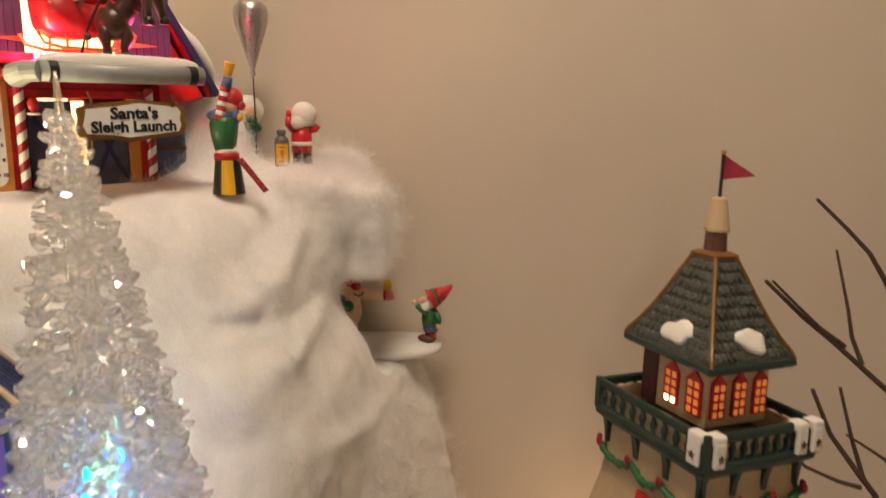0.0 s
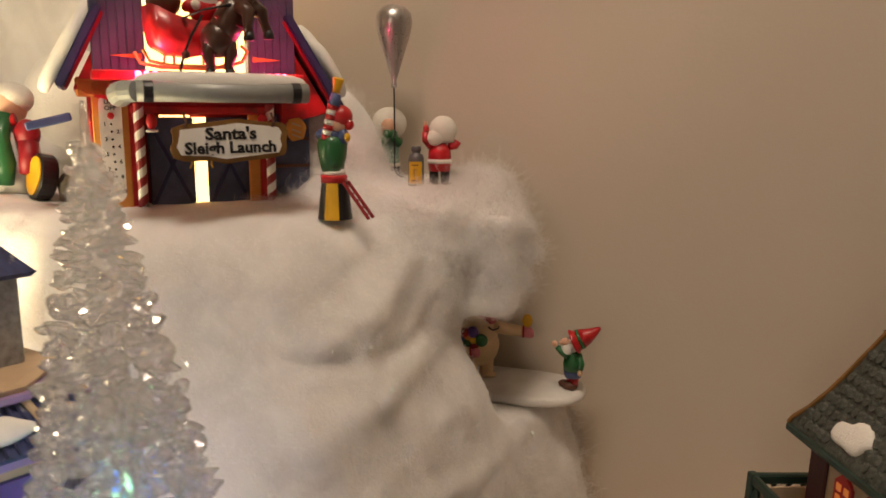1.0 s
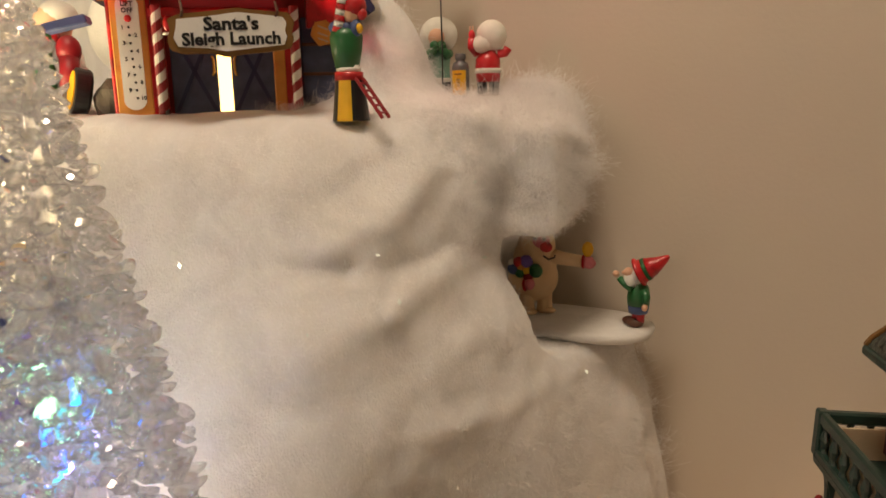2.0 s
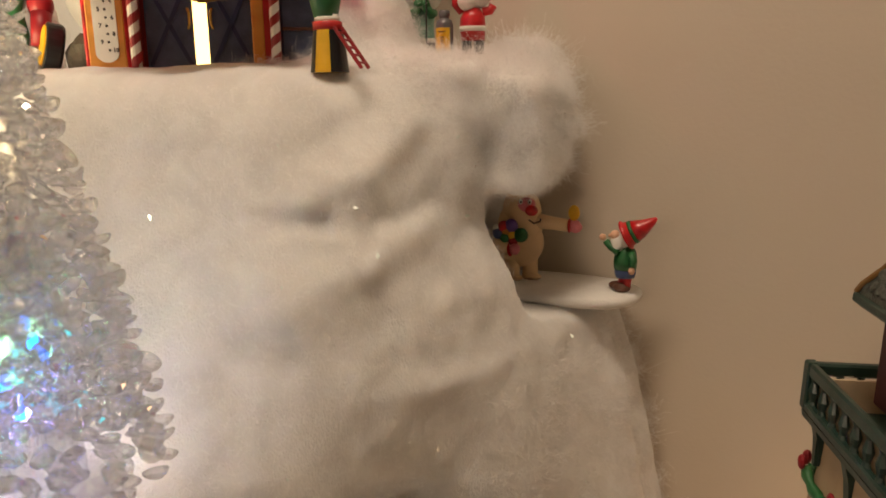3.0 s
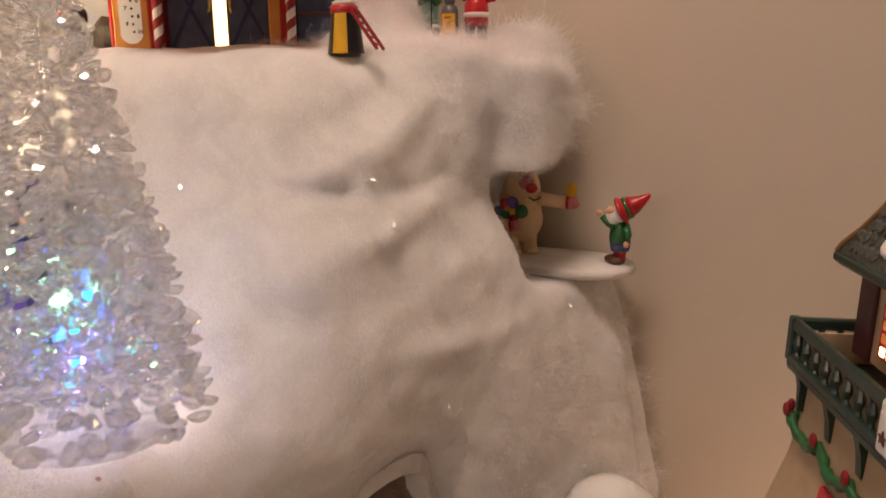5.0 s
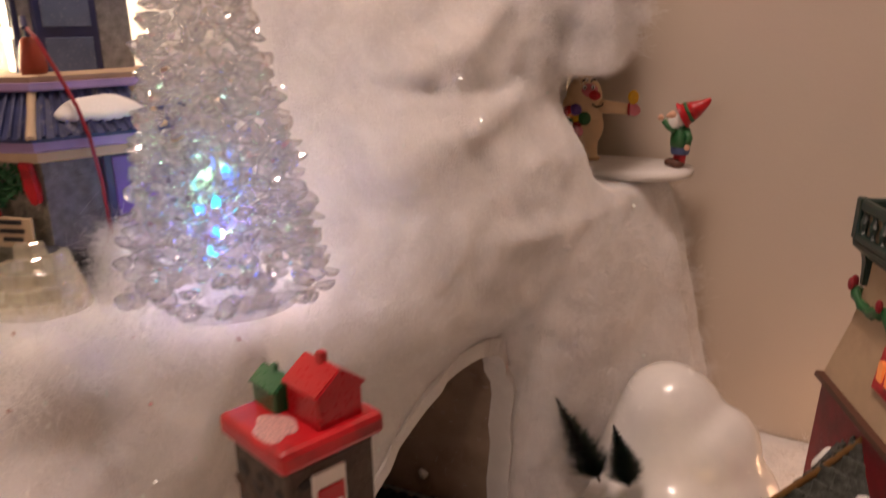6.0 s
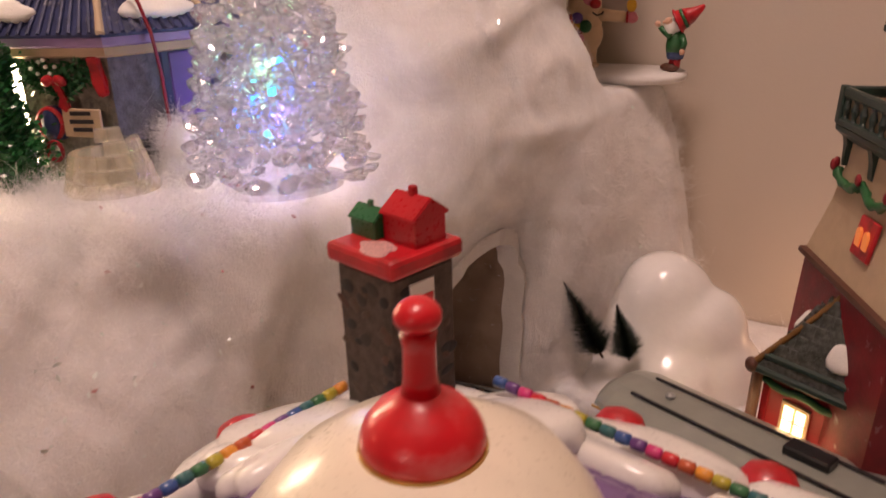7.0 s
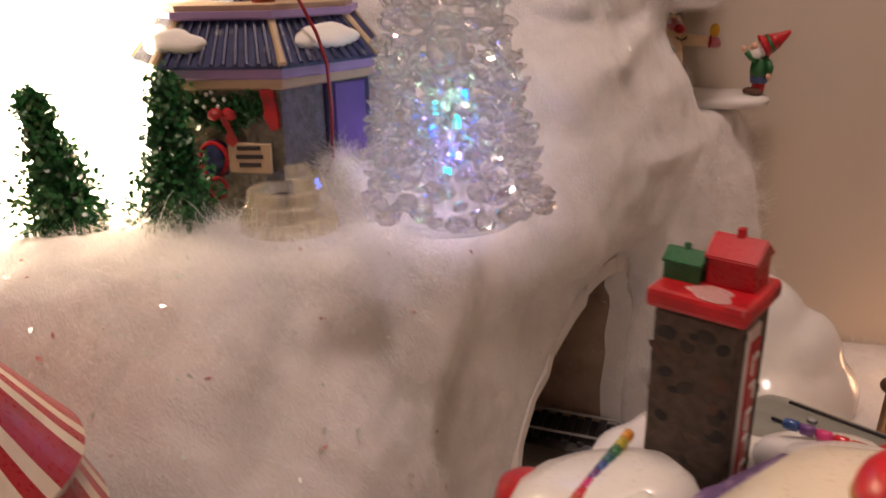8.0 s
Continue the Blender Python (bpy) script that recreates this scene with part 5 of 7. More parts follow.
part("upper_deck", loft([eave_ring(-0.005, 0.1346), eave_ring(-0.004, 0.1378), eave_ring(-0.010, 0.1385)]), CREAM, stone_house)
for i, u, sx, sy, seed in ((0, 0.56, 0.0215, 0.0088, 3), (6, 0.12, 0.0150, 0.0075, 9), (5, 0.60, 0.0230, 0.0095, 12)):
    k = (i + 1) % len(PLAN)
    ex = (lo_r[k] - lo_r[i]).normalized()
    up = (hi_r[i].lerp(hi_r[k], u) - lo_r[i].lerp(lo_r[k], u)).normalized()
    nrm = ex.cross(up).normalized()
    mm = Matrix((ex, nrm.cross(ex), nrm)).transposed().to_4x4()
    mm.translation = lo_r[i].lerp(lo_r[k], u).lerp(hi_r[i].lerp(hi_r[k], u), 0.5)
    lump = snow_lump((sx, sy), 0.0042, seed, 30, 0.22)
    bmesh.ops.transform(lump, matrix=mm, verts=lump.verts)
    part("roof_snow", lump, SNOWPAINT, roofb, "painted snow", True)
# upper storey
ground_parts = set(stone_house.children)
part("upper_wall", box((-0.068, 0.052, 0.168), (0.092, 0.064, 0.062), 0.002), GREY, stone_house)
for r in range(4):
    for c in range(4):
        part("white_brick", box((-0.107 + 0.0140 * c + 0.006 * (r % 2), 0.0192, 0.172 + 0.0066 * r), (0.0128, 0.003, 0.0058), 0.0008), BRICKWHITE, stone_house)
wf = part("upper_window", box((-0.0215, 0.045, 0.166), (0.006, 0.036, 0.056), 0.001), NAVY, stone_house, "navy framed upper window")
for z in (0.153, 0.180):
    part("pane", box((-0.0180, 0.045, z), (0.0016, 0.027, 0.021), 0.0004), mat("dull_blue_pane", (0.10, 0.13, 0.22), 0.25), wf)
wf2 = part("upper_shutter", box((-0.034, 0.0190, 0.166), (0.022, 0.004, 0.056), 0.001), NAVY, stone_house, "navy framed corner window")
for z in (0.153, 0.180):
    part("pane", box((-0.034, 0.0168, z), (0.015, 0.0014, 0.021), 0.0004), bpy.data.materials["dull_blue_pane"], wf2)
part("upper_roof", loft([[(-0.120, 0.014, 0.195), (-0.020, 0.014, 0.195), (-0.020, 0.090, 0.195), (-0.120, 0.090, 0.195)], [(-0.122, 0.011, 0.198), (-0.017, 0.011, 0.198), (-0.017, 0.092, 0.198), (-0.122, 0.092, 0.198)],
                          [(-0.095, 0.032, 0.228), (-0.040, 0.032, 0.228), (-0.040, 0.066, 0.228), (-0.095, 0.066, 0.228)]]), ROOFBLUE, stone_house, "navy upper roof")
us = snow_lump((0.040, 0.024), 0.010, 21)
bmesh.ops.transform(us, matrix=pose(-0.067, 0.045, 0.222), verts=us.verts)
part("roof_snow", us, SNOWPAINT, stone_house, "painted snow", True)
for o in stone_house.children:
    if o not in ground_parts:
        o.matrix_basis = pose(-0.020, 0.004, -0.006) @ BACK
# door on the side wall
dr = part("side_door", box((0.0004, 0.048, 0.052), (0.006, 0.034, 0.086), 0.001), NAVY, stone_house, "navy door frame")
part("door_panel", box((0.0036, 0.048, 0.056), (0.002, 0.024, 0.072), 0.0006), PURPLE, dr, "purple door")
sg_l = part("sill_glow", box((0.0060, 0.044, 0.016), (0.004, 0.020, 0.010), 0.0006), LAMPWARM, stone_house, "warm light at the door sill")
for o in (dr, sg_l):
    o.matrix_basis = SIDE
# greenery
gar = fresh()
rg = random.Random(11)
for i in range(620):
    u = rg.random()
    x = -0.056 + 0.048 * u
    dip = 0.008 + 0.006 * math.sin(math.pi * u) + 0.005 * math.exp(-((u - 0.55) / 0.2) ** 2)
    c = Vector((x + rg.gauss(0, 0.001), -0.004 + rg.gauss(0, 0.0018), 0.090 - dip * rg.uniform(0.1, 1.15) + rg.gauss(0, 0.002)))
    d = Vector((rg.gauss(0, 1), rg.gauss(0, 1) - 0.6, rg.gauss(0, 1))).normalized() * 0.0036
    w = d.orthogonal().normalized() * 0.0012
    f = gar.faces.new([gar.verts.new(c - d * 0.4), gar.verts.new(c + w), gar.verts.new(c + d), gar.verts.new(c - w)])
gl = part("garland", gar, GREEN, stone_house, "green garland with white berries")
for x, z in ((-0.046, 0.087), (-0.040, 0.091), (-0.036, 0.088), (-0.034, 0.084), (-0.042, 0.084), (-0.037, 0.092), (-0.030, 0.088)):
    part("berry", ball((x, -0.0075, z), 0.0013, None, None, 8), WHITE, gl)
bow = fresh()
for q in (-1, 1):
    ball((-0.036 + q * 0.0042, -0.0085, 0.0730), (0.0046, 0.0018, 0.0034), bow, 0, 10, pose(0, 0, 0, 0, q * 25))
slab([(-0.0385, 0.0720), (-0.0335, 0.0720), (-0.0285, 0.0570), (-0.0315, 0.0540), (-0.0360, 0.0575), (-0.0340, 0.0630)], -0.0086, -0.0068, bow)
part("bow", bow, RED, gl, "red ribbon bow").matrix_basis = pose(0.004, 0, 0.007)
stk = slab([(-0.0105, 0.0935), (-0.0030, 0.0935), (-0.0020, 0.0785), (0.0000, 0.0710), (-0.0055, 0.0690), (-0.0090, 0.0765)], -0.0062, -0.0015, None, None, None, 0.001)
part("stocking", stk, RED, stone_house, "red stocking hung under the eaves")
note = part("notice", box((-0.0185, -0.0075, 0.0545), (0.0255, 0.002, 0.0175), 0.0006, None, pose(0, 0, 0, 0, 2)), CREAM, stone_house, "cream notice board with dark print")
for z, w in ((0.0605, 0.014), (0.0555, 0.016), (0.0507, 0.013)):
    part("print_bar", box((-0.0185, -0.0088, z), (w, 0.0006, 0.0026), 0.0003), BLACK, note)
part("barrel", lathe([(0.0075, 0), (0.0095, 0.008), (0.0095, 0.016), (0.0070, 0.023), (0.003, 0.0255)], 18, None, pose(-0.0400, -0.004, 0.044) @ Matrix.Scale(0.80, 4)), mat("navy_enamel", (0.02, 0.03, 0.10), 0.35), stone_house, "navy round buoy", True)
part("ring", tube([(-0.0400 + 0.0080 * math.cos(a), -0.0080, 0.0540 + 0.0092 * math.sin(a)) for a in [2 * math.pi * k / 20 for k in range(21)]], 0.0016, 6), RED, stone_house)
part("wheel", tube([(-0.0380 + 0.0050 * math.cos(a), -0.0120, 0.0380 + 0.0058 * math.sin(a)) for a in [2 * math.pi * k / 18 for k in range(19)]], 0.0014, 6), DARK_RED, stone_house)
mound = snow_lump((0.012, 0.008), 0.024, 31, 20, 0.3)
bmesh.ops.transform(mound, matrix=pose(0.000, -0.006, 0.022), verts=mound.verts)
part("rock_base", mound, DARKSTONE, stone_house, "dark heap of coal")
buck = part("red_bucket", lathe([(0.0065, 0), (0.0075, 0.004), (0.0048, 0.018), (0.003, 0.020)], 14, None, pose(-0.020, 0.010, 0.1385)), mat("rusty_red", (0.30, 0.04, 0.015), 0.5), stone_house, "rusty red bucket", True)
buck.matrix_basis = BACK
part("bucket_hook", tube([(-0.020, 0.010, 0.158), (-0.017, 0.008, 0.166), (-0.011, 0.006, 0.168), (-0.007, 0.005, 0.163)], 0.0018, 8), NAVY, stone_house).matrix_basis = BACK
line = thing("red_cord", BP @ BACK, "red twine hanging from the upper storey with a looped end", "cord")
part("twine", tube([(-0.010, 0.005, 0.166), (-0.001, 0.008, 0.158), (0.006, 0.014, 0.140), (0.013, 0.019, 0.122), (0.0165, 0.022, 0.105), (0.0135, 0.026, 0.080), (0.0095, 0.028, 0.056), (0.0090, 0.029, 0.047)], 0.0011, 6), DARK_RED, line)
part("loop", tube([(0.0090, 0.029, 0.049), (0.0070, 0.024, 0.040), (0.0070, 0.022, 0.028), (0.0095, 0.029, 0.046), (0.0075, 0.034, 0.042), (0.0070, 0.037, 0.028)], 0.0013, 6), DARK_RED, line)

# ---------------------------------------------------------------- ice fort, pines, lantern
fort = thing("ice_fort", pose(-0.2560, 0.3320, 0.2880, 0, 0, 16), "frosted clear toy ice fort of blocks stepping up to one side", "ice fort")
courses = [4, 3, 3, 3, 3, 3, 3, 3, 3, 3, 3, 5, 5, 4]
for k, count in enumerate(courses):
    for r in range(count):
        a0 = 2 * math.pi * (k + 0.5 * (r % 2) + 0.02) / len(courses)
        a1 = a0 + 2 * math.pi * 0.96 / len(courses)
        rings = []
        for z in (0.0078 * r, 0.0078 * r + 0.0008, 0.0078 * r + 0.0066, 0.0078 * r + 0.0074):
            inset = 0.0006 if z in (0.0078 * r, 0.0078 * r + 0.0074) else 0.0
            ro, ri = 0.0285 - 0.30 * z - inset, 0.0205 - 0.20 * z + inset
            rings.append([(ro * math.cos(a), 0.88 * ro * math.sin(a), z) for a in (a0, (a0 + a1) / 2, a1)] + [(ri * math.cos(a), 0.88 * ri * math.sin(a), z) for a in (a1, (a0 + a1) / 2, a0)])
        part("ice_block", loft(rings), ICE, fort)
for o in fort.children:
    o.visible_shadow = False


def pine(name, m, h, tiers, lean, seed, label):
    """Toy pine of tinsel: a bent stem, drooping boughs, and a crown of small blades gathered in tufts."""
    rng = random.Random(seed)
    ob = thing(name, m, label, "pine tree", "pines by the stone house")

    def stem(z):
        f = z / h
        return Vector((lean[0] * f ** 1.4, lean[1] * f ** 1.4, z))

    part("trunk", tube([tuple(stem(h * f)) for f in (0.0, 0.25, 0.5, 0.75, 0.97)], [0.0034, 0.0028, 0.0022, 0.0015, 0.0006], 8), TWIG, ob)
    tufts = []
    for i in range(58):
        f = 0.10 + 0.90 * (i + 0.5) / 58
        z = f * h
        r = max(rt * max(0.0, 1 - abs(z - zt) / ht) ** 0.6 for zt, ht, rt in tiers)
        a = 2.4 * i + rng.uniform(-0.5, 0.5)
        reach = r * rng.uniform(0.62, 1.12)
        tip = stem(z) + Vector((reach * math.cos(a), reach * math.sin(a), rng.uniform(-0.004, 0.003)))
        if i % 3 == 0 and r > 0.006:
            part("limb", tube([tuple(stem(z)), tuple(stem(z).lerp(tip, 0.5) + Vector((0, 0, 0.002))), tuple(tip)], [0.0011, 0.0009, 0.0004], 5), TWIG, ob)
        tufts.append((stem(z), tip, 0.0022 + 0.16 * r))
    bm = fresh()
    for k in range(6200):
        root, tip, fat = tufts[k % len(tufts)]
        c = root.lerp(tip, rng.uniform(0.15, 1.05)) + Vector((rng.gauss(0, fat), rng.gauss(0, fat), rng.gauss(0, fat)))
        c.z = max(c.z, 0.001)
        d = ((tip - root).normalized() + 0.9 * Vector((rng.gauss(0, 1), rng.gauss(0, 1), rng.gauss(0, 1)))).normalized() * rng.uniform(0.0028, 0.0056)
        w = d.orthogonal().normalized() * rng.uniform(0.0010, 0.0021)
        bm.faces.new([bm.verts.new(c - d * 0.5), bm.verts.new(c + w), bm.verts.new(c + d * 0.6), bm.verts.new(c - w)])
    part("crown", bm, PINE, ob)
    return ob


pine("pine_tree", pose(-0.319, 0.315, 0.276), 0.094, ((0.026, 0.030, 0.0215), (0.050, 0.026, 0.0125), (0.078, 0.026, 0.0065)), (0.003, 0.002), 3, "green tinsel toy pine with a full skirt beside the stone house")
pine("pine_tree", pose(-0.376, 0.294, 0.262), 0.100, ((0.036, 0.034, 0.0225), (0.062, 0.022, 0.0125), (0.092, 0.016, 0.0060)), (-0.013, 0.0), 8, "crooked green tinsel toy pine before the bright lamp")
lantern = thing("lit_lantern", pose(-0.480, 0.390, 0.262) @ Matrix.Diagonal((1.20, 1.20, 1.30, 1)), "glowing frosted glass lantern blazing behind the pines", "lantern")
part("glass", lathe([(0.072, 0.004), (0.080, 0.010), (0.083, 0.08), (0.076, 0.125), (0.052, 0.155), (0.018, 0.168)], 28), LANTERN, lantern, "blazing frosted glass", True)
part("foot", lathe([(0.076, 0), (0.082, 0.002), (0.074, 0.006)], 28), TRIM, lantern)


# ---------------------------------------------------------------- candy house with the game pieces
CP = pose(0.028, 0.178, 0.0, 0, 0, -14)
candy = thing("candy_house", CP, "candy-trimmed ceramic house with purple shingles and white icing", "toy house")
part("wall", box((0, 0, 0.102), (0.19, 0.19, 0.204), 0.004), CREAM, candy)
SHINGLE = mat("purple_shingle_paint", (0.17, 0.10, 0.24), 0.5, spread=0.35, scale=70.0, dirt=(0.36, 0.28, 0.42), dirt_scale=120.0)


def roof_half(z):
    f = (z - 0.208) / (0.268 - 0.208)
    return 0.128 * (1 - f) ** 1.15 + 0.040 * f


def roof_ring(h, z):
    """The square roof at one height, with the corner cut back where the chimney stands."""
    c = max(0.0, 2 * h - 0.092)
    return [(-h, -h, z), (h, -h, z), (h, h, z), (-h + c, h, z), (-h, h - c, z)]


rfc = part("roof", loft([roof_ring(0.128, 0.200)] + [roof_ring(roof_half(z), z) for z in (0.208, 0.218, 0.230, 0.242, 0.254, 0.266)]), SHINGLE, candy, "purple shingled roof")
sh_me = None
for side in range(4):
    turn = pose(0, 0, 0, 0, 0, 90 * side)
    for row, z in enumerate((0.2135, 0.2225, 0.232, 0.2415, 0.251)):
        hw = roof_half(z)
        cnt = int(2 * hw / 0.0125)
        for c in range(cnt):
            x = -hw + (c + 0.5 + 0.25 * (row % 2)) * 2 * hw / cnt
            at = turn @ Vector((x, -hw, z))
            if abs(x) > hw - 0.004 or at.y - at.x > 0.086:
                continue
            if sh_me is None:
                t_ob = part("shingle", lathe([(0.0066, -0.0012), (0.0068, 0.0006), (0.0052, 0.0014)], 10), SHINGLE, rfc)
                sh_me = t_ob.data
            else:
                t_ob = new("shingle", sh_me)
                t_ob.parent = rfc
            t_ob.matrix_basis = turn @ pose(x, -hw - 0.0006, z - 0.001, 33, 0, 0)
# icing
crown_ic = lathe([(0.058, 0.240), (0.062, 0.246), (0.058, 0.257), (0.050, 0.268), (0.041, 0.280), (0.025, 0.2885), (0.0, 0.2900)], 44)
for v in crown_ic.verts:
    a = math.atan2(v.co.y, v.co.x)
    r = math.hypot(v.co.x, v.co.y)
    if r > 0.03:
        k = 1 + 0.07 * (r - 0.03) / 0.03 * (math.sin(4 * a + 0.6) + 0.5 * math.sin(7 * a))
        v.co.x *= k
        v.co.y *= k
        v.co.z -= 0.004 * (k - 1) / 0.07
ICING = mat("cream_icing_glaze", (0.80, 0.72, 0.58), 0.3, coat=0.5, spread=0.04)
part("icing_cap", crown_ic, ICING, candy, "cream icing cap", True)
for side in range(4):
    turn = pose(0, 0, 0, 0, 0, 90 * side)
    for k, (x, sx, seed) in enumerate(((-0.058, 0.036, 3), (0.020, 0.040, 5), (0.085, 0.030, 8))):
        low = 0.010 if (side, k) in ((0, 0), (1, 2)) else 0.0
        lump = snow_lump((sx, 0.017), 0.010, seed + side, 30, 0.22)
        bmesh.ops.transform(lump, matrix=turn @ pose(x, 0.117 - low, 0.2195 - low * 0.6, -14), verts=lump.verts)
        part("icing_drift", lump, WHITE, candy, "white icing drift", True)
    for k, (x, sx, seed) in enumerate(((-0.060, 0.020, 23), (0.012, 0.026, 25), (0.066, 0.017, 28))):
        if (side, k) in ((0, 0), (1, 2)):
            continue
        lump = snow_lump((sx, 0.013), 0.008, seed + side, 26, 0.25)
        bmesh.ops.transform(lump, matrix=turn @ pose(x, 0.086, 0.2340, -30), verts=lump.verts)
        part("icing_drip", lump, WHITE, candy, "white icing drip", True)
    n = 30
    for i in range(n):
        x = -0.093 + 0.186 * i / (n - 1)
        zb = 0.2300 if side == 1 else 0.2325 - 0.009 * (x + 0.05) / 0.14
        if (side == 0 and x < -0.050) or (side == 1 and x > 0.062):
            continue
        b_ob = part("bead", lathe([(0.0012, -0.0032), (0.0024, -0.0026), (0.0025, 0.0), (0.0024, 0.0026), (0.0012, 0.0032)], 10, None, pose(0, 0, 0, 0, 90)), GEMS[((12 - i) if side == 0 else i + side * 3) % len(GEMS)], candy, "", True)
        b_ob.matrix_basis = turn @ pose(x, 0.1030, zb + 0.0085)
    for x in ((-0.007, 0.056, 0.115) if side == 0 else (-0.105, -0.038, 0.030)):
        g_ob = part("gumdrop", lathe([(0.0135, 0), (0.0140, 0.003), (0.0125, 0.012), (0.0085, 0.0185), (0.003, 0.0205), (0, 0.0208)], 18), RED, candy, "sugared red gumdrop", True)
        g_ob.matrix_basis = turn @ pose(x, 0.131, 0.2065, -18)
for x, y, z, sx, sy, seed in ((-0.022, 0.080, 0.2390, 0.026, 0.020, 63), (-0.101, 0.022, 0.2230, 0.018, 0.030, 62), (-0.036, 0.106, 0.2250, 0.024, 0.018, 66)):
    lump = snow_lump((sx, sy), 0.011, seed, 28, 0.15)
    bmesh.ops.transform(lump, matrix=pose(x, y, z, -16, -14), verts=lump.verts)
    part("icing_drift", lump, WHITE, candy, "white icing drift", True)
big = snow_lump((0.036, 0.030), 0.020, 73, 32, 0.10)
bmesh.ops.transform(big, matrix=pose(-0.099, 0.034, 0.2190, -12, -16, 20), verts=big.verts)
part("icing_drift", big, WHITE, candy, "white icing drift", True)
# chimney of pebbles
chim = part("chimney", box((0, 0, 0.100), (0.0325, 0.033, 0.200), 0.0012), STONE, candy, "pebble-dashed dark chimney")
chim.matrix_basis = CP.inverted() @ pose(-0.0295, 0.2675, 0.101, 0, 0, -19)
PEB = [mat("pebble_paint", c, 0.6, spread=0.2) for c in ((0.012, 0.010, 0.010), (0.035, 0.026, 0.022), (0.085, 0.056, 0.038), (0.09, 0.045, 0.03), (0.02, 0.018, 0.018))]
rp = random.Random(4)
for k in range(120):
    f = rp.choice((0, 0, 1, 1, 2, 3))
    u, z = rp.uniform(-0.0145, 0.0145), rp.uniform(0.100, 0.194)
    if f == 1 and abs(u) < 0.0090:
        continue
    rx, rz = rp.uniform(0.0016, 0.0042), rp.uniform(0.0013, 0.0032)
    half = (0.0166, 0.0163)[f % 2]
    p_ob = part("pebble", ball((0, 0, 0), (rx, 0.0004, rz), None, None, 8), PEB[rp.randrange(5)], chim)
    p_ob.matrix_basis = pose(0, 0, 0, 0, 0, 90 * f) @ pose(u, -half, z, 0, rp.uniform(-40, 40))
cap = part("chimney_cap", box((0, 0, 0.2045), (0.0385, 0.039, 0.0080), 0.0022, None, None, 2), RED, chim, "red plastic chimney cap")
sug = snow_lump((0.0095, 0.0065), 0.0007, 5, 24, 0.3)
bmesh.ops.transform(sug, matrix=pose(0.003, -0.0115, 0.2083), verts=sug.verts)
part("sugar_dust", sug, FROST, chim, "sparkling sugar dust")
sg2 = part("red_strip", box((0.0168, -0.002, 0.130), (0.0016, 0.0125, 0.132), 0.0004), WHITE, chim, "red vertical strip with white edging")
part("strip_face", box((0.0178, -0.002, 0.1285), (0.0012, 0.0098, 0.124), 0.0003), RED, sg2)
for k in range(9):
    part("logo_bar", box((0.0186, -0.002, 0.184 - 0.0118 * k), (0.0008, 0.0066, 0.0020 if k % 2 else 0.0024), 0.0004), WHITE, sg2)
    part("logo_bar", box((0.0186, -0.002 + (0.0024 if k % 2 else -0.0024), 0.1798 - 0.0118 * k), (0.0008, 0.0018, 0.0060), 0.0004), WHITE, sg2)


def toy_home(name, m, w, d, h, material, label):
    ob = thing(name, m, label, "game piece")
    part("body", box((0, 0, h * 0.27), (w, d, h * 0.54), 0.0006), material, ob)
    part("roof", slab([(-w * 0.56, h * 0.50), (w * 0.56, h * 0.50), (w * 0.58, h * 0.54), (0.0, h * 0.86), (-w * 0.58, h * 0.54)], -d * 0.55, d * 0.55, None, None, None, 0.0005), material, ob)
    part("stack", box((0.0, 0.0, h * 0.88), (w * 0.17, d * 0.17, h * 0.22), 0.0004), material, ob)
    return ob


CH = pose(-0.0295, 0.2675, 0.3098, 0, 0, -19)
toy_home("toy_hotel", CH @ pose(0.0060, 0.0055, -0.0012, 0, 0, 90), 0.0170, 0.0180, 0.0225, mat("red_plastic", (0.50, 0.008, 0.016), 0.3, coat=0.2), "red plastic toy hotel piece on the chimney cap")
toy_home("toy_cottage", CH @ pose(-0.0112, -0.0015, -0.0012, 0, 0, 90), 0.0105, 0.0145, 0.0150, mat("green_plastic", (0.012, 0.13, 0.05), 0.3, coat=0.2), "green plastic toy house piece on the chimney cap")
REDP = mat("sugared_red_plastic", (0.66, 0.012, 0.018), 0.34, coat=0.2, dirt=(0.72, 0.13, 0.13), dirt_scale=60.0, dirt_at=0.60)
pawn = thing("toy_pawn", pose(0.028, 0.1775, 0.2885) @ Matrix.Diagonal((1.18, 1.18, 0.82, 1)), "shiny red plastic game pawn dusted with sugar on the icing", "game pawn")
part("skirt", lathe([(0.0140, 0.0), (0.0146, 0.0020), (0.0146, 0.0050), (0.0135, 0.0095), (0.0105, 0.0150), (0.0065, 0.0180), (0.0045, 0.0210)], 32), REDP, pawn, "", True)
part("neck", lathe([(0.0046, 0.0205), (0.0038, 0.0270), (0.0036, 0.0370), (0.0042, 0.0420)], 24), REDP, pawn, "", True)
part("head", ball((0, 0, 0.0478), (0.0054, 0.0054, 0.0060), None, None, 22), REDP, pawn, "", True)
part("gold_rim", lathe([(0.0142, -0.0004), (0.0153, 0.0002), (0.0150, 0.0014)], 32), GOLD, pawn, "gold rim")


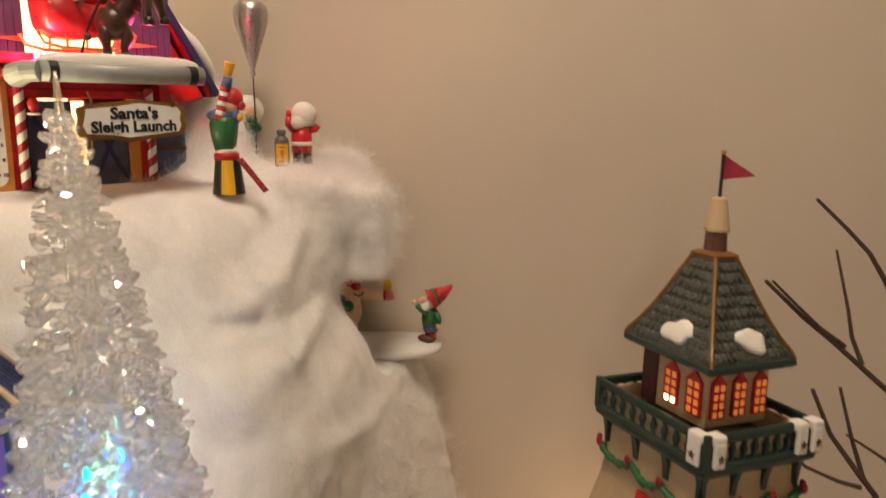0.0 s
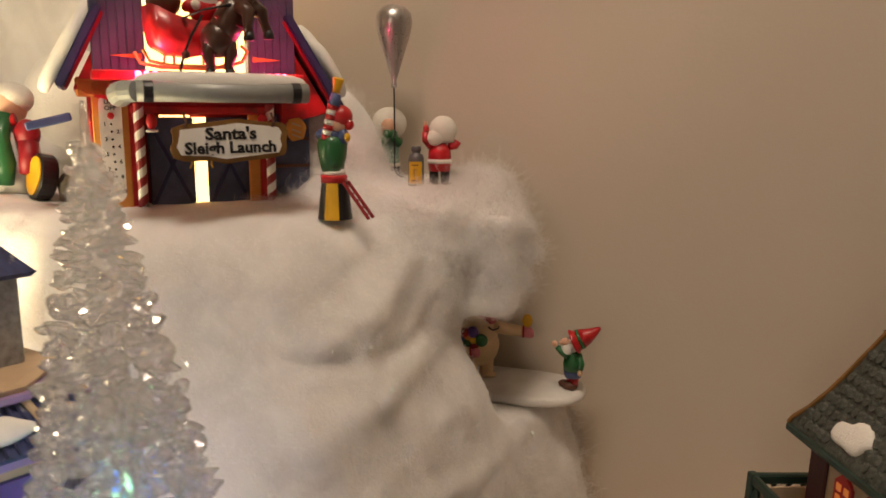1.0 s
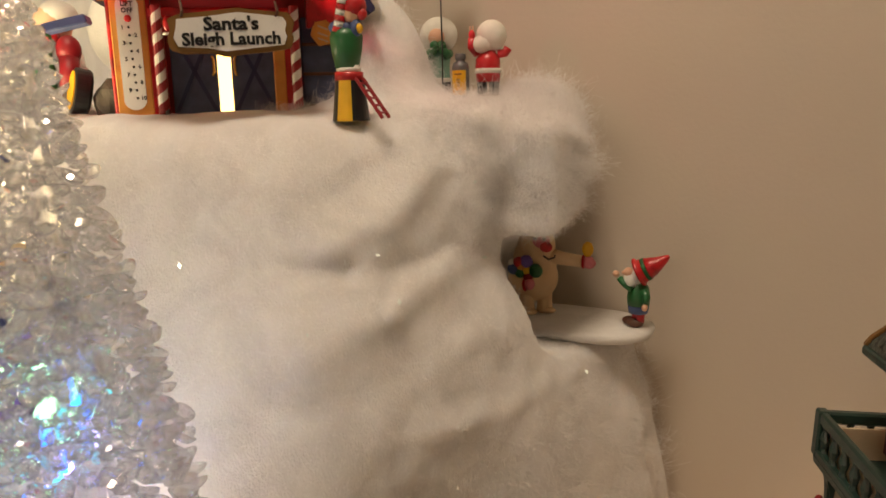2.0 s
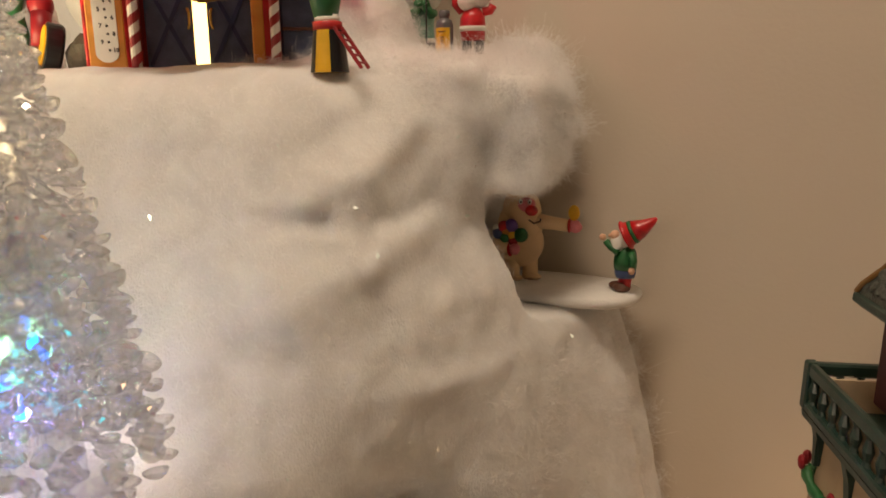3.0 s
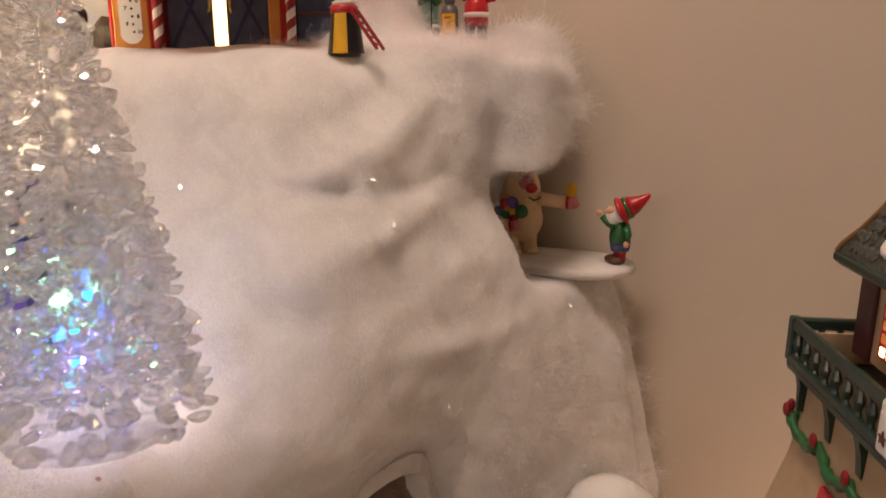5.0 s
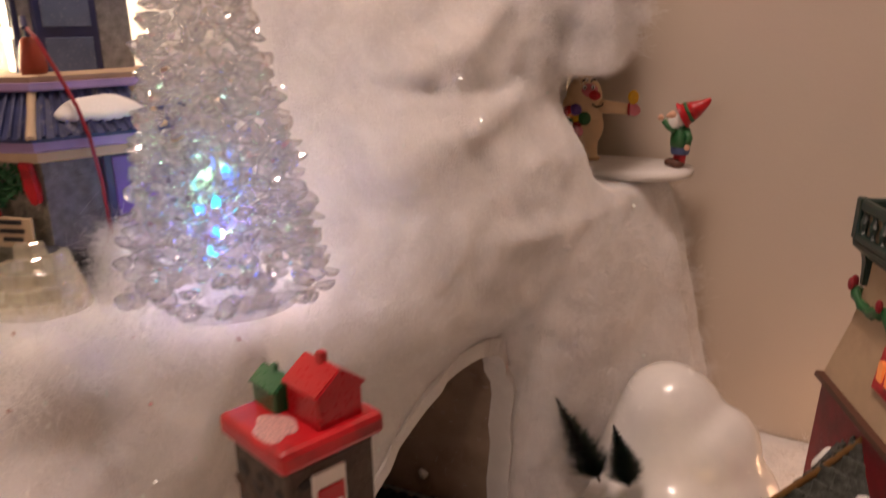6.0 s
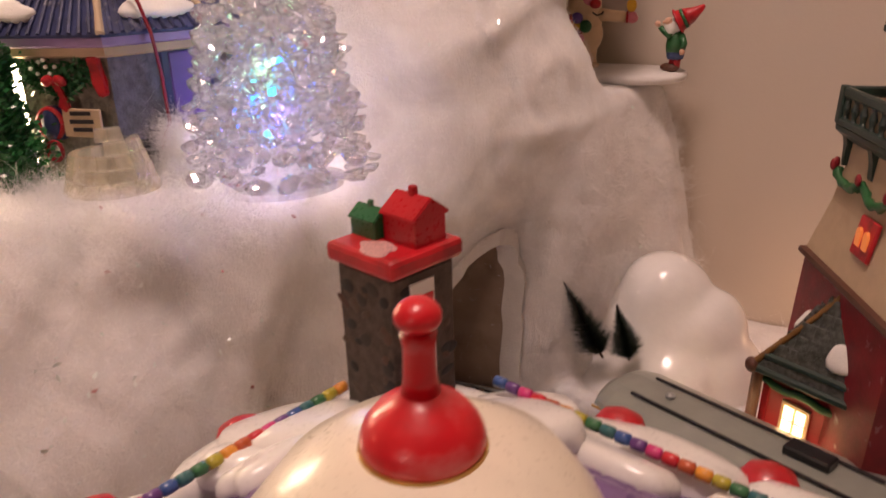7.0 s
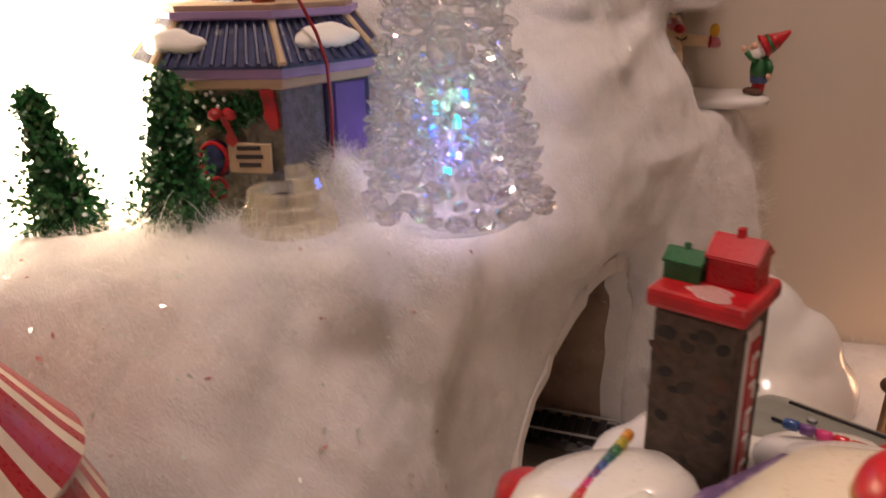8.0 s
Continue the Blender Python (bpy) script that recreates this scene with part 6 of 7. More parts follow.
# ---------------------------------------------------------------- tower house
TP = pose(0.1890, 0.574, 0.0, 0, 2, 0) @ pose(0, 0, 0, 0, 0, 22.3) @ Matrix.Diagonal((0.85, 1.075, 1, 1))
tower = thing("tower_house", TP, "cream ceramic tower with green balcony and glittered roof by the wall", "toy tower")
body = part("body", loft([rect_ring(h, h, z) for h, z in ((0.0640, 0.196), (0.0600, 0.215), (0.0545, 0.240), (0.0510, 0.268), (0.0500, 0.285))]), CREAM, tower, "tapering cream tower wall")
part("red_base", loft([rect_ring(h, h, z) for h, z in ((0.066, 0.0), (0.065, 0.10), (0.0630, 0.190), (0.0625, 0.1965))]), mat("deep_red_shingle_paint", (0.20, 0.008, 0.014), 0.5, spread=0.3, dirt=(0.5, 0.3, 0.3), dirt_scale=90.0, dirt_at=0.70), tower, "deep red lower wall")
part("band", loft([rect_ring(0.0655, 0.0655, 0.1935), rect_ring(0.0675, 0.0675, 0.1955), rect_ring(0.0670, 0.0670, 0.1990), rect_ring(0.0630, 0.0630, 0.2005)]), BROWN, tower, "dark moulding")
floor_b = part("balcony_floor", loft([rect_ring(0.0535, 0.0535, 0.2835), rect_ring(0.0600, 0.0600, 0.2890), rect_ring(0.0605, 0.0605, 0.2925), rect_ring(0.0570, 0.0570, 0.2945)]), DARK_GREEN, tower)
part("inner_curb", loft([rect_ring(0.0545, 0.0545, 0.2940), rect_ring(0.0545, 0.0545, 0.3120), rect_ring(0.0530, 0.0530, 0.3120), rect_ring(0.0530, 0.0530, 0.2950)], cap=False), mat("cream_balcony_back", (0.60, 0.48, 0.33), 0.6), tower, "cream balcony backing")
part("room", box((0, 0, 0.335), (0.068, 0.068, 0.050), 0.001), CREAM, tower, "cream top room")
for side in range(4):
    turn = pose(0, 0, 0, 0, 0, 90 * side)

    def tpart(nm, bm, m, par, lab="", sm=False):
        bmesh.ops.transform(bm, matrix=turn, verts=bm.verts)
        return part(nm, bm, m, par, lab, sm)
    tpart("rail", box((0, -0.0585, 0.3155), (0.1215, 0.0050, 0.0070), 0.0012), DARK_GREEN, tower)
    tpart("bottom_rail", box((0, -0.0590, 0.2955), (0.1230, 0.0050, 0.0050), 0.001), DARK_GREEN, tower)
    for k in range(10):
        x = -0.0535 + 0.0119 * k
        tpart("baluster", lathe([(0.0026, 0), (0.0018, 0.003), (0.0030, 0.008), (0.0016, 0.013), (0.0026, 0.0155)], 8, None, pose(x, -0.0580, 0.2970)), DARK_GREEN, tower)
    tpart("corner_post", box((0.0585, -0.0585, 0.3065), (0.0066, 0.0066, 0.0260), 0.001), DARK_GREEN, tower)
    for x in (-0.052, -0.017, 0.017, 0.052):
        tpart("bracket", slab([(-0.0585, 0.293), (-0.0500, 0.293), (-0.0495, 0.266), (-0.0520, 0.266), (-0.0535, 0.277)], x - 0.0028, x + 0.0028, None, Matrix(((0, 1, 0, 0), (1, 0, 0, 0), (0, 0, 1, 0), (0, 0, 0, 1)))), DARK_GREEN, tower)
    gpts = []
    for k in range(31):
        u = -0.054 + 0.108 * k / 30
        gpts.append((u, -0.0560 - 0.001 * math.sin(k), 0.262 - 0.0075 * abs(math.sin(math.pi * (u + 0.054) / 0.036)) - 0.0008 * math.sin(3 * k)))
    g2 = tube(gpts, [0.0031 + 0.0007 * math.sin(2.3 * k) for k in range(31)], 9)
    tg = tpart("garland", g2, GREEN, tower, "green garland with red bows", True)
    for k in range(4):
        u = -0.054 + 0.036 * k
        tpart("bow", ball((u, -0.0595, 0.2655), (0.0030, 0.0022, 0.0042), None, None, 8), DARK_RED, tg)
    for k, x in enumerate((-0.023, 0.0, 0.023)):
        if side == 3 and k == 0:
            tpart("balcony_door", box((x - 0.001, -0.0352, 0.332), (0.016, 0.003, 0.044), 0.0008), mat("dark_plum_door", (0.06, 0.012, 0.015), 0.45), tower, "dark plum door")
            continue
        shape = [(x - 0.0075, 0.3175), (x + 0.0075, 0.3175), (x + 0.0075, 0.3440), (x, 0.3515), (x - 0.0075, 0.3440)]
        wn = tpart("window", slab(shape, -0.0362, -0.0335), RED, tower, "red lattice window glowing inside")
        for r in range(4):
            for c in (-1, 1):
                lit = side == 3 and k == 1 and r == 0
                tpart("pane", box((x + c * 0.0033, -0.0363, 0.3212 + 0.0066 * r), (0.0042, 0.0012, 0.0045), 0.0003), WINDOW if lit else AMBER, wn)
    if side in (0, 3):
        wn2 = tpart("low_window", box((0.004, -0.0585, 0.2335), (0.022, 0.0035, 0.0265), 0.0008, None, pose(0, 0, 0, -9)), RED, tower, "red shutter with two lit arches")
        for c in (-1, 1):
            arch_w = [(0.004 + c * 0.0045 + 0.0026 * math.cos(a), 0.236 + 0.0040 * math.sin(a)) for a in [math.pi * q / 8 for q in range(9)]] + [(0.004 + c * 0.0045 - 0.0026, 0.2275), (0.004 + c * 0.0045 + 0.0026, 0.2275)]
            tpart("pane", slab(arch_w, -0.0622, -0.0600), AMBER, wn2)
# curved roof
rings = []
for z, h in ((0.3545, 0.0445), (0.3580, 0.0462), (0.3640, 0.0440), (0.3740, 0.0375), (0.3860, 0.0310), (0.4000, 0.0245), (0.4150, 0.0180), (0.4300, 0.0115)):
    rings.append(rect_ring(h, h, z))
scale_me = None
trf = part("roof", loft(rings), SLATE, tower, "dark glittered curved roof")
for side in range(4):
    turn = pose(0, 0, 0, 0, 0, 90 * side)
    pts = [(h, -h, z + 0.0008) for z, h in ((0.3600, 0.0458), (0.3645, 0.0440), (0.3740, 0.0375), (0.3860, 0.0310), (0.4000, 0.0245), (0.4150, 0.0180), (0.4300, 0.0115))]
    hb = tube(pts, 0.0015, 7)
    bmesh.ops.transform(hb, matrix=turn, verts=hb.verts)
    part("hip", hb, OLDGOLD, trf, "worn gold hip")
    fl = box((0, -0.0462, 0.3585), (0.0925, 0.003, 0.0050), 0.001)
    bmesh.ops.transform(fl, matrix=turn, verts=fl.verts)
    part("eave", fl, DARK_GREEN, trf)
    lump = snow_lump((0.0145, 0.0100), 0.0042, 40 + side, 26, 0.30)
    bmesh.ops.transform(lump, matrix=turn @ pose(0.004, -0.0365, 0.3742, 58), verts=lump.verts)
    part("roof_snow", lump, SNOWPAINT, trf, "painted snow", True)
    # small shingles in rows
    for row, (z, h) in enumerate(((0.3665, 0.0425), (0.3725, 0.0386), (0.3790, 0.0350), (0.3860, 0.0312), (0.3935, 0.0277), (0.4010, 0.0243), (0.4090, 0.0208), (0.4170, 0.0174), (0.4245, 0.0142))):
        n = max(2, int(2 * h / 0.0056)) if side in (0, 3) else 0
        for q in range(n):
            x = -h + (q + 0.5 + (0.22 if row % 2 else -0.22)) * 2 * h / n
            if abs(x) > h - 0.003 or (z < 0.385 and abs(x - 0.004) < 0.014):
                continue
            if scale_me is None:
                s_ob = part("shingle", lathe([(0.0036, -0.0008), (0.0034, 0.0004), (0.0014, 0.0010)], 7), SLATE, trf)
                scale_me = s_ob.data
            else:
                s_ob = new("shingle", scale_me)
                s_ob.parent = trf
            s_ob.matrix_basis = turn @ pose(x, -h - 0.0002, z, 56, 0, 20 * math.sin(q * 5 + row))
part("finial_collar", loft([rect_ring(0.0125, 0.0125, 0.4290), rect_ring(0.0130, 0.0130, 0.4320), rect_ring(0.0085, 0.0085, 0.4345)]), OLDGOLD, trf)
part("finial_neck", lathe([(0.0088, 0.4335), (0.0080, 0.4500)], 14), BROWN, trf)
part("finial_cone", lathe([(0.0098, 0.4490), (0.0100, 0.4510), (0.0058, 0.4730), (0.0040, 0.4745)], 16), CREAM, trf)
part("flag_pole", tube([(0, 0, 0.473), (0, 0, 0.5065)], 0.0014, 8), BLACK, tower)
part("pole_knob", ball((0, 0, 0.5075), 0.0022, None, None, 10), GOLD, tower)
flag = fresh()
fr = []
for k in range(9):
    u = k / 8
    hh = 0.0088 * (1 - u)
    yy = 0.0016 * math.sin(u * 5)
    zc = 0.4960 - 0.0050 * u
    fr.append([(0.0015 + 0.0230 * u, yy - 0.0005, zc - hh), (0.0015 + 0.0230 * u, yy + 0.0005, zc - hh), (0.0015 + 0.0230 * u, yy + 0.0005, zc + hh + 0.0004), (0.0015 + 0.0230 * u, yy - 0.0005, zc + hh + 0.0004)])
loft(fr, flag)
fo = part("flag", flag, mat("dusky_red_flag", (0.32, 0.02, 0.05), 0.5), tower, "dusky red pennant")
fo.matrix_basis = pose(0, 0, 0, 0, 0, -32)
for side, x in ((0, -0.050), (0, 0.038), (0, 0.055), (3, 0.052)):
    sp = fresh()
    box((x, -0.0595, 0.3165), (0.0130, 0.0110, 0.0080), 0.0024, sp, None, 2)
    box((x, -0.0635, 0.3060), (0.0110, 0.0038, 0.0190), 0.0014, sp, None, 2)
    bmesh.ops.transform(sp, matrix=pose(0, 0, 0, 0, 0, 90 * side), verts=sp.verts)
    so = part("snow_drape", sp, SNOWPAINT, tower, "painted snow draped over the rail")
    star = [(x + (0.0034 if k % 2 == 0 else 0.0015) * math.sin(math.pi * k / 5), 0.3040 + (0.0034 if k % 2 == 0 else 0.0015) * math.cos(math.pi * k / 5)) for k in range(10)]
    st = slab(star, -0.0662, -0.0650)
    bmesh.ops.transform(st, matrix=pose(0, 0, 0, 0, 0, 90 * side), verts=st.verts)
    part("star", st, BROWN, so)
# eight-sided lower wing: hip rising from the knob to the tower
WI = TP.inverted()
K, E, T1, T2, K2, T3 = (Vector(v) for v in ((0.096, 0.556, 0.128), (0.206, 0.494, 0.130), (0.156, 0.559, 0.201), (0.205, 0.520, 0.203), (0.140, 0.634, 0.128), (0.150, 0.603, 0.199)))
for nm, quad in (("front", (K, E, T2, T1)), ("left", (K2, K, T1, T3))):
    qs = [WI @ v for v in quad]
    nrm = (qs[1] - qs[0]).cross(qs[3] - qs[0]).normalized()
    pr = part("wing_roof", loft([[v - nrm * 0.004 for v in qs], qs]), SLATE, tower, "glittered slate wing roof")
    for f in (0.0, 0.14):
        a, b = qs[0].lerp(qs[3], f), qs[1].lerp(qs[2], f)
        part("eave_roll", tube([a, a.lerp(b, 0.5), b], 0.0030, 7), DARK_GREEN, pr)
    c = qs[0].lerp(qs[1], 0.50 if nm == "front" else 0.55).lerp(qs[3].lerp(qs[2], 0.42), 0.36)
    ex = (qs[1] - qs[0]).normalized()
    m = Matrix((ex, nrm.cross(ex), nrm)).transposed().to_4x4()
    m.translation = c + nrm * 0.0005
    lump = snow_lump((0.0185, 0.0150) if nm == "front" else (0.013, 0.010), 0.0040, 60 if nm == "front" else 66, 26, 0.35)
    bmesh.ops.transform(lump, matrix=m, verts=lump.verts)
    part("roof_snow", lump, SNOWPAINT, pr, "painted snow", True)
    n = 9 if nm == "front" else 6
    for r in range(6):
        for q in range(n):
            u, w = (q + 0.5 + 0.5 * (r % 2)) / (n + 0.5), 0.22 + 0.13 * r
            if (nm == "front" and w < 0.62 and 0.22 < u < 0.62) or u > 0.96:
                continue
            p = qs[0].lerp(qs[1], u).lerp(qs[3].lerp(qs[2], u), w)
            sl_ob = part("slate", box((0, 0, 0.0006), (0.0105, 0.0100, 0.0020), 0.0005, None, pose(0, 0, 0, 7)), SLATE, pr)
            mm = m.copy()
            mm.translation = p
            sl_ob.matrix_basis = mm
k0, k1 = WI @ K, WI @ T1
part("hip", tube([k0 + Vector((0, 0, 0.002)), k0.lerp(k1, 0.5) + Vector((0, 0, 0.0005)), k1 + Vector((0, 0, 0.003))], [0.0024, 0.0020, 0.0018], 8), OLDGOLD, tower, "worn gold hip")
part("hip_knob", ball(tuple(k0 + Vector((0, 0, 0.001))), (0.0055, 0.0055, 0.0058), None, None, 14), BROWN, tower, "dark round knob", True)
part("hip_post", lathe([(0.0028, -0.008), (0.0022, 0.002), (0.0044, 0.010), (0.0046, 0.0125)], 10, None, Matrix.Translation(k1 + Vector((0, 0, 0.002)))), BROWN, tower)
inset = Vector((0.010, 0.008, 0))
for a, b, lits in ((K, E, (0.22, 0.50, 0.78)), (K2, K, ())):
    a2, b2 = WI @ (a + inset), WI @ (b + inset)
    a2.z = b2.z = 0
    ex = (b2 - a2).normalized()
    m = Matrix((ex, Vector((0, 0, 1)).cross(ex), Vector((0, 0, 1)))).transposed().to_4x4()
    m.translation = a2
    ln = (b2 - a2).length
    part("wing_wall", slab([(0, 0), (ln, 0), (ln, 0.126), (0, 0.126)], 0.0, 0.006, None, m), DARK_RED, tower, "dark red wing wall")
    g = tube([m @ Vector((ln * q / 14, -0.003, 0.1150 - 0.004 * abs(math.sin(q * 0.9)))) for q in range(15)], 0.0030, 8)
    part("wing_garland", g, GREEN, tower, "green garland under the eaves", True)
    for f in lits:
        pw = part("wing_window", slab([(ln * f - 0.011, 0.066), (ln * f + 0.011, 0.066), (ln * f + 0.011, 0.104), (ln * f - 0.011, 0.104)], -0.003, 0.001, None, m), CREAM, tower, "cream framed lit window")
        for c in (-1, 1):
            for r in range(3):
                x, z = ln * f + 0.0047 * c, 0.0735 + 0.0115 * r
                part("pane", slab([(x - 0.0036, z - 0.0047), (x + 0.0036, z - 0.0047), (x + 0.0036, z + 0.0047), (x - 0.0036, z + 0.0047)], -0.0042, -0.0026, None, m), WINDOW, pw)
post_at = WI @ (K + inset * 0.5)
part("corner_pillar", lathe([(0.0056, 0), (0.0056, 0.02), (0.0046, 0.024), (0.0046, 0.055), (0.0056, 0.058), (0.0046, 0.062), (0.0046, 0.122)], 12, None, Matrix.Translation((post_at.x, post_at.y, 0))), BROWN, tower)
point_lamp("tower_uplight", (0.175, 0.745, 0.055), 0.02, 0.10, (1.0, 0.60, 0.30))

# ---------------------------------------------------------------- bare twigs
twigs = thing("bare_twigs", pose(0.40, 0.64, 0.0), "bare dark twigs standing behind the tower by the wall", "twigs")
for pts, r in ((((0.0, 0, 0.0), (-0.004, 0, 0.12), (-0.016, 0, 0.20), (-0.033, 0.0, 0.221), (-0.061, 0, 0.258), (-0.080, 0, 0.300)), 0.0024),
               (((-0.016, 0, 0.200), (-0.027, 0.002, 0.215), (-0.040, 0.003, 0.252), (-0.054, 0.004, 0.300)), 0.0018),
               (((-0.030, 0, 0.208), (-0.050, 0.0, 0.214), (-0.078, 0.004, 0.226), (-0.097, 0.004, 0.242)), 0.0015),
               (((0.010, 0, 0.20), (-0.010, 0, 0.234), (-0.028, 0, 0.246), (-0.047, 0, 0.258)), 0.0013),
               (((0.004, 0, 0.0), (0.012, 0, 0.18), (0.004, 0, 0.280), (-0.016, 0, 0.299), (-0.063, 0, 0.340), (-0.094, 0, 0.365), (-0.127, 0, 0.396)), 0.0022),
               (((-0.055, 0, 0.338), (-0.080, -0.002, 0.356), (-0.099, -0.003, 0.374), (-0.122, -0.002, 0.3965)), 0.0014),
               (((-0.039, 0, 0.322), (-0.048, 0.003, 0.345), (-0.053, 0.004, 0.370), (-0.066, 0.006, 0.421)), 0.0015),
               (((0.008, 0, 0.28), (-0.008, 0, 0.360), (-0.025, 0, 0.394), (-0.041, 0, 0.419), (-0.062, 0, 0.440), (-0.089, 0, 0.465)), 0.0019)):
    n = len(pts)
    part("branch", tube(pts, [1.5 * r * (1 - 0.5 * k / (n - 1)) for k in range(n)], 7), TWIG, twigs)

# ---------------------------------------------------------------- striped canopy at the near edge
CREAMW = mat("cream_white_glaze", (0.62, 0.54, 0.44), 0.4, coat=0.3)
DEEPRED = mat("candy_red_glaze", (0.34, 0.010, 0.018), 0.3, coat=0.4)
can2 = thing("striped_canopy", pose(-0.292, 0.122, 0.0, 0, 0, -20), "red and cream striped ceramic candy canopy in two tiers", "canopy")
part("pole", tube([(0, 0, 0), (0, 0, 0.25)], 0.006, 12), WHITE, can2)
for j, (z0, r0, r1) in enumerate(((0.255, 0.060, 0.016), (0.225, 0.064, 0.040))):
    for k in range(60):
        a0, a1 = 2 * math.pi * k / 60, 2 * math.pi * (k + 1) / 60
        bm = fresh()
        loft([[((r + o) * math.cos(a), (r + o) * math.sin(a), z + o) for a in (a0, a1) for o in ((0, 0.002) if a == a0 else (0.002, 0))] for r, z in [(r0 - (r0 - r1) * q / 6, z0 + 0.046 * (q / 6 + 0.22 * math.sin(math.pi * q / 6) - 0.06 * math.sin(2 * math.pi * q / 6))) for q in range(7)]], bm)
        part("stripe", bm, (DEEPRED, DEEPRED, DEEPRED, CREAMW, DEEPRED, CREAMW)[k % 6], can2)
    part("rim", tube([(r0 * math.cos(a), r0 * math.sin(a), z0) for a in [2 * math.pi * k / 40 for k in range(41)]], 0.0014, 8), CREAMW, can2, "cream hem", True)

# ---------------------------------------------------------------- loose fibres and glitter on the cotton
snow_me.calc_loop_triangles()
nv = len(SV)
norms = np.zeros((nv, 3))
snow_me.vertices.foreach_get("normal", norms.ravel())
rs = np.random.RandomState(2)
tops = np.where((SV[:, 2] > 0.02) & (SV[:, 0] > -0.62) & ((norms[:, 1] < 0.5) | (norms[:, 2] > 0.2)))[0]
edge = np.where((SV[:, 0] > -0.26) & (SV[:, 1] > 0.62) & (SV[:, 2] > 0.37) & (SV[:, 2] < 0.52))[0]


def strands(idx, length, lift, width):
    """Fine threads lying over the batting, each a bent ribbon that tapers away."""
    m = len(idx)
    p, n = SV[idx] + rs.normal(size=(m, 3)) * 0.0018, norms[idx]
    n = n + rs.normal(size=(m, 3)) * 0.45
    n /= np.linalg.norm(n, axis=1)[:, None]
    t = np.cross(n, rs.normal(size=(m, 3)))
    t /= np.linalg.norm(t, axis=1)[:, None] + 1e-9
    ln = rs.uniform(*length, size=m)[:, None]
    up = rs.uniform(*lift, size=m)[:, None] * ln
    w = np.cross(t, n) * width
    q0 = p - t * ln * 0.5 - n * 0.0005
    q1 = p + n * up * 0.55 + np.cross(t, n) * ln * rs.uniform(-0.12, 0.12, size=m)[:, None]
    q2 = p + t * ln * 0.5 + n * up * rs.uniform(-0.3, 1.2, size=m)[:, None]
    v = np.stack([q0 - w * 0.4, q0 + w * 0.4, q1 + w, q1 - w, q2], 1).reshape(-1, 3)
    b = 5 * np.arange(m)[:, None]
    return v, b + np.array([[0, 1, 2, 3]]), b + np.array([[3, 2, 4]])


va, qa, ta = strands(rs.choice(tops[(SV[tops, 2] < 0.466) | (SV[tops, 0] > -0.17)], 190000), (0.002, 0.008), (0.05, 0.45), 0.00009)
vb, qb, tb2 = strands(rs.choice(edge, 26000), (0.005, 0.018), (0.08, 0.60), 0.00008)


def wisps(idx, per, tall=1.0):
    """Ragged tufts pulled out of the batting: threads that share a direction and fray."""
    m = len(idx)
    way = norms[idx] * 0.9 + rs.normal(size=(m, 3)) * 0.55
    way /= np.linalg.norm(way, axis=1)[:, None]
    base, way, nn = SV[idx].repeat(per, 0), way.repeat(per, 0), norms[idx].repeat(per, 0)
    k = m * per
    way = way + rs.normal(size=(k, 3)) * 0.38
    p = base + rs.normal(size=(k, 3)) * 0.0045 - nn * 0.003
    ln = tall * rs.uniform(0.003, 0.013, size=(k, 1)) * rs.uniform(0.4, 1.0, size=(k, 1))
    side = np.cross(way, rs.normal(size=(k, 3)))
    side /= np.linalg.norm(side, axis=1)[:, None] + 1e-9
    curl = np.cross(side, way) * ln * rs.uniform(-0.9, 0.9, size=(k, 1))
    w = side * 0.00008
    q1, q2 = p + way * ln * 0.55 + curl, p + way * ln + curl * 0.3
    v = np.stack([p - w, p + w, q1 + w, q1 - w, q2], 1).reshape(-1, 3)
    b = 5 * np.arange(k)[:, None]
    return v, b + np.array([[0, 1, 2, 3]]), b + np.array([[3, 2, 4]])


ragged = np.where((SV[:, 0] > -0.14) & (SV[:, 1] > 0.66) & (SV[:, 2] > 0.40) & (SV[:, 2] < 0.50))[0]
brow = np.where((SV[:, 0] > -0.31) & (SV[:, 1] < 0.40) & (SV[:, 2] > 0.255) & (norms[:, 2] > 0.3))[0]
hem = np.where((SV[:, 0] > -0.16) & (SV[:, 1] > 0.62) & (SV[:, 2] < 0.27) & (SV[:, 2] > 0.03))[0]
tuft = np.where((np.abs(SV[:, 0] + 0.247) < 0.03) & (np.abs(SV[:, 1] - 0.385) < 0.03) & (SV[:, 2] > 0.282))[0]
bank = np.where((SV[:, 0] > -0.30) & (SV[:, 0] < -0.16) & (SV[:, 1] > 0.66) & (SV[:, 2] > 0.475))[0]
drift = np.where((SV[:, 0] > -0.33) & (SV[:, 0] < -0.12) & (SV[:, 1] > 0.25) & (SV[:, 1] < 0.42) & (SV[:, 2] > 0.262) & (norms[:, 2] > 0.2))[0]
parts_w = [wisps(rs.choice(drift, 330), 80, 1.6), wisps(rs.choice(bank, 160), 60), wisps(rs.choice(tuft, 90), 100), wisps(rs.choice(ragged, 380), 90, 1.3), wisps(rs.choice(brow, 420), 70, 0.7), wisps(rs.choice(hem, 420), 80, 1.5)]
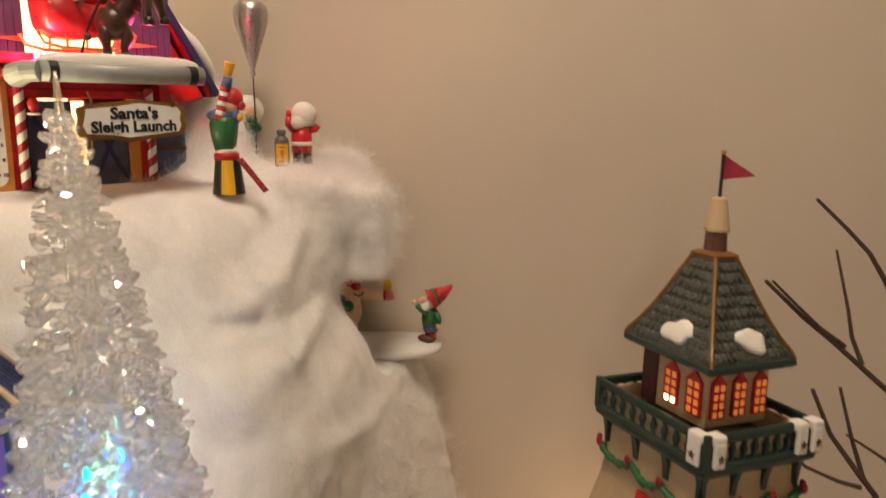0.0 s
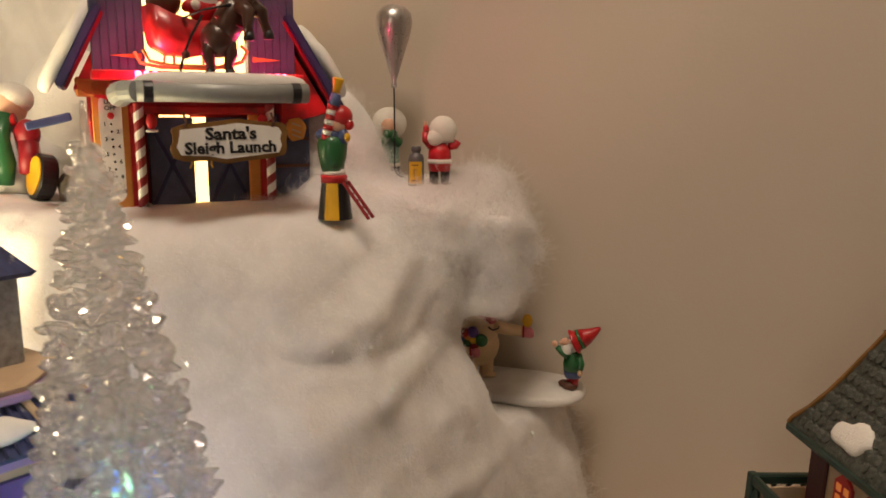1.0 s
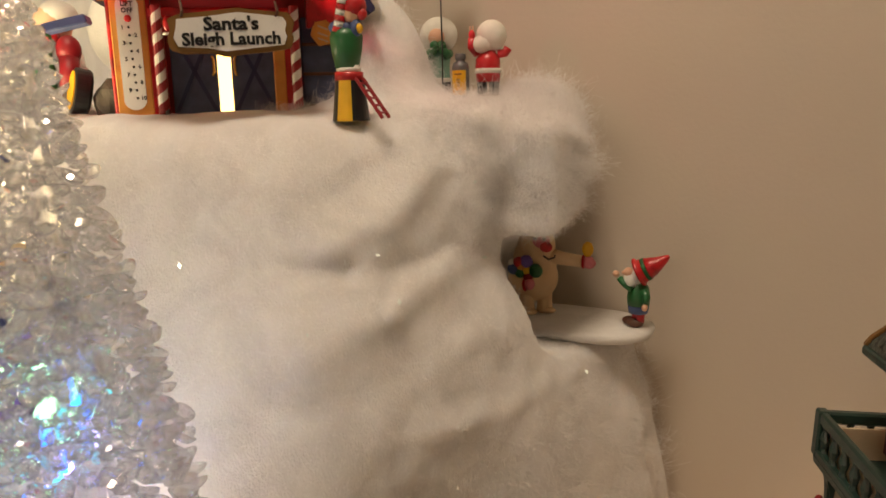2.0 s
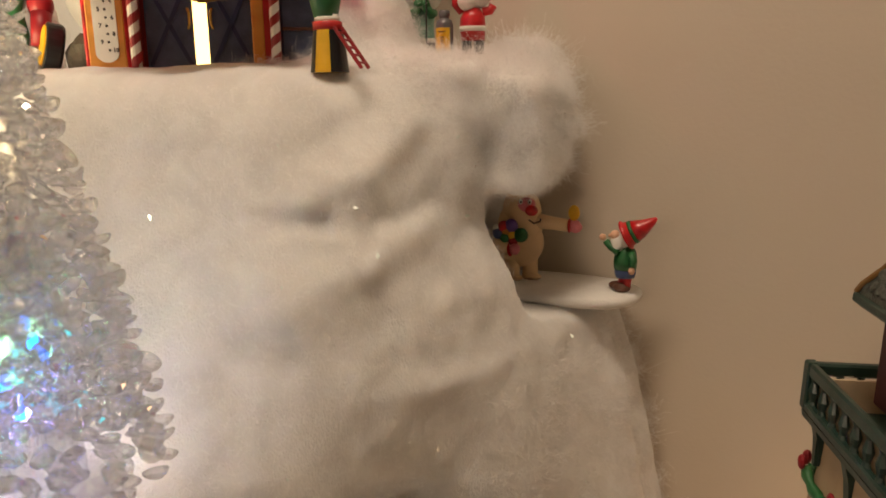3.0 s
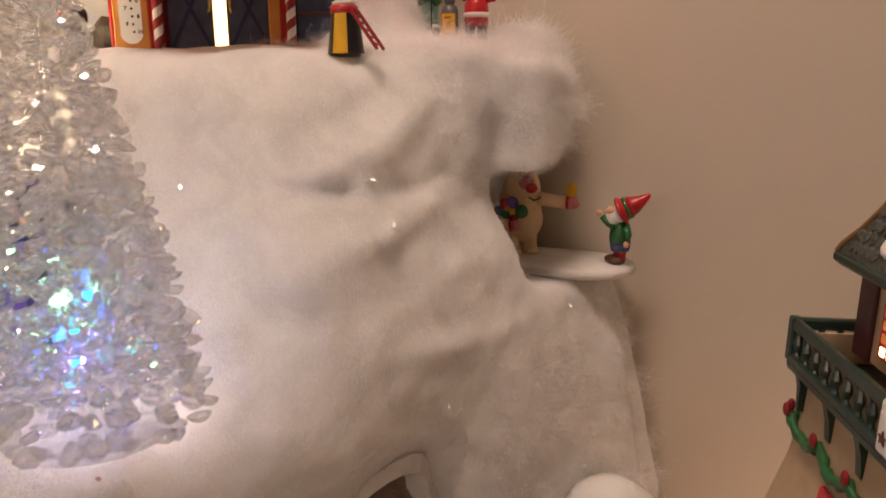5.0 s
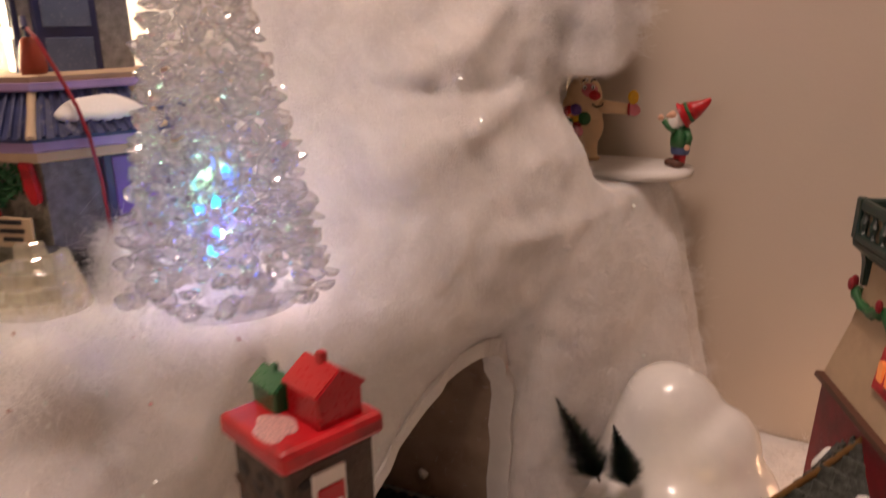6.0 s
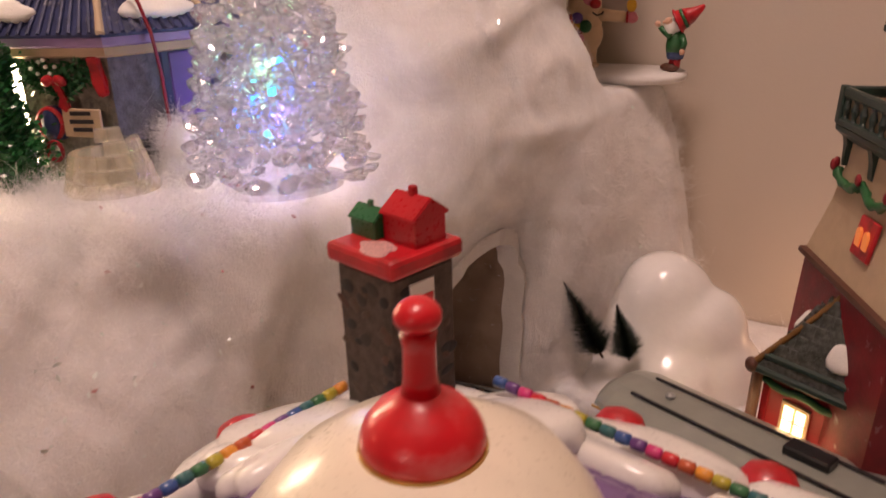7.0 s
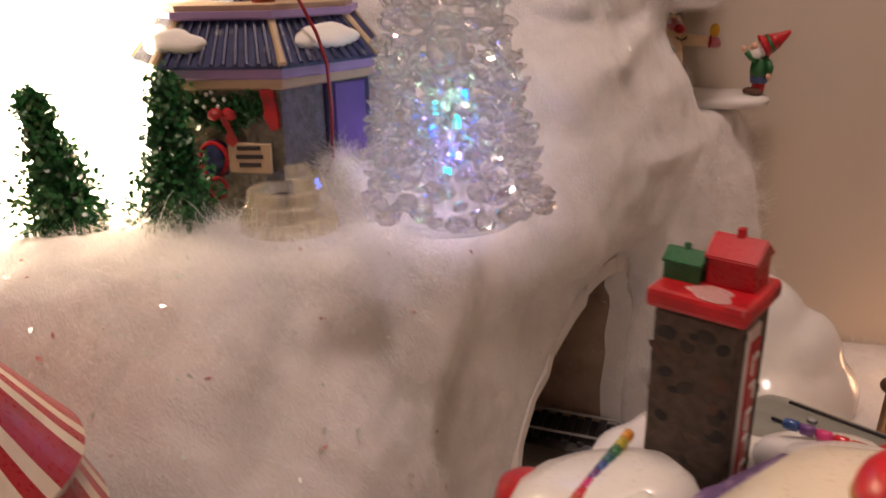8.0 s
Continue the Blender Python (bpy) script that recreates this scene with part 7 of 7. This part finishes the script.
for v, q, t in parts_w:
    qb, tb2 = np.concatenate([qb, q + len(vb)]), np.concatenate([tb2, t + len(vb)])
    vb = np.concatenate([vb, v])
fv = np.concatenate([va, vb])
ff = qa.tolist() + (qb + len(va)).tolist() + ta.tolist() + (tb2 + len(va)).tolist()
fm = bpy.data.meshes.new("cotton_fibres")
fm.from_pydata(fv.tolist(), [], ff)
fm.polygons.foreach_set("use_smooth", [True] * len(fm.polygons))
fm.materials.append(FIBRE)
tagged(new("cotton_fibres", fm), "loose white fibres standing off the cotton snow", "fibres", kind="stuff")
front = np.where((SV[:, 2] > 0.05) & (SV[:, 2] < 0.46) & (norms[:, 1] < 0.2) & (SV[:, 0] > -0.45))[0]
near = np.where((SV[:, 1] < 0.36) & (SV[:, 0] > -0.40) & (SV[:, 2] > 0.10))[0]
for nm, mt, cnt, sz, lab in (("glitter_flakes", GLITTER, 230, 0.0026, "iridescent glitter flakes scattered on the cotton"), ("brown_specks", SPECK, 26, 0.0026, "small brown plant specks caught in the cotton")):
    gv, gf = [], []
    for i in np.concatenate([rs.choice(front, cnt // 2), rs.choice(near, cnt)]):
        n = norms[i] + 0.5 * rs.normal(size=3)
        n /= np.linalg.norm(n)
        t = np.cross(n, rs.normal(size=3))
        t /= np.linalg.norm(t)
        s = np.cross(n, t)
        k = sz * rs.uniform(0.35, 1.0)
        c = SV[i] + norms[i] * 0.0016
        b = len(gv)
        for u, v, o in ((-1, -0.25, 0), (0.3, -0.5, 0), (1, 0.1, 0), (0.1, 0.55, 0)):
            gv.append(tuple(c + k * (u * t + v * s)))
        for u, v, o in ((-1, -0.25, 0), (0.3, -0.5, 0), (1, 0.1, 0), (0.1, 0.55, 0)):
            gv.append(tuple(c + k * (u * t + v * s) - n * 0.00025))
        gf += [(b, b + 1, b + 2, b + 3), (b + 7, b + 6, b + 5, b + 4)] + [(b + a, b + 4 + a, b + 4 + (a + 1) % 4, b + (a + 1) % 4) for a in range(4)]
    gm = bpy.data.meshes.new(nm)
    gm.from_pydata(gv, [], gf)
    gm.materials.append(mt)
    tagged(new(nm, gm), lab, "specks", kind="stuff")
